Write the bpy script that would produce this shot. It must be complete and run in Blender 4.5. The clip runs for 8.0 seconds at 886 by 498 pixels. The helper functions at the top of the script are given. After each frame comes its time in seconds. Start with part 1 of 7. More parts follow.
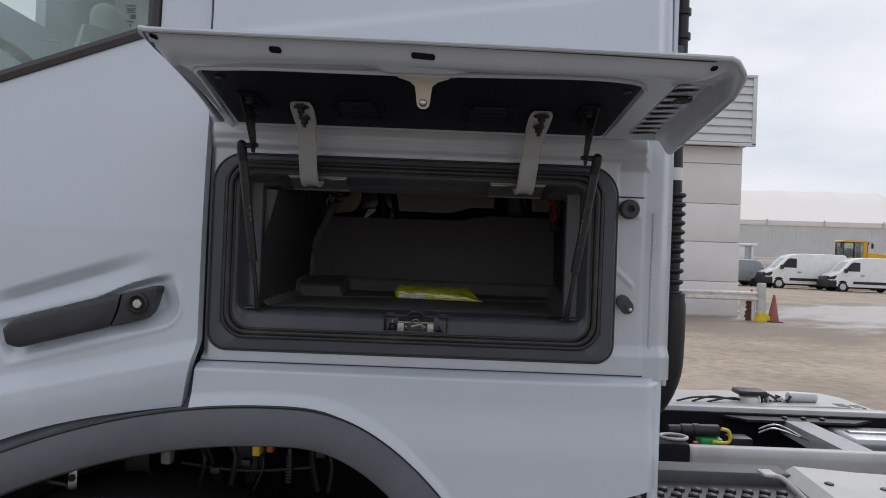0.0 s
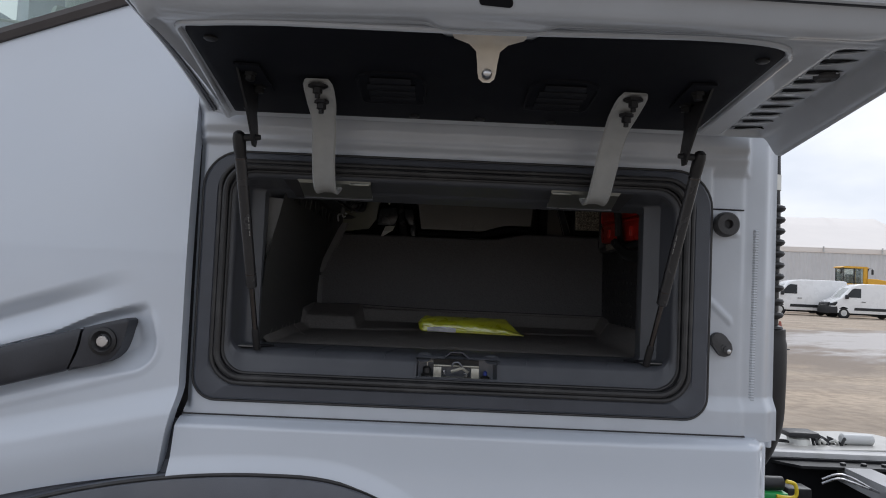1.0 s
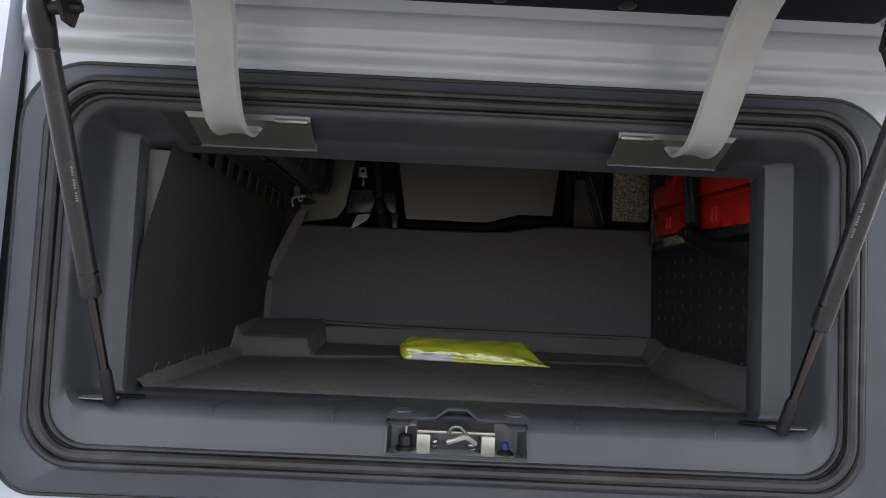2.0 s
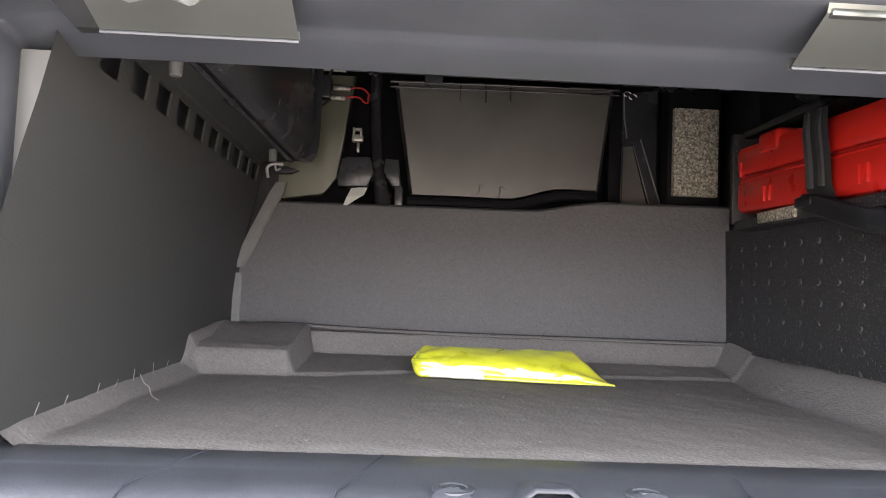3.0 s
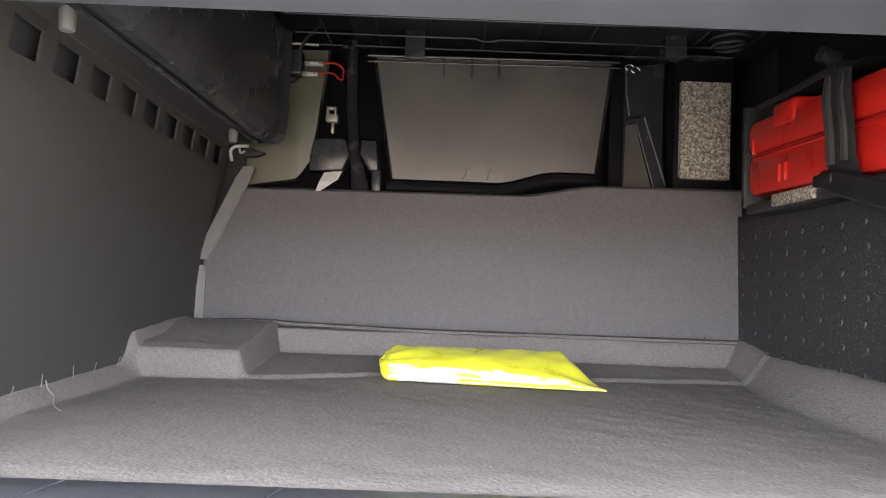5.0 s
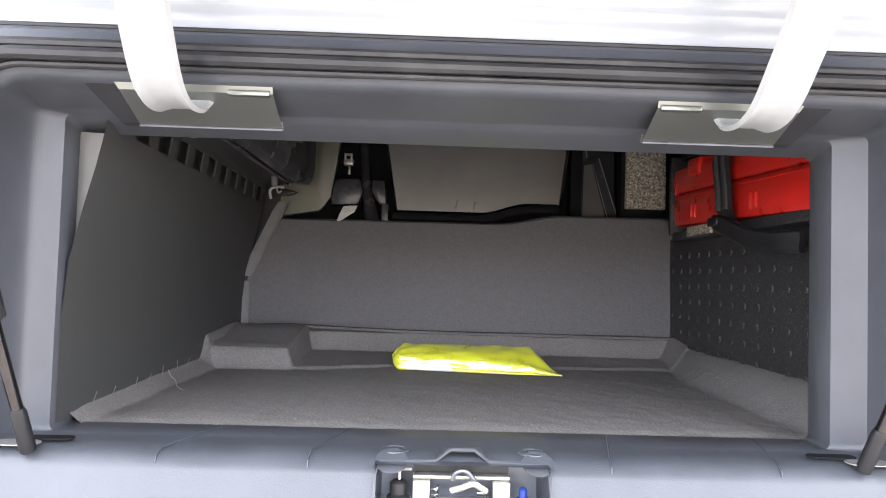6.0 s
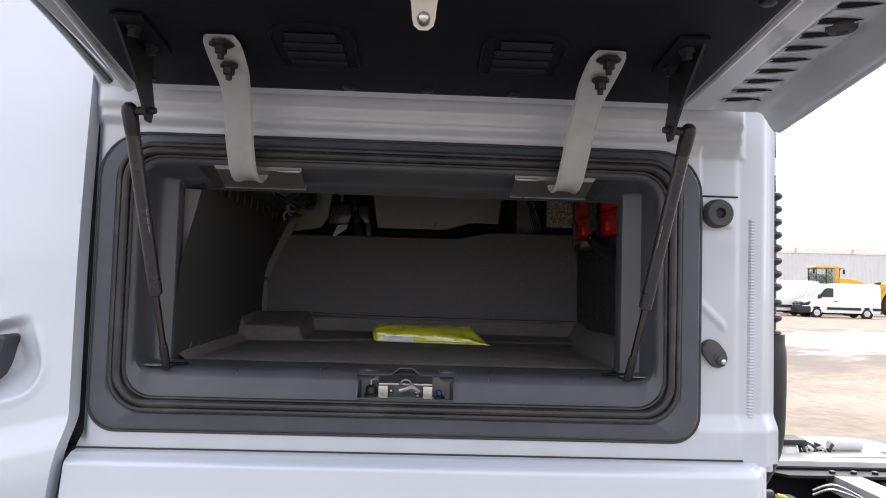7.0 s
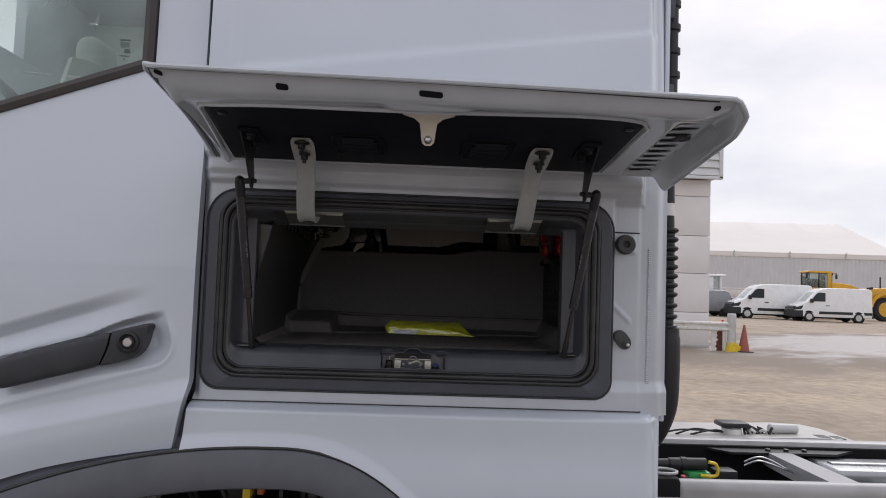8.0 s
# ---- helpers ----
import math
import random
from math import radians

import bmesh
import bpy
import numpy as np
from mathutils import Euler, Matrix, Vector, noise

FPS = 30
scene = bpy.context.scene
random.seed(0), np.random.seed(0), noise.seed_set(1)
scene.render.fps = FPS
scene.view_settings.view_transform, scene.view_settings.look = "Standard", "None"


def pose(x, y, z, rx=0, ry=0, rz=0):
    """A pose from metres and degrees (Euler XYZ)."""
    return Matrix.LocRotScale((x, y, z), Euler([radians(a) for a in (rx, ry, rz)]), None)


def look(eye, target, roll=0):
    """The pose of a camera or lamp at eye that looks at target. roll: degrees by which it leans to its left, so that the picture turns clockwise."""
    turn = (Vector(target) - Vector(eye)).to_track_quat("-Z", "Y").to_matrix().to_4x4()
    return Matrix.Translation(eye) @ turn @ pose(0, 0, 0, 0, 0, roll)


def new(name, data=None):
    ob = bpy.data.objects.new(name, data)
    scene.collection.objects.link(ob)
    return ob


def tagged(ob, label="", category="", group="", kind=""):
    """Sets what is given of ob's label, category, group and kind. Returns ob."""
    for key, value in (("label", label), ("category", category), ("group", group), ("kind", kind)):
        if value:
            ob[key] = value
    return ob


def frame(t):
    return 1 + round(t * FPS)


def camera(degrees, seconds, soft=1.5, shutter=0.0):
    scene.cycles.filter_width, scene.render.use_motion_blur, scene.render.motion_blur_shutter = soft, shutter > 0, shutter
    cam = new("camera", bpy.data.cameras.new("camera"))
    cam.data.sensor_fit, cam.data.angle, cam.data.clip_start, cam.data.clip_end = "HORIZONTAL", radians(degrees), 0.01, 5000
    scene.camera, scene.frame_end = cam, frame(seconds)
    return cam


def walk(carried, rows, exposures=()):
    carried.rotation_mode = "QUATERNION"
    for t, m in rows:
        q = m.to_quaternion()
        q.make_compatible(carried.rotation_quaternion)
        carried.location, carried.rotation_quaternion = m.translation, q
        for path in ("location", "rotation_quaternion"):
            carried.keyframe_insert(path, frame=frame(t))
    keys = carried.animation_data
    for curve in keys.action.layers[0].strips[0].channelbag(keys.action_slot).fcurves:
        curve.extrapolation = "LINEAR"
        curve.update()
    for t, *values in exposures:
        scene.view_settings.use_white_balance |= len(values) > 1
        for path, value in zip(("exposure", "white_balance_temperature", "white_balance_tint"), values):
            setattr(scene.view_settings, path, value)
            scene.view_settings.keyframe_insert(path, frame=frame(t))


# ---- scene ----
cam = camera(64.3, 8.0, soft=1.0)
PATH = [
    (0, (0.081, -1.432, 1.483), (0.084, 0.568, 1.504), 2.2),
    (0.5, (0.052, -1.326, 1.474), (0.056, 0.674, 1.488), 2.3),
    (1, (-0.001, -1.134, 1.483), (0.006, 0.864, 1.572), 2.5),
    (1.5, (-0.014, -0.939, 1.461), (0.011, 1.057, 1.582), 2.5),
    (1.7, (0.008, -0.816, 1.479), (0.026, 1.181, 1.59), 2.7),
    (2.8, (-0.035, -0.408, 1.475), (0.032, 1.586, 1.62), 2.3),
    (3, (-0.045, -0.365, 1.473), (0.031, 1.631, 1.582), 2.3),
    (3.5, (-0.043, -0.297, 1.47), (0.05, 1.7, 1.547), 2.3),
    (4, (-0.013, -0.278, 1.469), (0.087, 1.719, 1.535), 2.3),
    (4.5, (0.013, -0.264, 1.471), (0.072, 1.733, 1.548), 2.2),
    (4.7, (0.02, -0.259, 1.47), (0.027, 1.739, 1.561), 2.2),
    (5.8, (-0.003, -0.451, 1.495), (0.036, 1.547, 1.576), 1.8),
    (6, (0.002, -0.526, 1.496), (0.045, 1.472, 1.581), 1.7),
    (6.5, (0.035, -0.74, 1.493), (0.091, 1.257, 1.586), 1.5),
    (7, (0.045, -0.961, 1.481), (0.114, 1.036, 1.587), 1.7),
    (7.5, (0.009, -1.204, 1.478), (0.072, 0.792, 1.59), 2.0),
    (8, (0.03, -1.424, 1.49), (0.108, 0.572, 1.603), 2.0),
]
EXPOSURES = [(0.0, 0.29, 6110, 10), (0.5, 0.32, 6090, 10), (1.0, 0.47, 6000, 10), (1.5, 0.86, 5950, 10), (1.7, 1.12, 5950, 10), (2.8, 3.95, 6230, 12), (3.5, 4.60, 6280, 13), (4.7, 4.72, 6280, 13),
             (5.8, 4.25, 6200, 12), (6.0, 4.0, 6050, 12), (6.5, 2.86, 5880, 13), (7.0, 1.58, 6200, 14), (7.5, 1.04, 6250, 14), (8.0, 0.43, 6300, 14)]
walk(cam, [(t, look(eye, target, roll)) for t, eye, target, roll in PATH], EXPOSURES)

# ---- light ----
world = bpy.data.worlds.new("overcast_sky")
scene.world = world
world.use_nodes = True
wn, wl = world.node_tree.nodes, world.node_tree.links
wn.clear()
w_out = wn.new("ShaderNodeOutputWorld")
w_bg = wn.new("ShaderNodeBackground")
w_sky = wn.new("ShaderNodeTexSky")
w_sky.sky_type = 'NISHITA'
w_sky.sun_disc = False
w_sky.sun_elevation, w_sky.sun_rotation = radians(43), radians(37)
w_scale = wn.new("ShaderNodeVectorMath")
w_scale.operation = 'SCALE'
w_scale.inputs[3].default_value = 0.10
w_co = wn.new("ShaderNodeTexCoord")
w_map = wn.new("ShaderNodeMapping")
w_map.inputs["Scale"].default_value = (1.0, 1.0, 2.6)
w_noise = wn.new("ShaderNodeTexNoise")
w_noise.inputs["Scale"].default_value = 3.2
w_noise.inputs["Detail"].default_value = 5.0
w_ramp = wn.new("ShaderNodeValToRGB")
w_ramp.color_ramp.elements[0].position, w_ramp.color_ramp.elements[1].position = 0.36, 0.66
w_ramp.color_ramp.elements[0].color = (0.56, 0.568, 0.595, 1)
w_ramp.color_ramp.elements[1].color = (0.79, 0.76, 0.735, 1)
w_mix = wn.new("ShaderNodeMix")
w_mix.data_type = 'RGBA'
w_mix.inputs[0].default_value = 0.93
wl.new(w_co.outputs["Generated"], w_map.inputs["Vector"])
wl.new(w_map.outputs[0], w_noise.inputs["Vector"])
wl.new(w_noise.outputs[0], w_ramp.inputs[0])
wl.new(w_sky.outputs[0], w_scale.inputs[0])
wl.new(w_scale.outputs[0], w_mix.inputs[6])
wl.new(w_ramp.outputs[0], w_mix.inputs[7])
wl.new(w_mix.outputs[2], w_bg.inputs[0])
w_bg.inputs[1].default_value = 1.0
wl.new(w_bg.outputs[0], w_out.inputs[0])

sun = new("sun", bpy.data.lights.new("sun", 'SUN'))
sun.data.energy, sun.data.angle, sun.data.color = 0.6, radians(30), (1.0, 0.97, 0.93)
sun.matrix_world = look((9, 12, 14), (0, 0, 1))


# ---- materials ----
def mat(name, color, rough=0.5, metal=0.0, vary=0.12, scale=18.0, grain=0.0, grain_scale=400.0, coat=0.0,
        stain=None, stain_scale=3.0, stain_amount=0.5, rough_vary=0.1, spec=0.5, per_object=0.0, mottle=None):
    m = bpy.data.materials.new(name)
    m.use_nodes = True
    n, l = m.node_tree.nodes, m.node_tree.links
    b = n["Principled BSDF"]
    b.inputs["Metallic"].default_value = metal
    b.inputs["Specular IOR Level"].default_value = spec
    b.inputs["Coat Weight"].default_value = coat
    b.inputs["Coat Roughness"].default_value = 0.04
    co = n.new("ShaderNodeTexCoord")
    big = n.new("ShaderNodeTexNoise")
    big.inputs["Scale"].default_value, big.inputs["Detail"].default_value = scale, 6.0
    l.new(co.outputs["Object"], big.inputs["Vector"])
    span = n.new("ShaderNodeMapRange")
    span.inputs["From Min"].default_value, span.inputs["From Max"].default_value = 0.3, 0.7
    span.inputs["To Min"].default_value, span.inputs["To Max"].default_value = 1.0 - vary, 1.0 + vary
    l.new(big.outputs[0], span.inputs["Value"])
    mul = n.new("ShaderNodeVectorMath")
    mul.operation = 'SCALE'
    mul.inputs[0].default_value = color
    l.new(span.outputs[0], mul.inputs[3])
    last = mul.outputs[0]
    if per_object:
        info = n.new("ShaderNodeObjectInfo")
        rnd = n.new("ShaderNodeMapRange")
        rnd.inputs["To Min"].default_value, rnd.inputs["To Max"].default_value = 1 - per_object, 1 + per_object
        l.new(info.outputs["Random"], rnd.inputs["Value"])
        m2 = n.new("ShaderNodeVectorMath")
        m2.operation = 'SCALE'
        l.new(last, m2.inputs[0])
        l.new(rnd.outputs[0], m2.inputs[3])
        last = m2.outputs[0]
    if mottle:
        mo = n.new("ShaderNodeTexNoise")
        mo.inputs["Scale"].default_value, mo.inputs["Detail"].default_value = mottle[0], 2.0
        l.new(co.outputs["Object"], mo.inputs["Vector"])
        mr = n.new("ShaderNodeMapRange")
        mr.inputs["From Min"].default_value, mr.inputs["From Max"].default_value = 0.35, 0.65
        mr.inputs["To Min"].default_value, mr.inputs["To Max"].default_value = 1 - mottle[1], 1 + mottle[1]
        l.new(mo.outputs[0], mr.inputs["Value"])
        m3 = n.new("ShaderNodeVectorMath")
        m3.operation = 'SCALE'
        l.new(last, m3.inputs[0])
        l.new(mr.outputs[0], m3.inputs[3])
        last = m3.outputs[0]
    if stain:
        sn = n.new("ShaderNodeTexNoise")
        sn.inputs["Scale"].default_value, sn.inputs["Detail"].default_value = stain_scale, 8.0
        l.new(co.outputs["Object"], sn.inputs["Vector"])
        sr = n.new("ShaderNodeMapRange")
        sr.inputs["From Min"].default_value, sr.inputs["From Max"].default_value = 0.52, 0.68
        sr.inputs["To Max"].default_value = stain_amount
        l.new(sn.outputs[0], sr.inputs["Value"])
        mx = n.new("ShaderNodeMix")
        mx.data_type = 'RGBA'
        l.new(sr.outputs[0], mx.inputs[0])
        l.new(last, mx.inputs[6])
        mx.inputs[7].default_value = (*stain, 1)
        last = mx.outputs[2]
    l.new(last, b.inputs["Base Color"])
    rr = n.new("ShaderNodeMapRange")
    rr.inputs["To Min"].default_value = max(0.02, rough - rough_vary)
    rr.inputs["To Max"].default_value = min(1.0, rough + rough_vary)
    l.new(big.outputs[0], rr.inputs["Value"])
    l.new(rr.outputs[0], b.inputs["Roughness"])
    if grain:
        g = n.new("ShaderNodeTexNoise")
        g.inputs["Scale"].default_value, g.inputs["Detail"].default_value = grain_scale, 3.0
        l.new(co.outputs["Object"], g.inputs["Vector"])
        bump = n.new("ShaderNodeBump")
        bump.inputs["Strength"].default_value, bump.inputs["Distance"].default_value = grain, 0.002
        l.new(g.outputs[0], bump.inputs["Height"])
        l.new(bump.outputs[0], b.inputs["Normal"])
    return m


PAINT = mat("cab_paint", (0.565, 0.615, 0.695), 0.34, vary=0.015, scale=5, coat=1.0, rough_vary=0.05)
# same paint, a little less glossy, darkened for the shade under the hatch
PAINT_IN = mat("shaded_cab_paint", (0.490, 0.525, 0.580), 0.32, vary=0.05, scale=14, coat=0.9, grain=0.03, grain_scale=300)
STRAP = mat("hinge_paint", (0.40, 0.41, 0.41), 0.45, vary=0.07, scale=40, grain=0.1)
SURROUND = mat("charcoal_plastic", (0.056, 0.062, 0.078), 0.37, vary=0.10, scale=25, grain=0.12, grain_scale=900)
LINER = mat("liner_plastic", (0.070, 0.075, 0.088), 0.36, vary=0.10, scale=20, grain=0.10, grain_scale=900)
RUBBER = mat("seal_rubber", (0.022, 0.022, 0.024), 0.45, vary=0.2, scale=60, stain=(0.10, 0.10, 0.10), stain_scale=24, stain_amount=0.25)
SEAL = mat("window_seal_rubber", (0.046, 0.039, 0.039), 0.5, vary=0.15, scale=40, grain=0.1)
BLACK = mat("black_plastic", (0.012, 0.012, 0.014), 0.45, vary=0.2, scale=40, grain=0.1)
HATCH_BLACK = mat("hatch_lining", (0.0070, 0.0078, 0.0120), 0.60, vary=0.2, scale=20, grain=0.15, grain_scale=700, spec=0.14)
ARCH = mat("arch_plastic", (0.125, 0.134, 0.158), 0.50, vary=0.12, scale=12, grain=0.15, grain_scale=700, stain=(0.12, 0.115, 0.11), stain_scale=6, stain_amount=0.25)
HANDLE = mat("handle_plastic", (0.029, 0.031, 0.039), 0.40, vary=0.15, scale=30, grain=0.08)
CARPET = mat("moulded_carpet", (0.196, 0.184, 0.177), 0.95, vary=0.12, scale=420, grain=0.50, grain_scale=300, mottle=(240, 0.06), spec=0.15, stain=(0.228, 0.215, 0.207), stain_scale=16, stain_amount=0.25)
FELT = mat("felt_panel", (0.156, 0.153, 0.156), 0.95, vary=0.10, scale=420, grain=0.85, grain_scale=200, spec=0.22, mottle=(150, 0.03))
SIDEWALL = mat("side_lining", (0.053, 0.054, 0.0535), 0.62, vary=0.08, scale=240, grain=0.14, grain_scale=420)
WALL_DARK = mat("dark_speckled_lining", (0.031, 0.031, 0.033), 0.40, vary=0.25, scale=80, grain=0.5, grain_scale=500)
PIP = mat("lining_pip", (0.048, 0.048, 0.050), 0.40, vary=0.3, scale=120, spec=0.5)
POCKET = mat("pocket_plate", (0.285, 0.29, 0.265), 0.40, 0.92, vary=0.06, scale=14, rough_vary=0.05)
TRAY_BLACK = mat("bunk_black", (0.046, 0.048, 0.054), 0.26, vary=0.25, scale=15)
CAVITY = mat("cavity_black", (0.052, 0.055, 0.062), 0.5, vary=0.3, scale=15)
BACKPAN = mat("tray_plastic", (0.120, 0.114, 0.102), 0.36, vary=0.14, scale=11, grain=0.04, stain=(0.168, 0.155, 0.135), stain_scale=9, stain_amount=0.4, spec=0.7)
FOAM = mat("foam_block", (0.40, 0.365, 0.30), 0.95, vary=0.60, scale=300, grain=1.0, grain_scale=260, mottle=(330, 0.45))
OLIVE_PAN = mat("olive_tray_plastic", (0.135, 0.138, 0.092), 0.34, vary=0.14, scale=9, grain=0.03, spec=0.7)
RED = mat("red_plastic", (0.70, 0.024, 0.017), 0.30, vary=0.06, scale=20)
WEB = mat("webbing", (0.030, 0.030, 0.032), 0.55, vary=0.2, scale=90, grain=0.4, grain_scale=900)
STEEL = mat("steel", (0.55, 0.55, 0.56), 0.28, 1.0, vary=0.1, scale=60)
CREAM = mat("striker_coating", (0.72, 0.66, 0.57), 0.38, 0.35, vary=0.08, scale=40)
STRUT = mat("strut_black", (0.027, 0.027, 0.030), 0.25, vary=0.15, scale=40)
ROD = mat("strut_rod", (0.11, 0.10, 0.10), 0.22, 1.0, vary=0.1, scale=70)
LATCH_STEEL = mat("dull_latch_steel", (0.19, 0.20, 0.225), 0.32, 0.7, vary=0.2, scale=40)
VENT = mat("vent_plastic", (0.008, 0.0085, 0.012), 0.45, vary=0.15, scale=30, grain=0.05, spec=0.25)
BLUE = mat("blue_plastic", (0.01, 0.03, 0.22), 0.4, vary=0.1)
ORANGE = mat("orange_plastic", (0.45, 0.10, 0.014), 0.45, vary=0.1)
YELLOW = mat("yellow_plastic", (0.75, 0.55, 0.02), 0.4, vary=0.1)
GREEN = mat("green_plastic", (0.03, 0.32, 0.08), 0.4, vary=0.1)
BAG = mat("yellow_polybag", (0.82, 0.85, 0.05), 0.30, vary=0.06, scale=30, grain=0.30, grain_scale=55, coat=1.0, spec=0.8)
BAG.node_tree.nodes["Principled BSDF"].inputs["Coat IOR"].default_value = 1.9  # glossy film over the cloth
BAG.node_tree.nodes["Principled BSDF"].inputs["Coat Roughness"].default_value = 0.22
BAG.node_tree.nodes["Principled BSDF"].inputs["Coat Roughness"].default_value = 0.13
STRIP = mat("edge_strip_plastic", (0.20, 0.20, 0.197), 0.5, vary=0.08, scale=30)
# near-black that puts the shade of recesses, slots and gaps into the colour
SHADE = mat("shade_black", (0.007, 0.007, 0.009), 0.7, vary=0.3, scale=12, spec=0.2)
CHARCOAL = mat("stop_rubber", (0.050, 0.050, 0.053), 0.6, vary=0.15, scale=60, grain=0.2)
LABEL = mat("label_paper", (0.72, 0.72, 0.68), 0.6, vary=0.06, scale=60)
CHASSIS = mat("chassis_paint", (0.44, 0.44, 0.445), 0.36, vary=0.06, scale=10, stain=(0.24, 0.225, 0.205), stain_scale=8, stain_amount=0.3)
SEATCLOTH = mat("grey_cab_trim", (0.55, 0.61, 0.57), 0.8, vary=0.2, scale=3, stain=(0.66, 0.69, 0.67), stain_scale=2.2, stain_amount=0.8)
MESH = mat("mesh_wire_steel", (0.075, 0.08, 0.09), 0.32, 0.4, vary=0.15, scale=40)
FAIRING = mat("fairing_paint", (0.53, 0.52, 0.495), 0.42, vary=0.06, scale=10, stain=(0.42, 0.40, 0.37), stain_scale=7, stain_amount=0.35)
STEP_BLACK = mat("step_plastic", (0.085, 0.084, 0.090), 0.55, vary=0.15, scale=20, grain=0.2, grain_scale=500, stain=(0.14, 0.13, 0.12), stain_scale=9, stain_amount=0.3)
TANK = mat("tank_alloy", (0.36, 0.37, 0.385), 0.30, 0.7, vary=0.08, scale=9, stain=(0.25, 0.24, 0.23), stain_scale=7, stain_amount=0.4)
BAG_LABEL = mat("bag_label", (0.80, 0.80, 0.79), 0.3, vary=0.10, scale=60, coat=0.6)
STRUT_PRINT = mat("strut_print", (0.24, 0.24, 0.235), 0.5, vary=0.3, scale=160)
GUSSET = mat("gusset_plastic", (0.20, 0.197, 0.19), 0.5, vary=0.08, scale=30)
PLATED = mat("yellowed_zinc", (0.44, 0.43, 0.38), 0.34, 0.5, vary=0.2, scale=70)
THREAD = mat("thread", (0.24, 0.23, 0.21), 0.9, vary=0.1)
WIRE_RED = mat("wire_red", (0.6, 0.02, 0.02), 0.5, vary=0.1)
GREASE = mat("dark_steel", (0.035, 0.035, 0.036), 0.4, 0.6, vary=0.25, scale=30)
TYRE = mat("tyre_rubber", (0.02, 0.02, 0.021), 0.8, vary=0.2, scale=30, grain=0.3)
VAN_WHITE = mat("van_white", (0.80, 0.81, 0.82), 0.28, vary=0.02, scale=2, coat=0.4)
DARK_GLASS = mat("dark_glass", (0.02, 0.025, 0.03), 0.06, vary=0.05, scale=3)
LOADER_Y = mat("loader_yellow", (0.68, 0.36, 0.02), 0.4, vary=0.06, scale=4, stain=(0.3, 0.2, 0.08), stain_amount=0.3)
# pale base colour stands in for sky reflected in the glass
SCREEN = mat("van_windscreen", (0.46, 0.485, 0.475), 0.08, vary=0.25, scale=4, spec=0.8)
VAN_BLACK = mat("van_black_plastic", (0.014, 0.015, 0.019), 0.5, vary=0.3, scale=8)
GREY_CAR = mat("grey_car_paint", (0.25, 0.26, 0.285), 0.3, vary=0.03, scale=3, coat=0.4)
CLAD = mat("panel_cladding", (0.72, 0.70, 0.70), 0.55, vary=0.04, scale=1.2, stain=(0.64, 0.62, 0.62), stain_scale=0.8, stain_amount=0.4, per_object=0.03)
LOUVRE = mat("louvre_metal", (0.60, 0.62, 0.64), 0.45, 0.1, vary=0.05, scale=2)
TENT = mat("tent_fabric", (0.76, 0.72, 0.69), 0.7, vary=0.03, scale=0.3)
TENT_WALL = mat("corrugated_sheet", (0.58, 0.585, 0.60), 0.55, vary=0.05, scale=0.8)
GALV = mat("galvanised_steel", (0.55, 0.56, 0.56), 0.5, 0.3, vary=0.1, scale=4, stain=(0.35, 0.25, 0.18), stain_scale=3, stain_amount=0.3)
RAIL_WHITE = mat("chipped_white_paint", (0.70, 0.69, 0.66), 0.5, vary=0.1, scale=6, stain=(0.38, 0.34, 0.30), stain_scale=9, stain_amount=0.35)
RUST = mat("rusty_red", (0.115, 0.035, 0.024), 0.8, vary=0.3, scale=8)
CONE = mat("cone_orange", (0.27, 0.065, 0.045), 0.6, vary=0.15, scale=6, stain=(0.3, 0.15, 0.1), stain_amount=0.4)

# dark wall lining: pale dots in the colour stand in for glittering specks
def dotted(m):
    n, l = m.node_tree.nodes, m.node_tree.links
    b = n["Principled BSDF"]
    sp = n.new("ShaderNodeTexVoronoi")
    sp.inputs["Scale"].default_value = 270
    co = [k for k in n if k.type == 'TEX_COORD'][0]
    l.new(co.outputs["Object"], sp.inputs["Vector"])
    r = n.new("ShaderNodeMapRange")
    r.inputs["From Min"].default_value, r.inputs["From Max"].default_value = 0.06, 0.24
    r.inputs["To Min"].default_value, r.inputs["To Max"].default_value = 1.0, 0.0
    l.new(sp.outputs["Distance"], r.inputs["Value"])
    mx = n.new("ShaderNodeMix")
    mx.data_type = 'RGBA'
    old = b.inputs["Base Color"].links[0].from_socket
    l.new(r.outputs[0], mx.inputs[0])
    l.new(old, mx.inputs[6])
    mx.inputs[7].default_value = (0.30, 0.29, 0.27, 1)
    l.new(mx.outputs[2], b.inputs["Base Color"])


dotted(WALL_DARK)


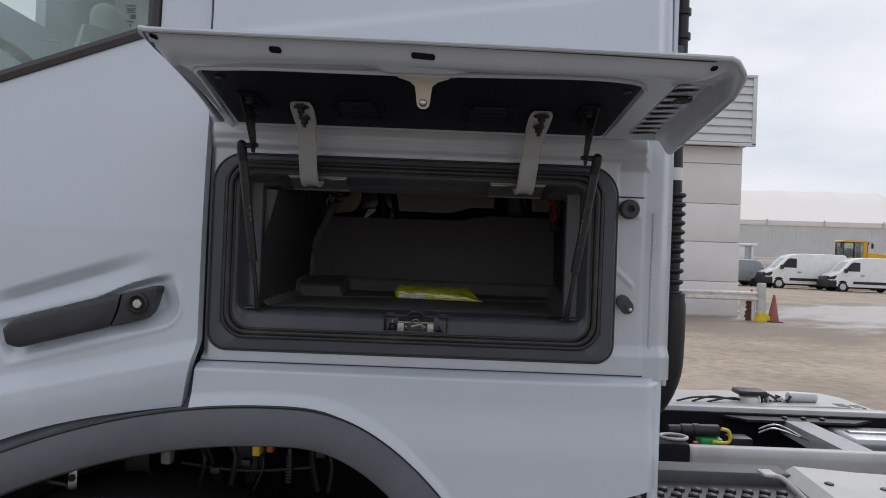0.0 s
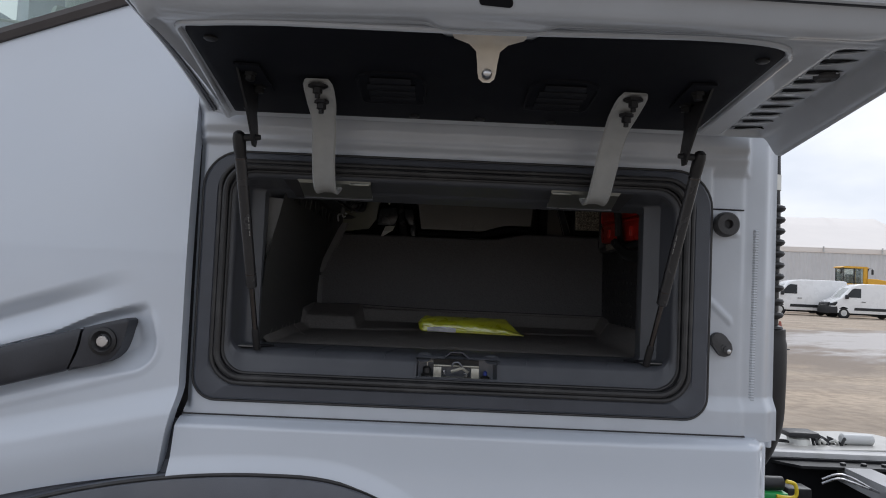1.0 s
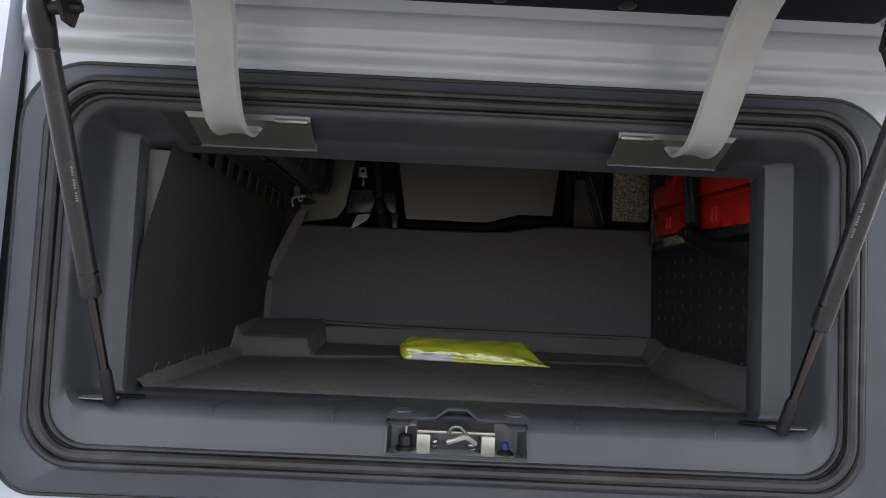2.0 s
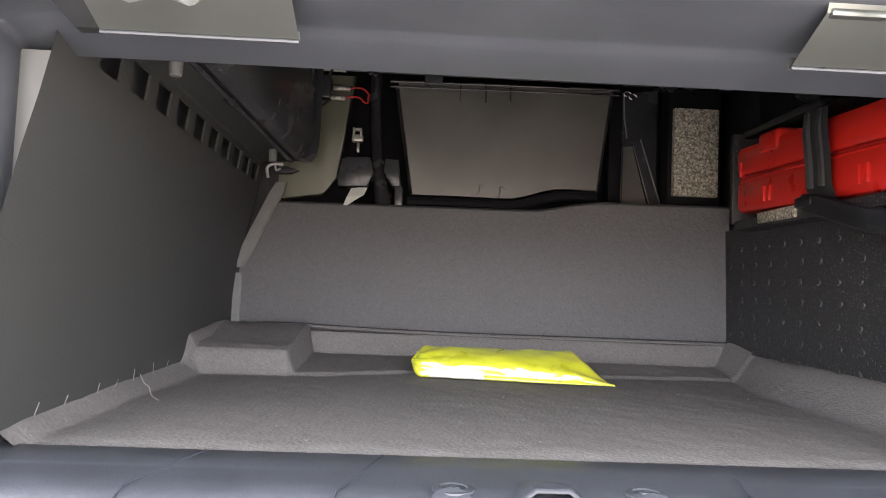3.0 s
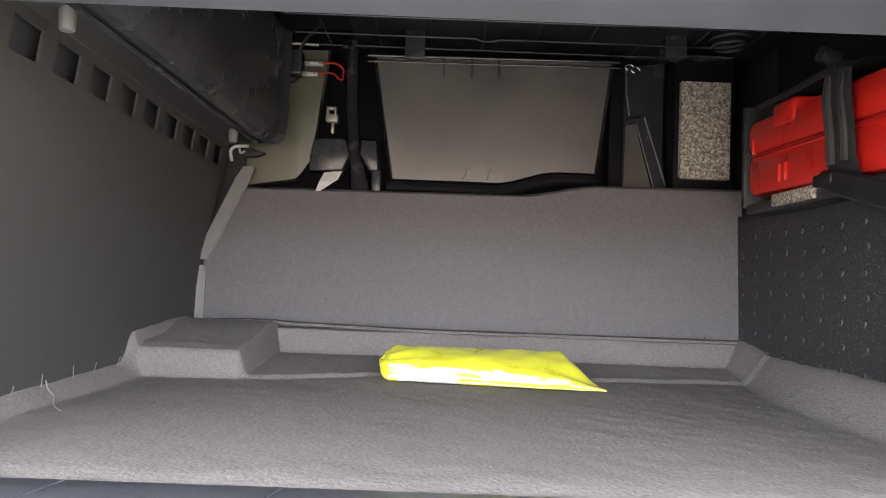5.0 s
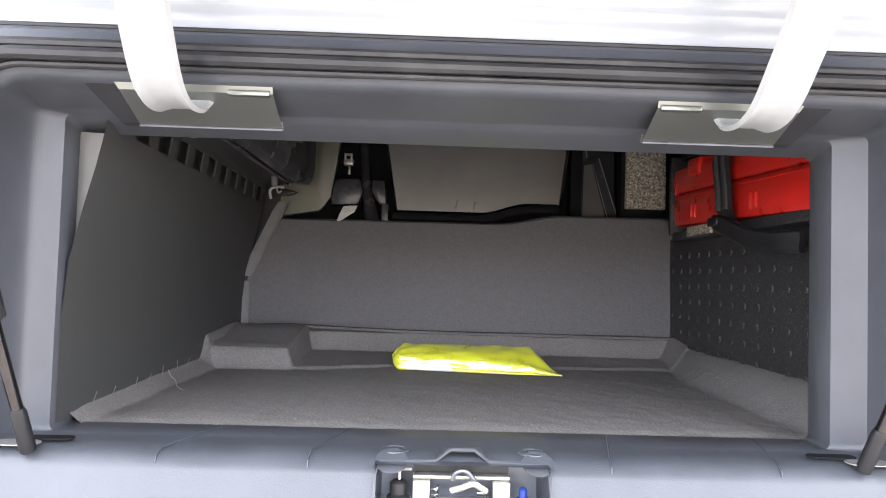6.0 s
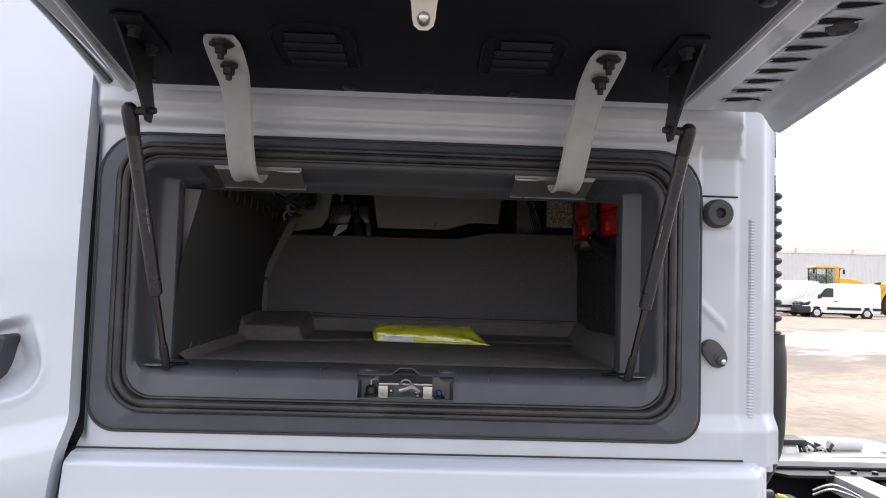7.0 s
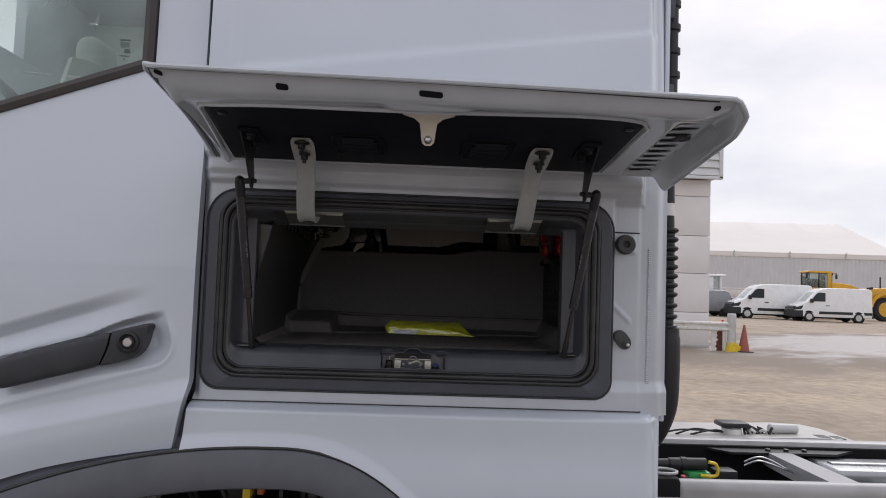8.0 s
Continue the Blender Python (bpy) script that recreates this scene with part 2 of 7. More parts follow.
def glass_material(name, tint, dusty):
    m = bpy.data.materials.new(name)
    m.use_nodes = True
    n, l = m.node_tree.nodes, m.node_tree.links
    n.remove(n["Principled BSDF"])
    tr, gl, mixs = n.new("ShaderNodeBsdfTransparent"), n.new("ShaderNodeBsdfGlossy"), n.new("ShaderNodeMixShader")
    fr = n.new("ShaderNodeFresnel")
    fr.inputs[0].default_value = 1.85
    tr.inputs[0].default_value = (*tint, 1)
    gl.inputs["Roughness"].default_value = 0.03
    l.new(fr.outputs[0], mixs.inputs[0])
    l.new(tr.outputs[0], mixs.inputs[1])
    l.new(gl.outputs[0], mixs.inputs[2])
    # pale film stands in for sky reflected in the pane; dusty sets its strength
    film, haze_mix = n.new("ShaderNodeBsdfDiffuse"), n.new("ShaderNodeMixShader")
    film.inputs[0].default_value = (0.60, 0.76, 0.71, 1)
    co, haze_noise, amount = n.new("ShaderNodeTexCoord"), n.new("ShaderNodeTexNoise"), n.new("ShaderNodeMapRange")
    haze_noise.inputs["Scale"].default_value, haze_noise.inputs["Detail"].default_value = 7.0, 5.0
    amount.inputs["From Min"].default_value, amount.inputs["From Max"].default_value = 0.35, 0.68
    amount.inputs["To Min"].default_value, amount.inputs["To Max"].default_value = 0.5 * dusty, 1.6 * dusty
    l.new(co.outputs["Object"], haze_noise.inputs["Vector"])
    l.new(haze_noise.outputs[0], amount.inputs["Value"])
    l.new(amount.outputs[0], haze_mix.inputs[0])
    l.new(mixs.outputs[0], haze_mix.inputs[1])
    l.new(film.outputs[0], haze_mix.inputs[2])
    l.new(haze_mix.outputs[0], n["Material Output"].inputs[0])
    return m


GLASS = glass_material("tinted_glass", (0.62, 0.72, 0.68), 0.20)
LOADER_GLASS = glass_material("loader_cab_glass", (0.86, 0.90, 0.86), 0.12)


def ground_material():
    m = mat("sandy_yard", (0.41, 0.332, 0.252), 0.9, vary=0.26, scale=0.5, grain=0.0, stain=(0.34, 0.26, 0.19), stain_scale=0.22, stain_amount=0.6)
    n, l = m.node_tree.nodes, m.node_tree.links
    b = n["Principled BSDF"]
    co = [k for k in n if k.type == 'TEX_COORD'][0]
    gravel = n.new("ShaderNodeTexNoise")
    gravel.inputs["Scale"].default_value, gravel.inputs["Detail"].default_value = 5.0, 10.0
    l.new(co.outputs["Object"], gravel.inputs["Vector"])
    g2 = n.new("ShaderNodeMapRange")
    g2.inputs["From Min"].default_value, g2.inputs["From Max"].default_value = 0.35, 0.65
    g2.inputs["To Min"].default_value, g2.inputs["To Max"].default_value = 0.80, 1.16
    l.new(gravel.outputs[0], g2.inputs["Value"])
    old = b.inputs["Base Color"].links[0].from_socket
    sc = n.new("ShaderNodeVectorMath")
    sc.operation = 'SCALE'
    l.new(old, sc.inputs[0])
    l.new(g2.outputs[0], sc.inputs[3])
    # tyre tracks: long streaks along the driving direction
    mp = n.new("ShaderNodeMapping")
    mp.inputs["Scale"].default_value = (0.30, 0.75, 1.0)
    mp.inputs["Rotation"].default_value = (0, 0, radians(24))
    l.new(co.outputs["Object"], mp.inputs["Vector"])
    st = n.new("ShaderNodeTexNoise")
    st.inputs["Scale"].default_value, st.inputs["Detail"].default_value = 1.0, 7.0
    l.new(mp.outputs[0], st.inputs["Vector"])
    s2 = n.new("ShaderNodeMapRange")
    s2.inputs["From Min"].default_value, s2.inputs["From Max"].default_value = 0.4, 0.62
    s2.inputs["To Max"].default_value = 0.45
    l.new(st.outputs[0], s2.inputs["Value"])
    mx = n.new("ShaderNodeMix")
    mx.data_type = 'RGBA'
    l.new(s2.outputs[0], mx.inputs[0])
    l.new(sc.outputs[0], mx.inputs[6])
    mx.inputs[7].default_value = (0.45, 0.38, 0.31, 1)

    def patch(centre, turn, size, wobble, inner, outer):
        """1 inside a ragged oval on the ground, falling off to 0 at its edge."""
        mo = n.new("ShaderNodeMapping")
        mo.vector_type = 'TEXTURE'
        mo.inputs["Location"].default_value = (*centre, 0)
        mo.inputs["Rotation"].default_value = (0, 0, radians(turn))
        mo.inputs["Scale"].default_value = (*size, 1)
        l.new(co.outputs["Object"], mo.inputs["Vector"])
        ln = n.new("ShaderNodeVectorMath")
        ln.operation = 'LENGTH'
        l.new(mo.outputs[0], ln.inputs[0])
        nz = n.new("ShaderNodeTexNoise")
        nz.inputs["Scale"].default_value, nz.inputs["Detail"].default_value = 3.4, 8.0
        nz.inputs["Roughness"].default_value = 0.62
        l.new(mo.outputs[0], nz.inputs["Vector"])
        ad = n.new("ShaderNodeMath")
        ad.operation = 'MULTIPLY_ADD'
        ad.inputs[1].default_value = wobble
        l.new(nz.outputs[0], ad.inputs[0])
        l.new(ln.outputs["Value"], ad.inputs[2])
        r = n.new("ShaderNodeMapRange")
        r.interpolation_type = 'SMOOTHSTEP'
        r.inputs["From Min"].default_value, r.inputs["From Max"].default_value = outer + 0.5 * wobble, inner + 0.5 * wobble
        l.new(ad.outputs[0], r.inputs["Value"])
        return r.outputs[0]

    def over(mask, below, colour):
        k = n.new("ShaderNodeMix")
        k.data_type = 'RGBA'
        l.new(mask, k.inputs[0])
        l.new(below, k.inputs[6])
        k.inputs[7].default_value = (*colour, 1)
        return k.outputs[2]

    wet = patch((17.0, 24.3), 40, (11.5, 4.6), 2.2, 0.45, 1.10)
    muddy = patch((15.2, 22.6), 40, (12.5, 5.6), 1.1, 0.85, 1.15)
    # darker ground round the truck, out of view, added to cut bounce light
    bounce_cut = patch((-0.5, -1.5), 0, (9.0, 7.5), 0.8, 0.7, 1.2)
    ground = over(bounce_cut, mx.outputs[2], (0.235, 0.21, 0.18))
    ground = over(muddy, ground, (0.285, 0.235, 0.19))
    ground = over(wet, ground, (0.335, 0.30, 0.282))
    l.new(ground, b.inputs["Base Color"])
    gloss = n.new("ShaderNodeMapRange")
    gloss.inputs["To Min"].default_value, gloss.inputs["To Max"].default_value = 0.9, 0.34
    l.new(wet, gloss.inputs["Value"])
    l.new(gloss.outputs[0], b.inputs["Roughness"])
    bp = n.new("ShaderNodeBump")
    bp.inputs["Strength"].default_value, bp.inputs["Distance"].default_value = 0.5, 0.05
    l.new(gravel.outputs[0], bp.inputs["Height"])
    l.new(bp.outputs[0], b.inputs["Normal"])
    return m


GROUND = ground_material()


# ---- mesh helpers ----
def part(name, bm, material, parent=None, label="", smooth=True, sharp=35):
    me = bpy.data.meshes.new(name)
    bmesh.ops.recalc_face_normals(bm, faces=bm.faces[:])
    for f in bm.faces:
        f.smooth = smooth
    if smooth:
        for e in bm.edges:
            if len(e.link_faces) == 2 and e.calc_face_angle(0) > radians(sharp):
                e.smooth = False
    bm.to_mesh(me)
    bm.free()
    me.materials.append(material)
    ob = new(name, me)
    ob.parent = parent
    if parent is not None and parent.type == 'EMPTY':
        ob.matrix_parent_inverse = Matrix.Translation(-parent.location)
    if label:
        tagged(ob, label)
    return ob


def thing(name, at, label, category, group="", kind=""):
    ob = new(name)
    ob.location = at
    ob.empty_display_size = 0.1
    tagged(ob, label, category, group, kind)
    return ob


def boxed(bm, x0, x1, y0, y1, z0, z1, bevel=0.0, m=None, seg=2):
    r = bmesh.ops.create_cube(bm, size=1.0)
    vs = r["verts"]
    for v in vs:
        v.co = Vector((x0 + (v.co.x + 0.5) * (x1 - x0), y0 + (v.co.y + 0.5) * (y1 - y0), z0 + (v.co.z + 0.5) * (z1 - z0)))
    if bevel:
        es = list({e for v in vs for e in v.link_edges})
        out = bmesh.ops.bevel(bm, geom=es, offset=bevel, segments=seg, affect='EDGES', profile=0.5)
        vs = list({v for f in out["faces"] for v in f.verts} | {v for v in vs if v.is_valid})
    if m is not None:
        bmesh.ops.transform(bm, matrix=m, verts=[v for v in vs if v.is_valid])
    return bm


def box(*a, **k):
    return boxed(bmesh.new(), *a, **k)


def frame_of(d):
    d = d.normalized()
    up = Vector((0, 0, 1)) if abs(d.z) < 0.9 else Vector((1, 0, 0))
    a = d.cross(up).normalized()
    return a, d.cross(a).normalized()


def tube(bm, pts, radii, n=12, caps=True):
    """A round tube through pts; radii: one or one for each point."""
    pts = [Vector(p) for p in pts]
    if not isinstance(radii, (list, tuple)):
        radii = [radii] * len(pts)
    rings = []
    a = None
    for i, p in enumerate(pts):
        d = pts[min(i + 1, len(pts) - 1)] - pts[max(i - 1, 0)]
        if d.length < 1e-9:
            d = pts[-1] - pts[0]
        d.normalize()
        if a is None:
            a, b = frame_of(d)
        else:
            a = (a - d * a.dot(d)).normalized()
            b = d.cross(a)
        rings.append([bm.verts.new(p + (a * math.cos(2 * math.pi * k / n) + b * math.sin(2 * math.pi * k / n)) * radii[i]) for k in range(n)])
    for r0, r1 in zip(rings, rings[1:]):
        for k in range(n):
            bm.faces.new((r0[k], r0[(k + 1) % n], r1[(k + 1) % n], r1[k]))
    if caps:
        bm.faces.new(rings[0][::-1])
        bm.faces.new(rings[-1])
    return bm


def smooth_path(pts, k=6):
    """Catmull-Rom points through pts."""
    pts = [Vector(p) for p in pts]
    out = []
    for i in range(len(pts) - 1):
        p0, p1, p2, p3 = pts[max(i - 1, 0)], pts[i], pts[i + 1], pts[min(i + 2, len(pts) - 1)]
        for j in range(k):
            t = j / k
            out.append(0.5 * (2 * p1 + (p2 - p0) * t + (2 * p0 - 5 * p1 + 4 * p2 - p3) * t * t + (3 * p1 - p0 - 3 * p2 + p3) * t ** 3))
    out.append(pts[-1])
    return out


def rrect(x0, x1, z0, z1, r, n=7):
    """A rounded rectangle in x and z, from the lower right corner upwards."""
    if not isinstance(r, (tuple, list)):
        r = (r, r, r, r)
    out = []
    for cx, cz, a0, q in ((x1 - r[0], z0 + r[0], -90, r[0]), (x1 - r[1], z1 - r[1], 0, r[1]), (x0 + r[2], z1 - r[2], 90, r[2]), (x0 + r[3], z0 + r[3], 180, r[3])):
        for i in range(n + 1):
            a = radians(a0 + 90 * i / n)
            out.append((cx + q * math.cos(a), cz + q * math.sin(a)))
    return out


def loft(bm, rings, closed=True, cap0=False, cap1=False):
    vr = [[bm.verts.new(p) for p in r] for r in rings]
    n = len(vr[0])
    for r0, r1 in zip(vr, vr[1:]):
        for k in range(n if closed else n - 1):
            bm.faces.new((r0[k], r0[(k + 1) % n], r1[(k + 1) % n], r1[k]))
    if cap0:
        bm.faces.new(vr[0][::-1])
    if cap1:
        bm.faces.new(vr[-1])
    return bm


def throat(bm, specs, cap0=False, cap1=False):
    """Rings of rounded rectangles: rows of x0, x1, z0, z1, radius, y."""
    return loft(bm, [[(x, y, z) for x, z in rrect(x0, x1, z0, z1, r)] for x0, x1, z0, z1, r, y in specs], True, cap0, cap1)


def slab(bm, outline, y0, y1, bevel=0.0):
    """A flat plate with an outline in x and z, from y0 (outer face) to y1."""
    a = [bm.verts.new((x, y0, z)) for x, z in outline]
    b = [bm.verts.new((x, y1, z)) for x, z in outline]
    n = len(a)
    f = bm.faces.new(a)
    bm.faces.new(b[::-1])
    for k in range(n):
        bm.faces.new((a[k], a[(k + 1) % n], b[(k + 1) % n], b[k]))
    if bevel:
        bmesh.ops.bevel(bm, geom=list(f.edges), offset=bevel, segments=2, affect='EDGES', profile=0.5)
    return bm


def sheet(bm, nu, nv, place, thick=None):
    """A grid of points place(u, v); with thick (a vector) a second skin behind it and closed edges."""
    g = [[bm.verts.new(place(i / nu, j / nv)) for j in range(nv + 1)] for i in range(nu + 1)]
    for i in range(nu):
        for j in range(nv):
            bm.faces.new((g[i][j], g[i + 1][j], g[i + 1][j + 1], g[i][j + 1]))
    if thick is not None:
        t = Vector(thick)
        rim = [g[i][0] for i in range(nu + 1)] + [g[nu][j] for j in range(1, nv + 1)] + [g[i][nv] for i in range(nu - 1, -1, -1)] + [g[0][j] for j in range(nv - 1, 0, -1)]
        back = [bm.verts.new(v.co + t) for v in rim]
        n = len(rim)
        for k in range(n):
            bm.faces.new((rim[k], rim[(k + 1) % n], back[(k + 1) % n], back[k]))
    return bm


def lathe(bm, profile, m, n=20):
    """Turns rows of (radius, height) about the z axis of m."""
    rings = [[m @ Vector((r * math.cos(2 * math.pi * k / n), r * math.sin(2 * math.pi * k / n), h)) for k in range(n)] for r, h in profile]
    return loft(bm, rings, True, True, True)


def step(a, b, x):
    t = min(1.0, max(0.0, (x - a) / (b - a)))
    return t * t * (3 - 2 * t)


OUT = pose(0, 0, 0, 90)  # turns the z axis towards -y, out of the cab's side

# ---- the yard ----
def lie(y):
    """Height of the yard, which rises by a hair away from the truck."""
    return 0.0006 * max(0.0, y)


def yard():
    bm = bmesh.new()
    sheet(bm, 40, 60, lambda u, v: (-300 + 700 * u, -300 + 900 * v, lie(-300 + 900 * v)))
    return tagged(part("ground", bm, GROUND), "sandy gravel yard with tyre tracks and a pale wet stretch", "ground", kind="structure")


yard()


# ---- the truck ----
truck = thing("truck", (0.0, 1.25, 0.0), "white tractor truck cab with its side storage hatch standing open", "truck")


def arch_z(x):
    """The upper edge of the wheel arch trim."""
    if x < -0.25:
        return 1.172 - 0.117 * ((-0.25 - x) / 0.545) ** 2
    if x < -0.22:
        return 1.172
    return 1.172 - 0.177 * ((x + 0.22) / 0.33) ** 2.2


def seam_x(z):
    """The gap between the door and the sleeper side."""
    return -0.402 - 0.022 * max(0.0, 1.258 - z) / 0.10 - 0.0015 * math.exp(-((z - 1.258) / 0.012) ** 2)


HX, HZ, HA = -0.632, 1.338, radians(15.5)  # the grip's middle and slope


def grip_uv(x, z):
    dx, dz = x - HX, z - HZ
    return dx * math.cos(HA) + dz * math.sin(HA), -dx * math.sin(HA) + dz * math.cos(HA)


def door_y(x, z):
    y = -0.026 + 0.030 * step(1.45, 2.05, z) + 0.010 * step(-0.55, -1.3, x)
    # the pressed dish round the grip: a long crease above, a pocket behind, a rounded ramp below
    u, v = grip_uv(x, z)
    if u > 0.151 and v < -0.013:
        d = 0.047 - math.hypot(u - 0.151, v + 0.013)
    else:
        d = min(0.198 - u, v + 0.060)
    brow = 0.007 * step(0.02, 0.12, u)
    ramp = min(1.0, max(0.0, d / 0.034))
    pocket = ramp * (1 - step(0.021 + brow, 0.030 + 2 * brow, v)) * step(-0.176, -0.150, u)
    crest = 0.090 + 0.045 * u
    sweep = 0.021 * (1 - step(0.0, 0.20, u)) * step(-0.176, -0.12, u)
    sweep *= (1 - step(crest - 0.024, crest + 0.005, v)) * (0.25 + 0.75 * step(0.030, crest - 0.016, v))
    y += max(0.021 * pocket, sweep)
    y -= 0.0022 * step(-0.012, -0.002, d) * (1 - step(-0.002, 0.008, d)) * (1 - step(0.0, 0.03, v)) * step(-0.176, -0.150, u)
    # the swage line under it, the skin leaning out below
    zc = 1.215 + 0.23 * (x + 0.79)
    y -= 0.016 * step(0.0, 0.045, zc - z)
    y += 0.020 * step(0.06, 0.16, zc - z)
    return y


def sill_z(x):
    """The lower edge of the side window."""
    return 1.800 + 0.36 * (x + 0.83)


def door_skin():
    bm = bmesh.new()

    def place(u, v):
        x = -1.45 + (-0.403 + 1.45) * u
        z0, z1 = arch_z(max(x, -1.3)) + 0.002 + 0.011 * step(-0.44, -0.75, x), (sill_z(x) if x < -0.508 else sill_z(-0.508))
        z = z0 + (z1 - z0) * v
        x = -1.45 + (seam_x(z) - 0.0035 + 0.0065 * step(1.235, 1.300, z) * (1 - step(1.76, 1.78, z)) + 1.45) * u
        return (x, door_y(x, z), z)

    sheet(bm, 420, 300, place, thick=(0, 0.03, 0))
    return bm


door = part("door", door_skin(), PAINT, truck, "white painted cab door with a pressed dish round the grip")


def door_pillar():
    bm = bmesh.new()
    z0 = sill_z(-0.508)

    def place(u, v):
        z = z0 + (2.75 - z0) * v
        x = -0.508 + 0.101 * u
        return (x, door_y(x, min(z, 2.05)) + 0.10 * step(2.0, 3.4, z), z)

    return sheet(bm, 6, 20, place, thick=(0, 0.03, 0))


part("window_pillar", door_pillar(), PAINT, door)


def window_seal():
    bm = bmesh.new()
    w = 0.0225
    lower = [(-1.45 + 0.03 * i, sill_z(-1.45 + 0.03 * i)) for i in range(32)]
    pts = [(x, z) for x, z in lower if x < -0.512] + [(-0.512, sill_z(-0.512)), (-0.510, 2.2), (-0.508, 2.75)]
    rings = []
    for i, (x, z) in enumerate(pts):
        vertical = i >= len(pts) - 2
        n = Vector((-1, 0, 0)) if vertical else Vector((-0.34, 0, 0.94))
        if i == len(pts) - 3:
            n = Vector((-1.0, 0, 0.72))
        base = Vector((x, door_y(x, min(z, 2.05)) - 0.002, z))
        rings.append([base + n * (w * a) + Vector((0, b, 0)) for a, b in ((-0.1, 0.012), (0.0, -0.003), (0.5, -0.006), (1.0, 0.0), (1.0, 0.012))])
    return loft(bm, rings, closed=False)


part("window_seal", window_seal(), SEAL, door, "dark brown rubber window seal")


def window_glass():
    bm = bmesh.new()

    def place(u, v):
        x = -1.45 + 0.935 * u
        z = sill_z(x) - 0.01 + (2.75 - sill_z(x)) * v
        return (x, door_y(x, min(z, 2.05)) + 0.008 + 0.1 * step(2.0, 3.4, z), z)

    return sheet(bm, 8, 8, place, thick=(0, 0.004, 0))


pane = part("window_pane", window_glass(), GLASS, door, "greenish tinted side window glass")
pane.visible_shadow = False


# small printed approval marks near the pane's rear corner, as plain bars
def glass_marks():
    bm = bmesh.new()
    for dx, w, dz, h in ((0, 0.020, 0, 0.0013), (0, 0.020, -0.006, 0.0005), (0.002, 0.016, -0.010, 0.0005), (0.002, 0.018, -0.014, 0.0005),
                                        (0.010, 0.011, -0.026, 0.0016), (0.010, 0.011, -0.023, 0.0016), (0.011, 0.009, -0.020, 0.0014), (0.001, 0.017, -0.033, 0.0006), (0.009, 0.003, -0.041, 0.002)):
        x, z = -0.585 + dx, 1.972 + dz
        boxed(bm, x, x + w, door_y(x, z) + 0.0050, door_y(x, z) + 0.0068, z, z + h)
    return bm


part("approval_mark", glass_marks(), ARCH, door, "small dark printed approval mark")


def split_u(v):
    """The curved gap between the grip and the lock cover."""
    return 0.056 + 0.825 * (v + 0.036) - 6.6 * (v + 0.036) * (v + 0.0075)


def grip_bar():
    bm = bmesh.new()
    rings = []
    for i in range(33):
        t = i / 32
        u = -0.145 + 0.2185 * t
        half = (0.0285 + 0.0015 * t) * (0.62 + 0.38 * math.sin(math.pi * 0.5 * min(1.0, t / 0.12)))
        yo = -0.029 - 0.013 * math.sin(math.pi * min(1, t * 0.85 + 0.12))
        inset = 1.0 if i < 32 else 0.93
        ring = []
        for a in range(20):
            q = 2 * math.pi * a / 20
            c, s = math.cos(q), math.sin(q)
            vv = -0.006 + half * inset * (abs(s) ** 0.45) * (1 if s > 0 else -1)
            yy = yo + 0.013 * inset * (abs(c) ** 0.55) * (1 if c > 0 else -1)
            uu = u + (split_u(vv) - 0.0755) * step(0.55, 1.0, t)
            ring.append((HX + uu * math.cos(HA) - vv * math.sin(HA), yy, HZ + uu * math.sin(HA) + vv * math.cos(HA)))
        rings.append(ring)
    return loft(bm, rings, True, True, True)


part("door_handle", grip_bar(), HANDLE, door, "dark grey plastic pull handle")


def lock_plate():
    outline = []
    rim = [(0.100, -0.0370), (0.117, -0.0365), (0.128, -0.0335), (0.138, -0.027), (0.146, -0.018), (0.153, -0.007), (0.160, 0.006), (0.1655, 0.014), (0.1665, 0.0185), (0.163, 0.0220), (0.156, 0.0235)]
    rim += [(split_u(v) + 0.0015, v) for v in (0.024, 0.016, 0.008, 0.0, -0.008, -0.016, -0.024, -0.031, -0.036)]
    for u, v in rim:
        outline.append((HX + u * math.cos(HA) - v * math.sin(HA), HZ + u * math.sin(HA) + v * math.cos(HA)))
    return slab(bmesh.new(), outline, -0.040, 0.004, 0.004)


part("lock_cover", lock_plate(), HANDLE, door, "dark grey plastic lock cover")
lock_m = Matrix.Translation((-0.514, -0.041, 1.367)) @ OUT
part("lock_ring", lathe(bmesh.new(), [(0.0215, -0.004), (0.0215, 0.003), (0.0165, 0.005), (0.012, 0.0), (0.010, -0.002)], lock_m, 24), BLACK, door)
part("lock_cylinder", lathe(bmesh.new(), [(0.0092, -0.004), (0.0092, 0.003), (0.008, 0.0045), (0.002, 0.0047)], lock_m, 20), STEEL, door, "bright metal key cylinder")


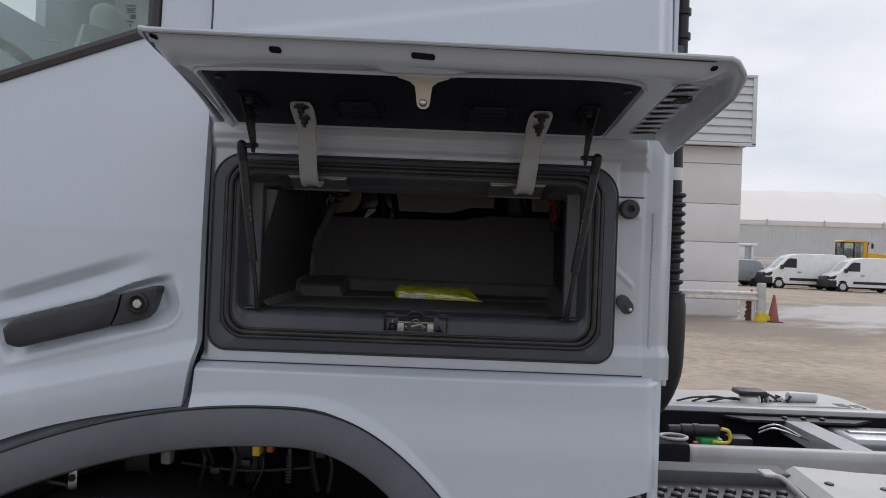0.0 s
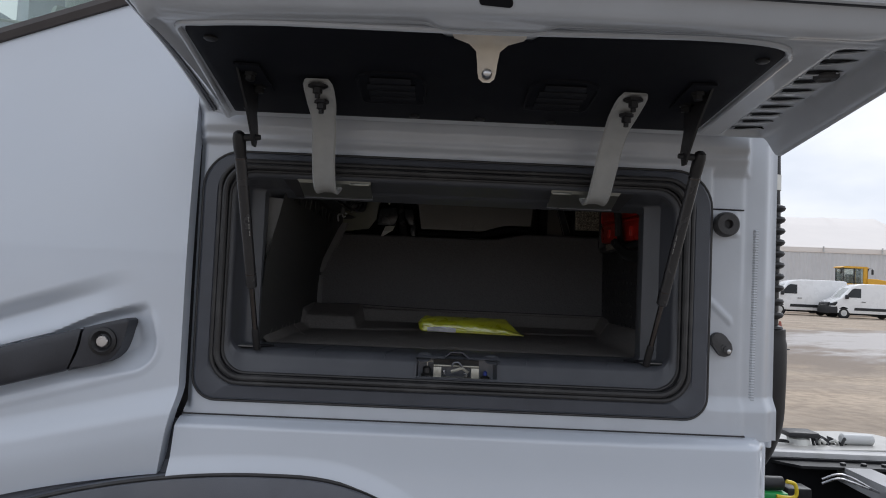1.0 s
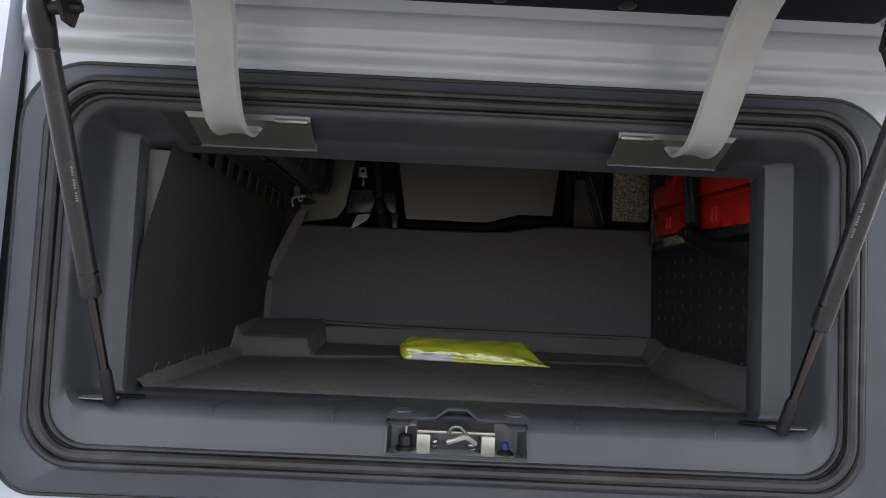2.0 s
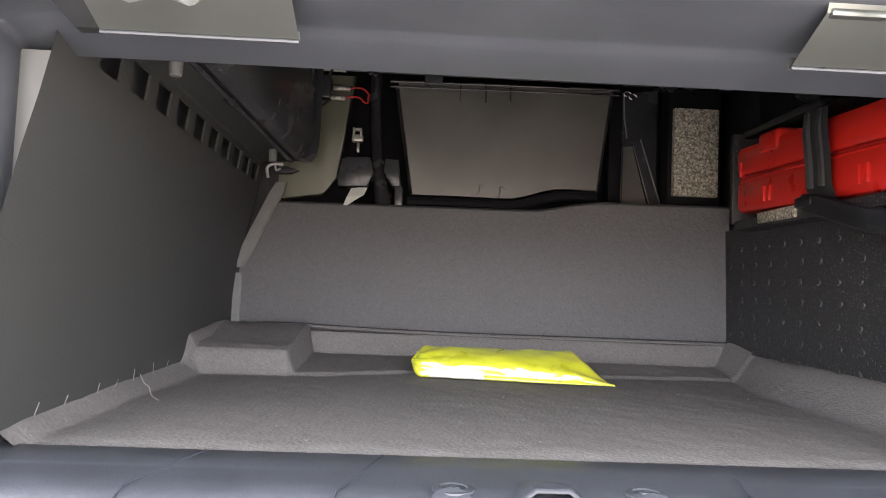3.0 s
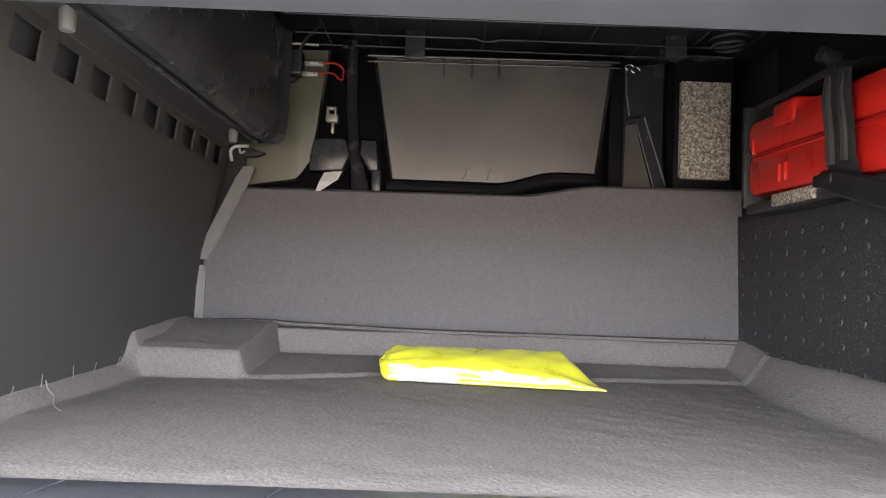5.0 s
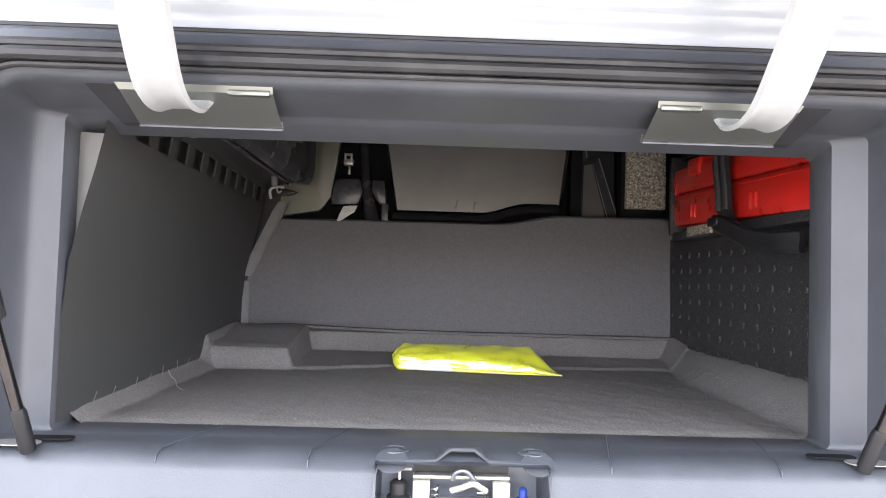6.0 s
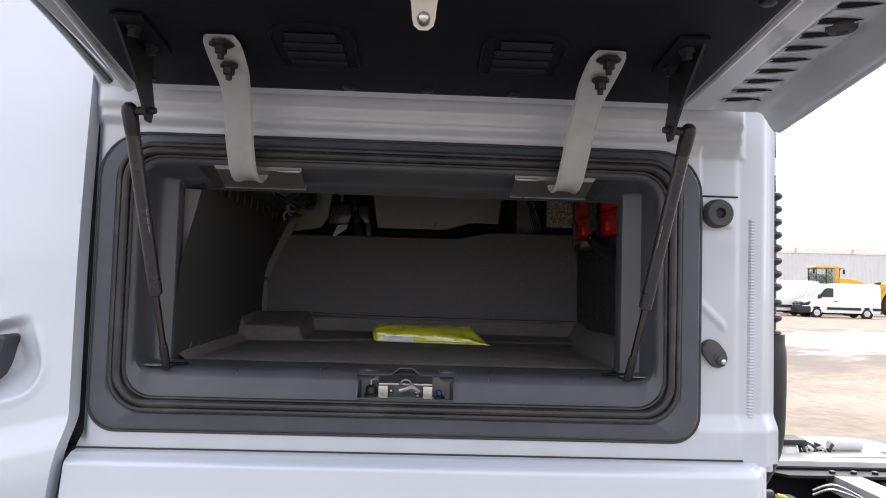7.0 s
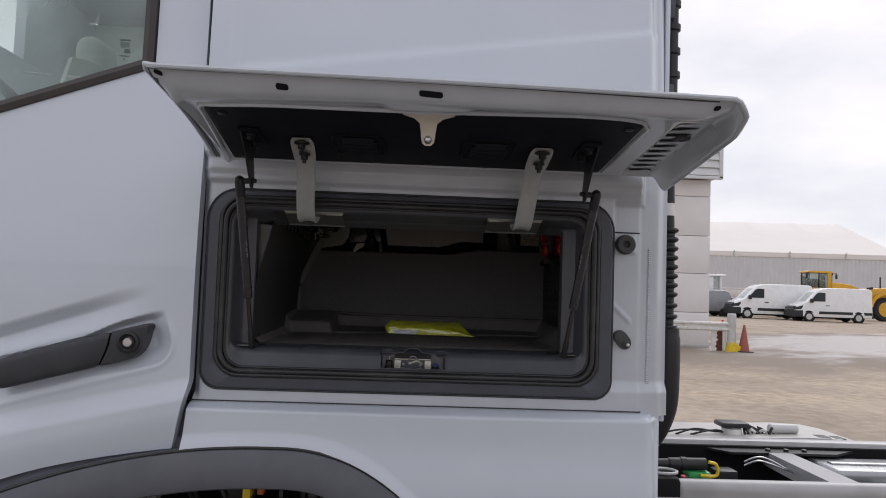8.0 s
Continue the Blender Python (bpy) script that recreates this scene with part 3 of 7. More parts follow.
# --- sleeper side: jamb round the locker, upper skin, lower skin ---
def jamb_y(x, z):
    """The recessed jamb: pressed steps above the opening and at the rear."""
    # stepped header over the opening, ending in a rounded shoulder
    head = 0.010 * step(1.686, 1.698, z) + 0.006 * step(1.704, 1.717, z) + 0.014 * step(1.734, 1.752, z)
    y = -head * (1 - step(0.484, 0.506, x))
    # the rear part lies deeper
    deep = max(step(0.434, 0.440, x) * (1 - step(1.670, 1.690, z)), step(0.488, 0.506, x))
    y += 0.014 * deep * step(1.292, 1.316, z)
    y += 0.004 * step(0.490, 0.498, x)
    y += 0.016 * step(0.530, 0.552, x)
    # the rebate next to the door falls away inwards
    y += 0.022 * (1 - step(-0.402, -0.383, x)) * step(1.252, 1.275, z)
    # lighter pressing round the rubber stop, with a sloped rib below it
    y -= 0.0045 * step(0.434, 0.440, x) * (1 - step(0.480, 0.488, x)) * step(1.572, 1.580, z) * (1 - step(1.616, 1.620, z))
    rib = abs((z - 1.455) + 0.95 * (x - 0.455)) / 1.38
    y -= 0.003 * (1 - step(0.002, 0.007, rib)) * step(0.436, 0.440, x) * (1 - step(0.474, 0.478, x))
    return y


def jamb_panel():
    bm = bmesh.new()
    hx0, hx1, hz0, hz1, r = -0.375, 0.423, 1.290, 1.665, 0.045
    X0, X1, Z0, Z1 = -0.400, 0.556, 1.247, 1.800

    def inside(x, z):
        if not (hx0 < x < hx1 and hz0 < z < hz1):
            return False
        cx, cz = min(max(x, hx0 + r), hx1 - r), min(max(z, hz0 + r), hz1 - r)
        return (x - cx) ** 2 + (z - cz) ** 2 < r * r or (x == cx or z == cz)

    nx, nz = 300, 270
    g = {}
    for i in range(nx + 1):
        for j in range(nz + 1):
            x, z = X0 + (X1 - X0) * i / nx, Z0 + (Z1 - Z0) * j / nz
            if not inside(x, z):
                g[i, j] = bm.verts.new((x, jamb_y(x, z), z))
    for i in range(nx):
        for j in range(nz):
            q = [(i, j), (i + 1, j), (i + 1, j + 1), (i, j + 1)]
            if all(k in g for k in q):
                bm.faces.new([g[k] for k in q])
    return bm


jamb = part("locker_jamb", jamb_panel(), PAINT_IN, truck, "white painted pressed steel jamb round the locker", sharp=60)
tube(bm := bmesh.new(), [(0.438, 0.0110, 1.6185), (0.484, 0.0110, 1.6185), (0.492, 0.0120, 1.6185)], 0.0014, 5)
part("panel_joint", bm, RUBBER, jamb)


def upper_skin():
    bm = bmesh.new()

    def place(u, v):
        z = 1.772 + (2.90 - 1.772) * v
        x = -0.395 + 0.919 * u
        y = -0.024 + 0.09 * step(1.8, 3.2, z) + 0.030 * step(0.485, 0.524, x) ** 2
        # a shallow pressed field with a sloping lower edge
        zl = 1.905 + 0.14 * (x + 0.35)
        f = step(0, 0.02, z - zl) * step(-0.355, -0.335, x)
        return (x, y + 0.007 * f, z)

    return sheet(bm, 160, 150, place, thick=(0, 0.03, 0))


part("upper_side_panel", upper_skin(), PAINT, truck, "white painted upper sleeper side")


def lower_skin():
    bm = bmesh.new()

    def bottom(x):
        return max(arch_z(x) + 0.002 if x < 0.16 else 0.0, 1.034 - 0.30 * (0.505 - x), 0.93)

    def place(u, v):
        x = -0.400 + 0.934 * u
        z0, z1 = bottom(min(x, 0.505)), 1.252
        z = z0 + (z1 - z0) * v
        if x < -0.35:
            x = x + (0.40 * (seam_x(z) + 0.402) + 0.001) * (1 - (x + 0.400) / 0.05)
        y = -0.030 + 0.020 * step(1.236, 1.254, z) ** 2 + 0.040 * step(0.488, 0.536, x) ** 2 - 0.010 * step(1.20, 1.08, z)
        y -= 0.006 * (1 - step(0.0, 0.03, z - z0)) * (1 if x < 0.16 else 0)
        return (x, y, z)

    return sheet(bm, 200, 80, place, thick=(0, 0.03, 0))


part("lower_side_panel", lower_skin(), PAINT, truck, "white painted panel under the locker")


def rear_corner():
    """The cab's rear corner and the narrow panels behind the jamb."""
    bm = bmesh.new()

    def place(u, v):
        z = 0.96 + (2.9 - 0.96) * v
        a = radians(90 * u)
        return (0.520 + 0.030 * math.sin(a), 0.018 + 0.030 - 0.030 * math.cos(a) + 0.09 * step(1.8, 3.2, z), z)

    sheet(bm, 8, 60, place)
    sheet(bm, 2, 2, lambda u, v: (0.550, 0.05 + 2.4 * u, 0.96 + 1.94 * v))
    return bm


part("rear_wall", rear_corner(), PAINT, truck, "white painted rear wall of the cab")


def cab_shell():
    """Closes the cab round: far side, roof, floor, front. The roof keeps an unseen gap, added to light the inside."""
    bm = bmesh.new()
    boxed(bm, -1.75, 0.545, 2.42, 2.47, 1.0, 2.9, 0.01)
    boxed(bm, -0.70, 0.545, 0.06, 2.42, 2.86, 2.92, 0.01)
    boxed(bm, -1.75, -0.69, 1.90, 2.42, 2.86, 2.92, 0.01)
    boxed(bm, -1.75, -0.69, 0.06, 0.50, 2.86, 2.92, 0.01)
    boxed(bm, -1.75, -0.42, 0.06, 2.42, 1.22, 1.25, 0.005)
    boxed(bm, -1.80, -1.75, 0.06, 2.42, 1.0, 1.90, 0.005)
    boxed(bm, -1.80, -1.75, 1.30, 2.42, 1.89, 2.45, 0.005)
    boxed(bm, -1.80, -1.75, 1.75, 2.42, 2.44, 2.88, 0.005)
    return bm


part("cab_shell", cab_shell(), PAINT, truck)
part("front_corner_panel", box(-1.80, -1.455, -0.004, 0.055, 1.05, 1.62, 0.012), PAINT, truck)
part("windscreen_pillar", box(-1.80, -1.72, -0.004, 0.055, 1.62, 2.90, 0.012), PAINT, truck)
part("bumper", box(-1.86, -1.745, 0.02, 2.46, 0.30, 1.02, 0.03), ARCH, truck, "dark grey plastic front bumper")

# dark strip behind the door gap
for z0, z1, y in ((1.12, 1.252, 0.012), (1.252, 1.785, 0.026), (1.785, 2.8, 0.012)):
    part("door_gap_seal", box(-0.440, -0.388, y, y + 0.018, z0, z1), RUBBER, truck)
# dark colour puts in the shade of the lower door gap
part("gap_strip", box(-0.440, -0.392, -0.004, 0.004, 1.10, 1.246), SURROUND, truck)
# dark strip draws the shadow line under the jamb
bm = box(-0.400, 0.496, -0.0020, 0.004, 1.2540, 1.2562)
part("panel_gap_seal", bm, RUBBER, truck)


# the ridged edge-trim strip down the rear of the jamb
def edge_trim():
    bm = bmesh.new()
    rings = []
    for i in range(141):
        z = 1.288 + 0.300 * i / 140
        o = 0.0009 * (i % 2)
        x = 0.507 + 0.006 * (z - 1.288)
        rings.append([(x, 0.020 - o, z), (x + 0.005, 0.016 - o, z), (x + 0.010, 0.016 - o, z), (x + 0.014, 0.024, z)])
    loft(bm, rings, closed=False)
    slab(bm, [(0.503, 1.288), (0.512, 1.276), (0.521, 1.288)], 0.013, 0.020)
    return bm


part("edge_trim", edge_trim(), PAINT_IN, jamb, "ridged grey edge trim strip")


# rubber stop and lower locating pin
def stop_bush():
    m = Matrix.Translation((0.460, 0.012, 1.5935)) @ OUT
    return lathe(bmesh.new(), [(0.0195, 0.0), (0.0205, 0.006), (0.0195, 0.016), (0.017, 0.019), (0.0075, 0.019), (0.0065, 0.010), (0.001, 0.009)], m, 28)


part("rubber_stop", stop_bush(), CHARCOAL, jamb, "round black rubber stop")


def locating_pin():
    bm = bmesh.new()
    m = Matrix.Translation((0.459, 0.014, 1.399)) @ pose(0, 0, 0, 0, -38, 0)
    slab(bm, rrect(-0.013, 0.013, -0.021, 0.021, 0.0128), -0.010, 0.0, 0.003)
    bmesh.ops.transform(bm, matrix=m, verts=bm.verts[:])
    for k in range(3):
        lathe(bm, [(0.0062, 0.006 + 0.003 * k), (0.0062, 0.0080 + 0.003 * k), (0.0048, 0.0085 + 0.003 * k)], Matrix.Translation((0.461 + 0.0025 * k, 0.014, 1.397 - 0.003 * k)) @ OUT, 16)
    return bm


part("locating_pin", locating_pin(), CHARCOAL, jamb, "black ribbed rubber locating pin")
part("pin_tip", lathe(bmesh.new(), [(0.0040, 0.013), (0.0035, 0.0165), (0.001, 0.0172)], Matrix.Translation((0.468, 0.014, 1.389)) @ OUT, 12), STEEL, jamb)


# --- wheel arch trim and the dark well behind it ---
def arch_trim():
    bm = bmesh.new()
    rings = []
    xs = [-1.25 + i * 0.02 for i in range(87)]
    for x in xs:
        x = min(x, 0.46)
        z = arch_z(x) if x < 0.40 else arch_z(0.40)
        d = (arch_z(x + 0.002) - arch_z(x - 0.002)) / 0.004
        n = Vector((d, 0, -1)).normalized()
        ring = []
        for a, y in ((-0.030, 0.0), (-0.004, -0.012), (-0.003, -0.030), (0.004, -0.040), (0.030, -0.044), (0.062, -0.040), (0.078, -0.030), (0.084, -0.014), (0.082, 0.02), (0.080, 0.10)):
            p = Vector((x, y, z)) + n * a
            ring.append(p)
        rings.append(ring)
    return loft(bm, rings, closed=False)


part("wheel_arch_trim", arch_trim(), ARCH, truck, "dark grey textured plastic wheel arch trim")
part("arch_seal", tube(bmesh.new(), [(x, -0.036, arch_z(x) + 0.0005) for x in [-1.2 + 0.02 * k for k in range(68)]], 0.0035, 6), RUBBER, truck, "black rubber strip over the arch trim")


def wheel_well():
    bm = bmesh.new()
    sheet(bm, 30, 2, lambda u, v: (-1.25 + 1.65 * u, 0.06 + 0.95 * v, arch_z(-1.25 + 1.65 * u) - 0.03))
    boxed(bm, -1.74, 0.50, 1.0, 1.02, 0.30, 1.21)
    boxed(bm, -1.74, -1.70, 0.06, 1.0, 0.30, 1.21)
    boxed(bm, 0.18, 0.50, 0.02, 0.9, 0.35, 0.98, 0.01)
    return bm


# near-black colour gives the well the shade it lies in
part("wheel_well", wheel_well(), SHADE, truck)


def front_wheel():
    bm = bmesh.new()
    m = Matrix.Translation((-0.62, 0.08, 0.47)) @ pose(0, 0, 0, -90)
    lathe(bm, [(0.28, 0.0), (0.44, 0.0), (0.465, 0.02), (0.47, 0.05), (0.47, 0.25), (0.465, 0.28), (0.28, 0.30)], m, 48)
    return bm


wheel = part("wheel", front_wheel(), TYRE, truck, "black truck tyre under the arch")
part("rim", lathe(bmesh.new(), [(0.02, 0.03), (0.15, 0.03), (0.16, 0.06), (0.28, 0.08), (0.285, 0.0), (0.28, 0.28), (0.02, 0.28)], Matrix.Translation((-0.62, 0.08, 0.47)) @ pose(0, 0, 0, -90), 32), STEEL, wheel)

# hoses, brackets and plugs seen under the arch
for k, (a, b, c, r) in enumerate((((-1.00, 0.24, 0.985), (-0.84, 0.18, 0.968), (-0.735, 0.19, 0.955), 0.009), ((-0.98, 0.24, 0.935), (-0.82, 0.17, 0.945), (-0.735, 0.19, 0.925), 0.010),
                                  ((-0.52, 0.30, 1.06), (-0.47, 0.28, 1.00), (-0.45, 0.33, 0.90), 0.010), ((-0.36, 0.32, 1.07), (-0.33, 0.27, 1.01), (-0.37, 0.30, 0.92), 0.012),
                                  ((-0.20, 0.28, 1.07), (-0.21, 0.26, 1.00), (-0.20, 0.30, 0.90), 0.009))):
    part("hose", tube(bmesh.new(), smooth_path([a, b, c]), r, 10), BLACK if k > 1 else GREASE, truck, "rubber hose")
part("bracket", box(-0.742, -0.722, 0.165, 0.168, 0.90, 0.985, 0.001), STEEL, truck)
part("bracket", box(-0.632, -0.575, 0.20, 0.21, 0.96, 1.055, 0.002), GREASE, truck)
part("bracket", box(-0.40, -0.34, 0.26, 0.30, 0.95, 1.04, 0.004), GREASE, truck)
part("bolt", lathe(bmesh.new(), [(0.008, 0), (0.008, 0.006), (0.003, 0.007)], Matrix.Translation((-0.732, 0.165, 0.952)) @ OUT, 6), BLACK, truck)
part("plug", box(-0.326, -0.309, 0.15, 0.19, 1.020, 1.045, 0.003), YELLOW, truck, "amber electrical plug")
part("plug", box(-0.297, -0.282, 0.16, 0.19, 1.026, 1.044, 0.003), ORANGE, truck, "orange electrical plug")
bm = bmesh.new()
boxed(bm, -0.251, -0.241, 0.17, 0.18, 0.955, 1.035, 0.002)
for i in range(9):
    boxed(bm, -0.253, -0.239, 0.167, 0.183, 0.960 + i * 0.007, 0.963 + i * 0.007)
part("threaded_stud", bm, GREASE, truck)
bm = box(-0.535, -0.512, 0.16, 0.19, 0.990, 1.022, 0.005)
part("white_plug", bm, STRIP, truck)
for k, (a, b, c, r, mt) in enumerate((((-0.66, 0.25, 1.02), (-0.60, 0.22, 0.99), (-0.585, 0.25, 0.93), 0.006, GREASE), ((-0.47, 0.20, 1.04), (-0.44, 0.18, 1.0), (-0.46, 0.2, 0.93), 0.004, GREASE),
                                      ((-0.40, 0.19, 1.05), (-0.37, 0.18, 1.015), (-0.385, 0.2, 0.94), 0.007, BLACK), ((-0.31, 0.18, 1.02), (-0.305, 0.17, 0.99), (-0.33, 0.19, 0.93), 0.003, BLACK),
                                      ((-0.17, 0.20, 1.04), (-0.15, 0.18, 1.0), (-0.16, 0.2, 0.93), 0.005, BLACK), ((-0.50, 0.2, 0.985), (-0.35, 0.19, 0.975), (-0.2, 0.2, 0.985), 0.004, BLACK))):
    part("cable", tube(bmesh.new(), smooth_path([a, b, c]), r, 8), mt, truck)
for x, z in ((-0.60, 1.00), (-0.43, 0.965), (-0.36, 0.985), (-0.19, 1.01)):
    part("fitting", box(x, x + 0.022, 0.185, 0.21, z, z + 0.016, 0.003), GREASE, truck)

# ---- the locker ----
# surround: outer charcoal frame, rubber seal, plastic throat
bm = bmesh.new()
throat(bm, [(-0.385, 0.433, 1.280, 1.675, (0.036, 0.060, 0.060, 0.036), 0.022),
            (-0.384, 0.432, 1.281, 1.674, (0.035, 0.059, 0.059, 0.035), -0.005),
            (-0.381, 0.429, 1.284, 1.671, (0.033, 0.057, 0.057, 0.033), -0.008),
            (-0.362, 0.407, 1.302, 1.664, (0.034, 0.052, 0.052, 0.034), -0.009),
            (-0.358, 0.403, 1.306, 1.662, (0.036, 0.050, 0.050, 0.036), -0.006),
            (-0.352, 0.397, 1.312, 1.656, (0.036, 0.048, 0.048, 0.036), -0.004),
            (-0.340, 0.384, 1.322, 1.646, (0.038, 0.044, 0.044, 0.038), 0.004)])
surround = part("locker_surround", bm, SURROUND, truck, "charcoal plastic surround of the locker opening")


def bead(x0, x1, z0, z1, r, y, rad, lump=0.0):
    bm = bmesh.new()
    loop = rrect(x0, x1, z0, z1, r, 9)
    pts = []
    for k in range(len(loop)):
        a, b = Vector((loop[k][0], 0, loop[k][1])), Vector((loop[(k + 1) % len(loop)][0], 0, loop[(k + 1) % len(loop)][1]))
        n = max(1, int((b - a).length / 0.03))
        pts += [a + (b - a) * i / n for i in range(n)]
    rings = []
    for k, p in enumerate(pts):
        d = (pts[(k + 1) % len(pts)] - pts[k - 1]).normalized()
        nrm = Vector((d.z, 0, -d.x))
        q = rad * (1 + lump * noise.noise(p * 9))
        rings.append([p + nrm * (q * math.cos(a)) + Vector((0, y + q * math.sin(a), 0)) for a in [2 * math.pi * i / 9 for i in range(9)]])
    rings.append(rings[0])
    return loft(bm, rings, True)


part("seal_lip", bead(-0.356, 0.401, 1.308, 1.660, 0.044, -0.010, 0.0042, 0.25), RUBBER, surround, "black rubber door seal")
part("seal_bulb", bead(-0.3475, 0.392, 1.3165, 1.652, 0.042, -0.012, 0.0052, 0.20), RUBBER, surround, "black rubber door seal")
part("seal_inner_lip", bead(-0.341, 0.385, 1.323, 1.6455, 0.040, -0.007, 0.0028, 0.25), RUBBER, surround, "black rubber door seal")

# dark bead draws the shadow in the gap round the surround
part("surround_joint", bead(-0.3865, 0.4345, 1.2785, 1.6765, (0.037, 0.061, 0.061, 0.037), -0.001, 0.0024), RUBBER, surround, "dark bead for the gap shadow round the surround")

LX = 0.033  # middle of the latch


def locker_mouth():
    """Rounded mouth: front lip, sill, side posts with a narrow front face; the sill's face is open at the latch."""
    rows = [(-0.341, 0.385, 1.322, 1.646, 0.040, -0.004), (-0.337, 0.380, 1.327, 1.641, 0.038, -0.002), (-0.334, 0.377, 1.332, 1.638, 0.036, 0.002),
            (-0.332, 0.375, 1.349, 1.636, 0.030, 0.006), (-0.331, 0.374, 1.357, 1.635, 0.024, 0.012), (-0.330, 0.373, 1.361, 1.633, 0.018, 0.020),
            (-0.327, 0.371, 1.362, 1.629, 0.012, 0.038), (-0.324, 0.368, 1.3625, 1.627, 0.008, 0.052), (-0.317, 0.358, 1.3626, 1.626, 0.007, 0.059),
            (-0.303, 0.3435, 1.3628, 1.624, 0.006, 0.063), (-0.3015, 0.3425, 1.363, 1.622, 0.006, 0.068), (-0.303, 0.345, 1.363, 1.615, 0.006, 0.100), (-0.306, 0.349, 1.360, 1.640, 0.006, 0.106)]
    bm = bmesh.new()
    rings = []
    for x0, x1, z0, z1, r, y in rows:
        loop = rrect(x0, x1, z0, z1, r) + [(LX - 0.0655, z0), (LX + 0.0655, z0)]
        rings.append([bm.verts.new((x, y, z)) for x, z in loop])
    n = len(rings[0])
    for i, (a, b) in enumerate(zip(rings, rings[1:])):
        for k in range(n):
            if k == n - 2 and 1 <= i <= 3:
                continue
            bm.faces.new((a[k], a[(k + 1) % n], b[(k + 1) % n], b[k]))
    return bm


locker = part("storage_locker", locker_mouth(), LINER, truck, "charcoal moulded plastic mouth of the locker")

# moulding joints across the sill
for x in (-0.196, -0.083, 0.146, 0.276):
    bm = bmesh.new()
    tube(bm, [(x, 0.0045, 1.335), (x, 0.0105, 1.3575), (x + 0.001, 0.0205, 1.3622), (x + 0.018 if x > 0 else x + 0.022, 0.098, 1.3630)], 0.0007, 5)
    part("moulding_joint", bm, SURROUND, locker)

# carpet: floor with a rear upstand, a raised box at the left rear, curled edges
def carpet_floor():
    bm = bmesh.new()

    def place(u, v):
        x = -0.314 + 0.729 * u
        y = 0.093 + 0.565 * v
        # a low riser crosses the floor, the shelf behind it climbs gently to the rear upstand
        ry = 0.472 + 0.060 * step(-0.19, -0.01, x) + 0.030 * step(0.0, 0.4, x) + 0.003 * noise.noise(Vector((x * 12, 0, 0)))
        base = 1.3605 + 0.0022 * step(0.10, 0.13, y) + 0.0040 * step(ry, ry + 0.011, y) + 0.008 * step(ry, 0.645, y)
        up = 0.030 * step(0.634, 0.650, y)
        # the raised box at the left rear, its edges well rounded
        side = step(-0.181, -0.195, x)
        face = step(0.466, 0.487, y)
        box_up = side * face * (0.0285 + 0.010 * step(0.52, 0.64, y)) * (1 - 0.10 * (1 - step(0.487, 0.505, y)))
        # edges curled up against the side walls
        left = step(-0.286, -0.310, x) * (0.014 + 0.026 * step(0.458, 0.492, y))
        right = 0.036 * step(0.352 + 0.034 * step(0.40, 0.62, y), 0.416, x) * step(0.09, 0.16, y)
        lumps = 0.0012 * noise.noise(Vector((x * 16, y * 16, 0))) + 0.0007 * noise.noise(Vector((x * 55, y * 55, 4)))
        return (x, y, base + max(up, box_up, left, right) + lumps)

    return sheet(bm, 360, 300, place)


part("carpet", carpet_floor(), CARPET, locker, "grey moulded felt carpet on the locker floor")
part("carpet_seam", tube(bmesh.new(), smooth_path([(-0.316, 0.655, 1.4035), (-0.26, 0.648, 1.411), (-0.20, 0.650, 1.412), (-0.165, 0.654, 1.410), (0.0, 0.654, 1.4065), (0.22, 0.652, 1.4065), (0.412, 0.650, 1.4065)]), 0.0022, 6), CARPET, locker)
# dark line drawn along the seam for the shadow under the panel
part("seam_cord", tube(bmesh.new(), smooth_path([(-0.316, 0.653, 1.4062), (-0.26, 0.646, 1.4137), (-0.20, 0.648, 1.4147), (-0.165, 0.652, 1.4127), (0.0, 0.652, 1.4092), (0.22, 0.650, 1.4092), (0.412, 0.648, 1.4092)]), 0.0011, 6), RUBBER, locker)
# dark filler sheet added to black out a bright gap beside the back panel
part("wall_return", box(-0.340, -0.262, 0.722, 0.726, 1.40, 1.655), RUBBER, locker)

# felt back panel, its left edge cut in towards the top, its top edge swept up
def panel_y(x, z):
    return 0.652 + 0.045 * (0.412 - x) / 0.72 + 0.012 * (z - 1.398) / 0.2


def back_panel():
    bm = bmesh.new()

    def place(u, v):
        top = 1.595 + 0.016 * step(0.09, 0.21, -0.322 + 0.735 * u)
        z = 1.398 + (top - 1.398) * v
        left = -0.308 + (0.056 * (z - 1.490) / 0.125 if z > 1.49 else 0.0)
        x = left + (0.4135 + 0.006 * v - left) * u
        y = panel_y(x, z) + 0.0012 * noise.noise(Vector((x * 11, 0, z * 11)))
        if v > 0.985:
            y += 0.006
        return (x, y, z)

    return sheet(bm, 110, 50, place, thick=(0, 0.012, 0))


part("back_panel", back_panel(), FELT, locker, "grey felt-faced back panel")
# plastic edge strip in two lengths along the left edge
def edge_strip(z0, z1, x0, x1):
    bm = bmesh.new()
    rings = []
    for i in range(9):
        t = i / 8
        z = z0 + (z1 - z0) * t
        x = x0 + (x1 - x0) * t
        y = panel_y(x, z) - 0.002
        w = 0.010 * min(1.0, 0.75 + 3 * min(t, 1 - t))
        rings.append([(x - w, y + 0.002, z), (x - w, y - 0.005, z), (x + w * 0.6, y - 0.005, z), (x + w, y - 0.002, z), (x + w, y + 0.002, z)])
    return loft(bm, rings, True, True, True)


part("edge_strip", edge_strip(1.400, 1.483, -0.313, -0.313), STRIP, locker, "grey plastic edge strip")
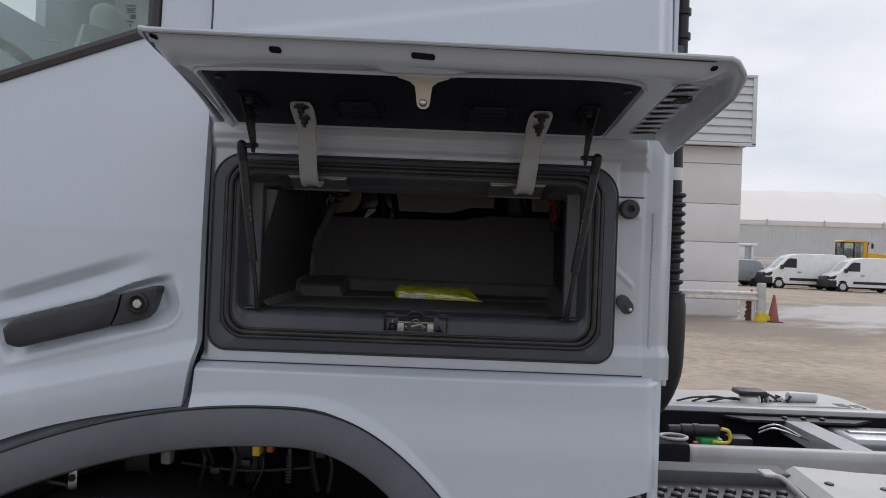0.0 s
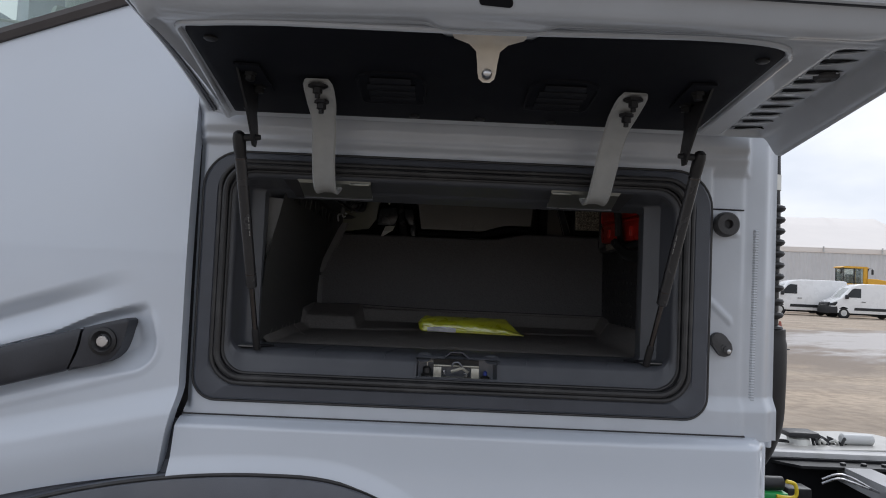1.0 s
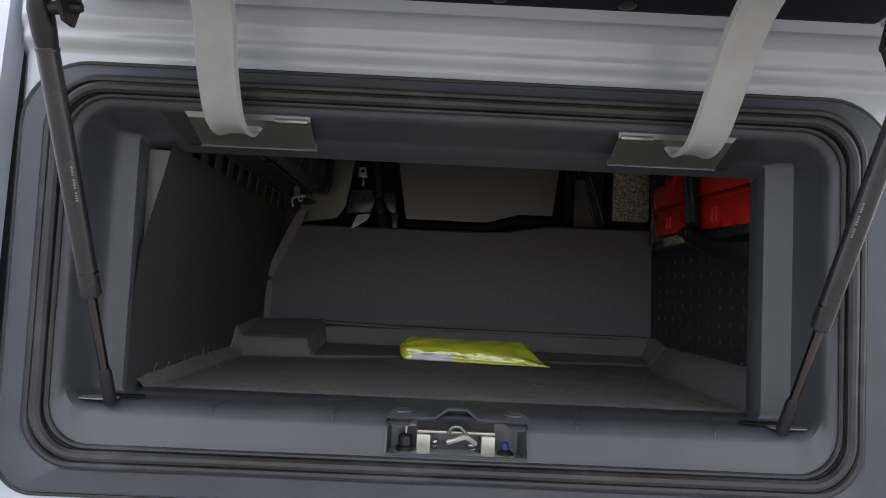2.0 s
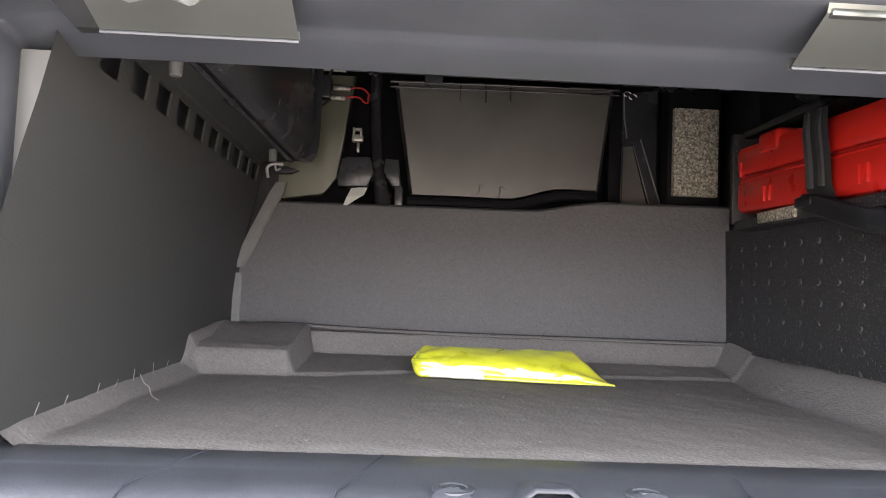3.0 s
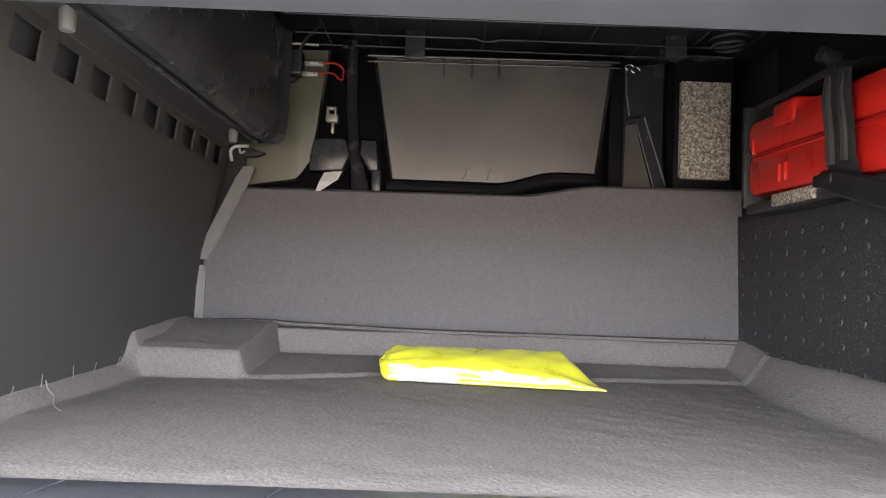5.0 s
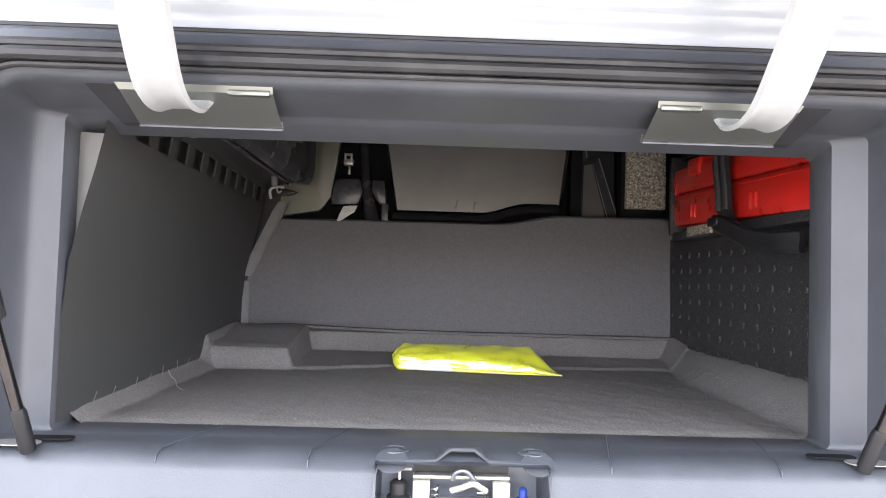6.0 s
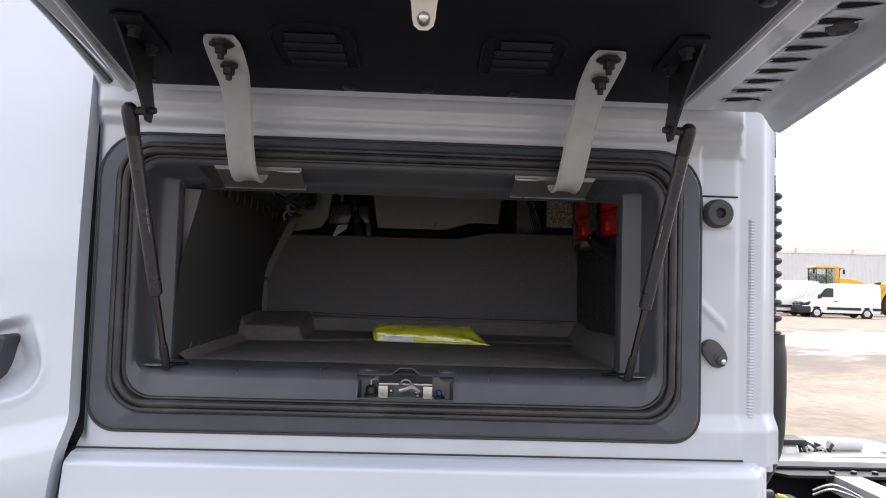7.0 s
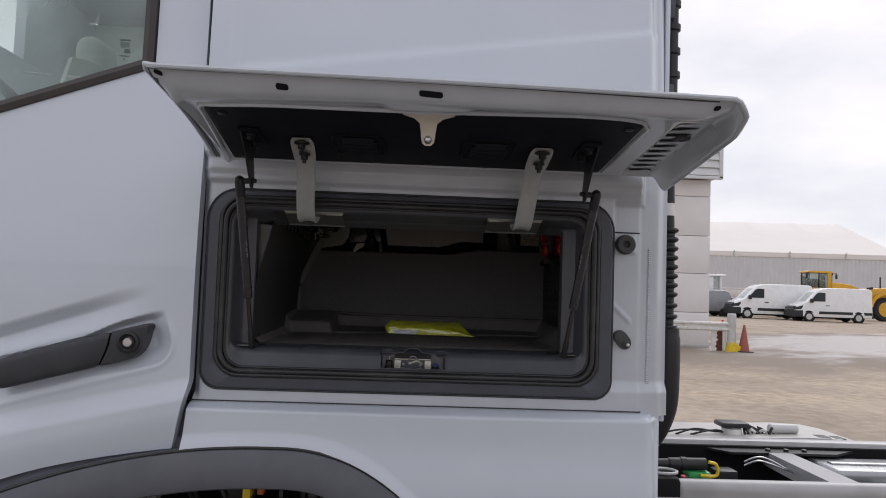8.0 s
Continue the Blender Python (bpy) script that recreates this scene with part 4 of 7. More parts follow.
part("edge_strip", edge_strip(1.491, 1.622, -0.310, -0.252), STRIP, locker, "grey plastic edge strip")

# left wall: leaning in at the top, with a row of square holes, a ledge above
def wall_x(z, y):
    return -0.302 - 0.012 * (y - 0.1) / 0.6 + 0.034 * step(1.46, 1.66, z)


def left_wall():
    bm = bmesh.new()
    ys, zs = set(), set()
    for k in range(10):
        y0 = 0.1325 + 0.0557 * k
        ys |= {round(y0, 4), round(y0 + 0.0365, 4)}
    ys |= {0.069, 0.70}
    zs |= {1.36, 1.40, 1.45, 1.50, 1.55, 1.583, 1.617, 1.641, 1.656}
    ys, zs = sorted(ys), sorted(zs)
    g = {(y, z): bm.verts.new((wall_x(z, y), y, z)) for y in ys for z in zs}
    for a, b in zip(ys, ys[1:]):
        for c, d in zip(zs, zs[1:]):
            hole = c == 1.617 and abs((b - a) - 0.0365) < 0.002 and a > 0.1
            q = [g[a, c], g[b, c], g[b, d], g[a, d]]
            if hole:
                w = [bm.verts.new(v.co + Vector((-0.0026, 0, 0))) for v in q]
                for k in range(4):
                    bm.faces.new((q[k], q[(k + 1) % 4], w[(k + 1) % 4], w[k]))
            else:
                bm.faces.new(q)
    return bm


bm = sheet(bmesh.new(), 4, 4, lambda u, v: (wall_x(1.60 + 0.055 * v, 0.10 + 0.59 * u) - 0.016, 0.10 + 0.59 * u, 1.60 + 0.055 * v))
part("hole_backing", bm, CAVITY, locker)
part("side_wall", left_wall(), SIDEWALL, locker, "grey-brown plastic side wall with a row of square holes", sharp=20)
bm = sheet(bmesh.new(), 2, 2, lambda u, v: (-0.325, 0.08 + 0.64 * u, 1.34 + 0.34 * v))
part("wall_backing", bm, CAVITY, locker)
# ledge over the holes, with two pins
bm = bmesh.new()
loft(bm, [[(xa, y, 1.6455), (xa + 0.004, y, 1.650), (xb, y, 1.654), (xb + 0.004, y, 1.69), (xa, y, 1.69)] for y, xa, xb in ((0.09, -0.272, -0.224), (0.69, -0.282, -0.220))], True, True, True)
part("ledge", bm, SIDEWALL, locker, "grey plastic ledge over the side wall", smooth=False)
for y in (0.207, 0.60):
    part("pin", lathe(bmesh.new(), [(0.0045, 0), (0.0060, -0.004), (0.0052, -0.018), (0.0042, -0.019)], Matrix.Translation((-0.246, y, 1.6545)), 12), STRIP, locker, "grey plastic pin")
part("ledge_slot", box(-0.244, -0.241, 0.335, 0.365, 1.6500, 1.6545), BLACK, locker)
# dark pressed beam above the ledge, running slightly askew
bm = bmesh.new()
loft(bm, [[(xa, y, 1.690), (xa + 0.002, y, 1.653), (xa + 0.007, y, 1.647), (xa + 0.016, y, 1.648), (xa + 0.022, y, 1.655), (xa + 0.026, y, 1.672), (xa + 0.027, y, 1.70), (xa + 0.027, y, 1.80), (xa, y, 1.80)]
          for y, xa in ((0.09, -0.231), (0.30, -0.231), (0.55, -0.230), (0.640, -0.229), (0.656, -0.225), (0.662, -0.219))], True, True, True)
part("bunk_beam", bm, TRAY_BLACK, locker, "black pressed steel bunk beam")
part("beam_edge", tube(bmesh.new(), [(-0.233, 0.09, 1.648), (-0.231, 0.655, 1.646)], 0.0028, 8), TRAY_BLACK, locker)
# hooked end of the rail
bm = bmesh.new()
tube(bm, smooth_path([(-0.264, 0.660, 1.622), (-0.266, 0.660, 1.636), (-0.258, 0.660, 1.642), (-0.243, 0.660, 1.6425)]), 0.0022, 8)
tube(bm, smooth_path([(-0.254, 0.657, 1.640), (-0.252, 0.657, 1.633), (-0.246, 0.657, 1.6355)]), 0.0016, 6)
part("rail_hook", bm, GALV, locker)
bm = slab(bmesh.new(), [(-0.256, 1.634), (-0.240, 1.641), (-0.221, 1.635), (-0.232, 1.630), (-0.250, 1.629)], 0.662, 0.672, 0.001)
part("hook_plate", bm, BLACK, locker)
# gusset on the left front post
bm = bmesh.new()
loft(bm, [[(-0.297, 0.074, 1.505), (-0.300, 0.090, 1.505), (-0.308, 0.09, 1.50)], [(-0.274, 0.081, 1.612), (-0.290, 0.115, 1.615), (-0.308, 0.09, 1.615)]], True, True, True)
part("gusset", bm, GUSSET, locker, "pale triangular gusset at the front post", smooth=False)

# right wall: dark speckled lining with rows of pips, ledge for the red case
bm = sheet(bmesh.new(), 12, 8, lambda u, v: (0.413, 0.085 + 0.60 * u, 1.355 + 0.218 * v), thick=(0.006, 0, 0))
part("dark_side_wall", bm, WALL_DARK, locker, "black speckled side wall with rows of small pips")
bm = bmesh.new()
for i in range(15):
    for j in range(7):
        p = Vector((0.4125, 0.11 + 0.038 * i + (0.0 if j % 2 else 0.004), 1.40 + 0.024 * j))
        lathe(bm, [(0.0046, 0.0), (0.0033, 0.0012), (0.001, 0.0014)], Matrix.Translation(p) @ pose(0, 0, 0, 0, -90, 0), 8)
tagged(part("pip_relief", bm, PIP, locker), kind="stuff")
bm = bmesh.new()
boxed(bm, 0.388, 0.50, 0.085, 0.582, 1.566, 1.5795, 0.003)
part("case_shelf", bm, WALL_DARK, locker)
bm = bmesh.new()
boxed(bm, 0.490, 0.498, 0.085, 0.72, 1.578, 1.84, 0.002)
boxed(bm, 0.384, 0.498, 0.578, 0.588, 1.575, 1.700, 0.003)
boxed(bm, 0.40, 0.498, 0.40, 0.585, 1.694, 1.704, 0.003)
part("case_recess", bm, WALL_DARK, locker)
part("shelf_foam", box(0.384, 0.43, 0.420, 0.508, 1.5695, 1.583, 0.001), FOAM, locker, "speckled foam pad")
for y, r in ((0.47, 0.010), (0.30, 0.014)):
    part("fixing_boss", lathe(bmesh.new(), [(r, 0), (r * 0.9, 0.02), (r * 0.4, 0.024)], Matrix.Translation((0.435, y, 1.725)) @ pose(0, 0, 0, 0, -70, 0), 14), WALL_DARK, locker)

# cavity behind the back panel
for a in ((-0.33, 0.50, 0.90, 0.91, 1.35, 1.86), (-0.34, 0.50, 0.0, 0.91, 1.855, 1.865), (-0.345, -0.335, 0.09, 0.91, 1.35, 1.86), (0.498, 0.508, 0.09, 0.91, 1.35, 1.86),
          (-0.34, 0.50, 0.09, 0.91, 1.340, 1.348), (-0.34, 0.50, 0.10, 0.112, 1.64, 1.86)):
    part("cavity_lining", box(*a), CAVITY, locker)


def tray(left, right, foot, z1, y, lean, eye=(0.0, -0.28, 1.47)):
    """A moulded tray face between two slanting sides, over a swept foot line, leaning forward towards its top."""
    bm = bmesh.new()

    def place(u, v):
        xa, xb = left[0] + (left[1] - left[0]) * v, right[0] + (right[1] - right[0]) * v
        x = xa + (xb - xa) * u
        z0 = foot(x)
        z = z0 + (z1 - z0) * v
        e = min(x - xa, xb - x, (z - z0) * 1.6)
        yy = y + 0.020 * (1 - step(0.0, 0.004, e)) - lean * v + 0.0015 * noise.noise(Vector((x * 9, 0, z * 9)))
        k = (yy - eye[1]) / (y - eye[1])
        return (eye[0] + (x - eye[0]) * k, yy, eye[2] + (z - eye[2]) * k)

    return sheet(bm, 70, 50, place)


def foot_line(x):
    """The lower edge of the wide tray, swept up towards one end."""
    return 1.6135 + 0.019 * step(0.095, 0.180, x)


part("tray_face", tray((-0.058, -0.090), (0.239, 0.260), foot_line, 1.797, 0.735, 0.014), BACKPAN, locker, "dusty grey-brown moulded plastic tray")
part("side_tray_face", tray((-0.285, -0.300), (-0.170, -0.150), lambda x: 1.5945 + 0.17 * (x + 0.275) + 0.024 * step(-0.196, -0.170, x), 1.800, 0.735, 0.012), OLIVE_PAN, locker, "dusty olive moulded plastic tray")
# rolled lip under the wide tray, near-black for the shaded void there
part("tray_lip", tube(bmesh.new(), smooth_path([(x, 0.722, foot_line(x) - 0.009) for x in (-0.062, 0.0, 0.06, 0.10, 0.14, 0.18, 0.232)], 5), 0.0085, 10), SHADE, locker, "rolled lip under the tray, black for the shaded void")
# near-black sheet puts shade behind and between the trays
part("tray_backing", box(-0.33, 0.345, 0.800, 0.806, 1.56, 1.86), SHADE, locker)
# pale scuffs near the tray's foot
for x, z, s in ((0.050, 1.626, 1.0), (0.082, 1.622, 1.2)):
    part("scuff", tube(bmesh.new(), smooth_path([(x - 0.006 * s, 0.7315, z - 0.006 * s), (x, 0.7305, z), (x + 0.001 * s, 0.7295, z + 0.010 * s), (x + 0.007 * s, 0.730, z + 0.007 * s)]), 0.0008, 5), GUSSET, locker)
# upper tray rail with ribs
part("tray_rail", tube(bmesh.new(), [(-0.095, 0.712, 1.788), (0.262, 0.712, 1.792)], 0.0020, 8), TRAY_BLACK, locker)
part("tray_rail", tube(bmesh.new(), [(-0.095, 0.713, 1.780), (0.262, 0.713, 1.784)], 0.0014, 8), TRAY_BLACK, locker)
for x in (0.012, 0.052, 0.090):
    part("rib", box(x, x + 0.0022, 0.708, 0.713, 1.762, 1.790), TRAY_BLACK, locker)
# post, clips and plugs between the trays
part("bunk_post", tube(bmesh.new(), [(-0.097, 0.725, 1.585), (-0.104, 0.725, 1.625), (-0.111, 0.725, 1.665), (-0.117, 0.725, 1.73), (-0.119, 0.725, 1.81)], [0.017, 0.0125, 0.0095, 0.0095, 0.0095], 18), STRUT, locker, "glossy black tube")
part("post_clamp", slab(bmesh.new(), [(-0.169, 1.619), (-0.123, 1.621), (-0.114, 1.643), (-0.118, 1.663), (-0.124, 1.667), (-0.158, 1.666), (-0.164, 1.660), (-0.169, 1.640)], 0.700, 0.728, 0.005), TRAY_BLACK, locker)
part("post_clamp", slab(bmesh.new(), [(-0.086, 1.623), (-0.073, 1.623), (-0.077, 1.665), (-0.098, 1.666), (-0.100, 1.645)], 0.700, 0.728, 0.004), TRAY_BLACK, locker)
part("clamp_leg", box(-0.0815, -0.069, 0.703, 0.720, 1.585, 1.624, 0.002), TRAY_BLACK, locker)
bm = bmesh.new()
loft(bm, [[(-0.158, 0.698, 1.591), (-0.152, 0.699, 1.591)], [(-0.152, 0.692, 1.604), (-0.136, 0.697, 1.602)], [(-0.147, 0.698, 1.617), (-0.127, 0.693, 1.607)], [(-0.135, 0.699, 1.619), (-0.122, 0.696, 1.619)]], closed=False)
part("tag", bm, LABEL, locker, "crumpled pale paper tag", smooth=False)
bm = bmesh.new()
boxed(bm, -0.151, -0.134, 0.713, 0.728, 1.692, 1.703, 0.002)
boxed(bm, -0.150, -0.147, 0.711, 0.722, 1.701, 1.713, 0.001)
boxed(bm, -0.139, -0.136, 0.711, 0.722, 1.701, 1.713, 0.001)
boxed(bm, -0.148, -0.138, 0.713, 0.722, 1.709, 1.713, 0.001)
boxed(bm, -0.143, -0.139, 0.714, 0.722, 1.676, 1.692, 0.001)
part("cable_clip", bm, PLATED, locker, "clear plastic cable clip")
for x0, x1, z in ((-0.182, -0.156, 1.767), (-0.185, -0.163, 1.752)):
    plug = part("wire_plug", box(x0, x1, 0.700, 0.709, z, z + 0.0065, 0.0015), PLATED, locker, "clear wire connector")
    part("plug_core", box(x0 + 0.008, x1 - 0.006, 0.6985, 0.701, z + 0.0015, z + 0.0045, 0.0005), LABEL, plug)
part("red_wire", tube(bmesh.new(), smooth_path([(-0.157, 0.704, 1.771), (-0.146, 0.703, 1.772), (-0.136, 0.703, 1.771), (-0.128, 0.706, 1.764), (-0.129, 0.708, 1.756)]), 0.0013, 6), WIRE_RED, locker, "red wire")
part("red_wire", tube(bmesh.new(), smooth_path([(-0.164, 0.704, 1.755), (-0.152, 0.703, 1.758), (-0.140, 0.704, 1.757), (-0.135, 0.706, 1.752), (-0.129, 0.708, 1.751), (-0.128, 0.708, 1.757)]), 0.0013, 6), WIRE_RED, locker, "red wire")
part("wire_box", box(-0.215, -0.184, 0.69, 0.715, 1.752, 1.786, 0.003), TRAY_BLACK, locker)
part("pale_wire", tube(bmesh.new(), smooth_path([(-0.219, 0.71, 1.776), (-0.217, 0.70, 1.786), (-0.210, 0.698, 1.792), (-0.195, 0.698, 1.796), (-0.163, 0.70, 1.796)]), 0.0016, 6), LABEL, locker)
part("dark_wire", tube(bmesh.new(), smooth_path([(-0.230, 0.71, 1.770), (-0.215, 0.70, 1.745), (-0.198, 0.70, 1.742), (-0.186, 0.702, 1.753)]), 0.0018, 6), BLACK, locker)
part("dark_wire", tube(bmesh.new(), smooth_path([(-0.190, 0.70, 1.786), (-0.180, 0.695, 1.802), (-0.168, 0.69, 1.812), (-0.160, 0.69, 1.83)]), 0.0022, 6), BLACK, locker)
for x, z in ((-0.119, 1.7985), (-0.127, 1.800)):
    part("post_screw", lathe(bmesh.new(), [(0.004, 0), (0.0042, 0.003), (0.002, 0.004)], Matrix.Translation((x, 0.712, z)) @ OUT, 8), GREASE, locker)
# right: black frame with a slanted pocket, stud, foam
part("pocket_plate", slab(bmesh.new(), [(0.284, 1.600), (0.284, 1.806), (0.345, 1.812), (0.345, 1.600)], 0.772, 0.790, 0.002), TRAY_BLACK, locker)
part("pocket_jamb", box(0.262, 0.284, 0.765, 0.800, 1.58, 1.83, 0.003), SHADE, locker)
bm = bmesh.new()
tube(bm, [(0.2815, 0.757, 1.600), (0.2825, 0.757, 1.715)], 0.0016, 6)
loft(bm, [[(0.300, 0.757, 1.7185), (0.311, 0.757, 1.7255), (0.313, 0.775, 1.7255), (0.302, 0.775, 1.7185)], [(0.331, 0.757, 1.610), (0.350, 0.757, 1.610), (0.352, 0.775, 1.610), (0.333, 0.775, 1.610)]], True, True, True)
slab(bm, [(0.281, 1.713), (0.302, 1.717), (0.312, 1.726), (0.289, 1.723)], 0.755, 0.775, 0.001)
part("pocket_frame", bm, TRAY_BLACK, locker, smooth=False)
part("pocket_edge", tube(bmesh.new(), [(0.3115, 0.756, 1.726), (0.350, 0.756, 1.610)], 0.0012, 6), STRIP, locker)
part("pocket_edge", tube(bmesh.new(), [(0.300, 0.757, 1.716), (0.3315, 0.757, 1.610)], 0.0009, 6), STRIP, locker)
part("pocket_face", slab(bmesh.new(), [(0.284, 1.600), (0.283, 1.713), (0.300, 1.716), (0.331, 1.600)], 0.762, 0.768), BACKPAN, locker)
part("pocket_edge", tube(bmesh.new(), [(0.2832, 0.758, 1.800), (0.2845, 0.757, 1.760), (0.2895, 0.757, 1.727)], 0.0012, 6), STRIP, locker)
part("foam_block", box(0.350, 0.420, 0.708, 0.74, 1.630, 1.768, 0.001), FOAM, locker, "speckled beige foam block")
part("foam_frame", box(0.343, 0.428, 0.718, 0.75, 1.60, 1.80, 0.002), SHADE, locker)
part("stud", lathe(bmesh.new(), [(0.0038, 0), (0.0038, 0.018), (0.003, 0.020)], Matrix.Translation((0.391, 0.722, 1.780)), 10), STEEL, locker)
part("stud_bracket", box(0.352, 0.420, 0.700, 0.735, 1.800, 1.803, 0.001), TRAY_BLACK, locker)
for x, y, z in ((0.285, 0.745, 1.796), (0.294, 0.745, 1.792)):
    tube(bm := bmesh.new(), [Vector((x + 0.006 * math.cos(a), y, z + 0.004 * math.sin(a))) for a in [0.5 * k for k in range(10)]], 0.0011, 6)
    part("wire_ring", bm, STEEL, locker)
bm = bmesh.new()
for r, z in ((0.026, 1.808), (0.022, 1.800)):
    tube(bm, [Vector((0.393 + r * math.cos(a), 0.652 + r * math.sin(a), z)) for a in [0.3 * k for k in range(22)]], 0.0022, 6)
part("coil_ring", bm, TRAY_BLACK, locker)
# bunk mesh: steel wires under the mattress
part("mattress_underside", box(-0.12, 0.48, 0.12, 0.80, 1.825, 1.85, 0.004), CAVITY, locker)
for k in range(9):
    x = -0.1485 + 0.0715 * k
    part("mesh_wire", tube(bmesh.new(), [(x, 0.20, 1.8055), (x, 0.722, 1.8055)], 0.0011, 6), MESH, locker)
for k, y in enumerate((0.716, 0.668, 0.600, 0.533, 0.466, 0.399, 0.332)):
    kink = [(0.055, y, 1.8025), (0.063, y, 1.799), (0.078, y, 1.799), (0.086, y, 1.8025)] if k == 1 else []
    part("mesh_wire", tube(bmesh.new(), [(-0.19, y, 1.8025)] + kink + [(0.42, y, 1.8025)], 0.0011, 6), MESH, locker)
part("mesh_hanger", box(-0.043, -0.014, 0.708, 0.720, 1.785, 1.833, 0.002), TRAY_BLACK, locker)
part("mesh_hanger", box(0.320, 0.350, 0.690, 0.720, 1.795, 1.843, 0.002), TRAY_BLACK, locker)

# loose threads along the carpet's edge
rnd = random.Random(8)
for k in range(11):
    y = 0.13 + 0.045 * k + rnd.uniform(-0.01, 0.01)
    x = wall_x(1.38, y) + 0.006
    part("thread", tube(bmesh.new(), [(x, y, 1.376), (x + rnd.uniform(0, 0.004), y + rnd.uniform(-0.003, 0.003), 1.382 + rnd.uniform(0, 0.005))], 0.0004, 5), THREAD, locker)
part("thread", tube(bmesh.new(), smooth_path([(-0.288, 0.285, 1.384), (-0.283, 0.28, 1.378), (-0.276, 0.275, 1.3745), (-0.270, 0.265, 1.369), (-0.262, 0.26, 1.366)]), 0.0005, 5), THREAD, locker, "loose pale thread")
for k in range(7):
    x = -0.24 + 0.1 * k + rnd.uniform(-0.02, 0.02)
    part("thread", tube(bmesh.new(), [(x, 0.655, 1.406), (x + 0.001, 0.654, 1.413)], 0.0006, 5), CAVITY, locker)
for k in range(7):
    x, y = rnd.uniform(-0.27, 0.36), rnd.uniform(0.13, 0.46)
    q = rnd.uniform(0.0003, 0.0006)
    part("lint", box(x, x + q * 2, y, y + q * 2, 1.3630, 1.3632 + q), STRIP, locker)

# latch in the sill: a recess, its rim with a hump over the pawl, plated plates inside
bm = bmesh.new()
a, b = LX - 0.0655, LX + 0.0655
loft(bm, [[(a, 0.0, 1.327), (a, 0.004, 1.3575), (b, 0.004, 1.3575), (b, 0.0, 1.327)], [(a + 0.003, 0.050, 1.322), (a + 0.003, 0.050, 1.360), (b - 0.003, 0.050, 1.360), (b - 0.003, 0.050, 1.322)]], True, False, True)
latch = part("latch", bm, LATCH_STEEL, truck, "zinc-plated hatch latch in a black recess in the sill", smooth=False)
rim = [(LX - 0.0655, -0.0025, 1.3275), (LX - 0.0655, 0.005, 1.349), (LX - 0.0625, 0.012, 1.3575), (LX - 0.020, 0.012, 1.3590), (LX - 0.009, 0.012, 1.3675), (LX + 0.009, 0.012, 1.3675), (LX + 0.020, 0.012, 1.3590), (LX + 0.0625, 0.012, 1.3575), (LX + 0.0655, 0.005, 1.349), (LX + 0.0655, -0.0025, 1.3275), (LX - 0.0655, -0.0025, 1.3275)]
part("latch_rim", tube(bmesh.new(), rim, 0.0014, 6), LINER, latch)
bm = bmesh.new()
loft(bm, [[(LX - w, y, z0), (LX - 0.5 * w, y, z1), (LX + 0.5 * w, y, z1), (LX + w, y, z0)] for y, w, z0, z1 in ((0.012, 0.020, 1.3585, 1.3675), (0.022, 0.020, 1.3605, 1.3685), (0.046, 0.017, 1.3620, 1.3635))], closed=False)
part("latch_hump", bm, LINER, latch)
part("latch_plate", slab(bmesh.new(), [(LX - 0.037, 1.3455), (LX + 0.037, 1.3455), (LX + 0.037, 1.3535), (LX + 0.018, 1.3545), (LX + 0.008, 1.3635), (LX - 0.008, 1.3635), (LX - 0.018, 1.3545), (LX - 0.037, 1.3535)], 0.028, 0.031, 0.0), GREASE, latch)
part("latch_base", box(LX - 0.058, LX + 0.056, 0.002, 0.030, 1.3250, 1.3270, 0.0008), PLATED, latch, "pale plated latch base")
part("latch_bar", box(LX - 0.037, LX + 0.037, 0.018, 0.028, 1.3435, 1.3462, 0.0008), PLATED, latch)
for s in (-1, 1):
    part("latch_cheek", box(LX + s * 0.0305 - 0.0065, LX + s * 0.0305 + 0.0065, 0.014, 0.024, 1.3265, 1.3430, 0.001), PLATED, latch, "pale plated latch cheek")
part("latch_pawl", tube(bmesh.new(), smooth_path([(LX - 0.007, 0.013, 1.3445), (LX - 0.0055, 0.012, 1.3495), (LX - 0.001, 0.0115, 1.3520), (LX + 0.004, 0.012, 1.3510), (LX + 0.008, 0.013, 1.3465), (LX + 0.010, 0.014, 1.3440)]), 0.0018, 8), LATCH_STEEL, latch, "plated hooked pawl")
part("latch_link", tube(bmesh.new(), smooth_path([(LX - 0.008, 0.012, 1.3370), (LX - 0.001, 0.010, 1.3395), (LX + 0.008, 0.011, 1.3425), (LX + 0.014, 0.013, 1.3395), (LX + 0.019, 0.015, 1.3360)]), 0.0024, 8), PLATED, latch)
part("latch_spring", tube(bmesh.new(), [(LX + 0.016 + 0.0035 * math.cos(0.9 * k), 0.018 + 0.003 * math.sin(0.9 * k), 1.3275 + 0.0006 * k) for k in range(20)], 0.0008, 5), STEEL, latch)
part("latch_spring", tube(bmesh.new(), [(LX - 0.020 + 0.0028 * math.cos(0.9 * k), 0.020 + 0.003 * math.sin(0.9 * k), 1.3290 + 0.0006 * k) for k in range(16)], 0.0007, 5), STEEL, latch)
part("latch_bolt", lathe(bmesh.new(), [(0.0085, 0), (0.0088, 0.003), (0.0065, 0.005), (0.0065, 0.013), (0.0045, 0.015)], Matrix.Translation((LX - 0.048, 0.020, 1.327)), 12), GREASE, latch)
part("latch_bolt", lathe(bmesh.new(), [(0.0075, 0), (0.0078, 0.002), (0.0055, 0.004), (0.004, 0.005)], Matrix.Translation((LX + 0.047, 0.016, 1.327)), 12), GREASE, latch)
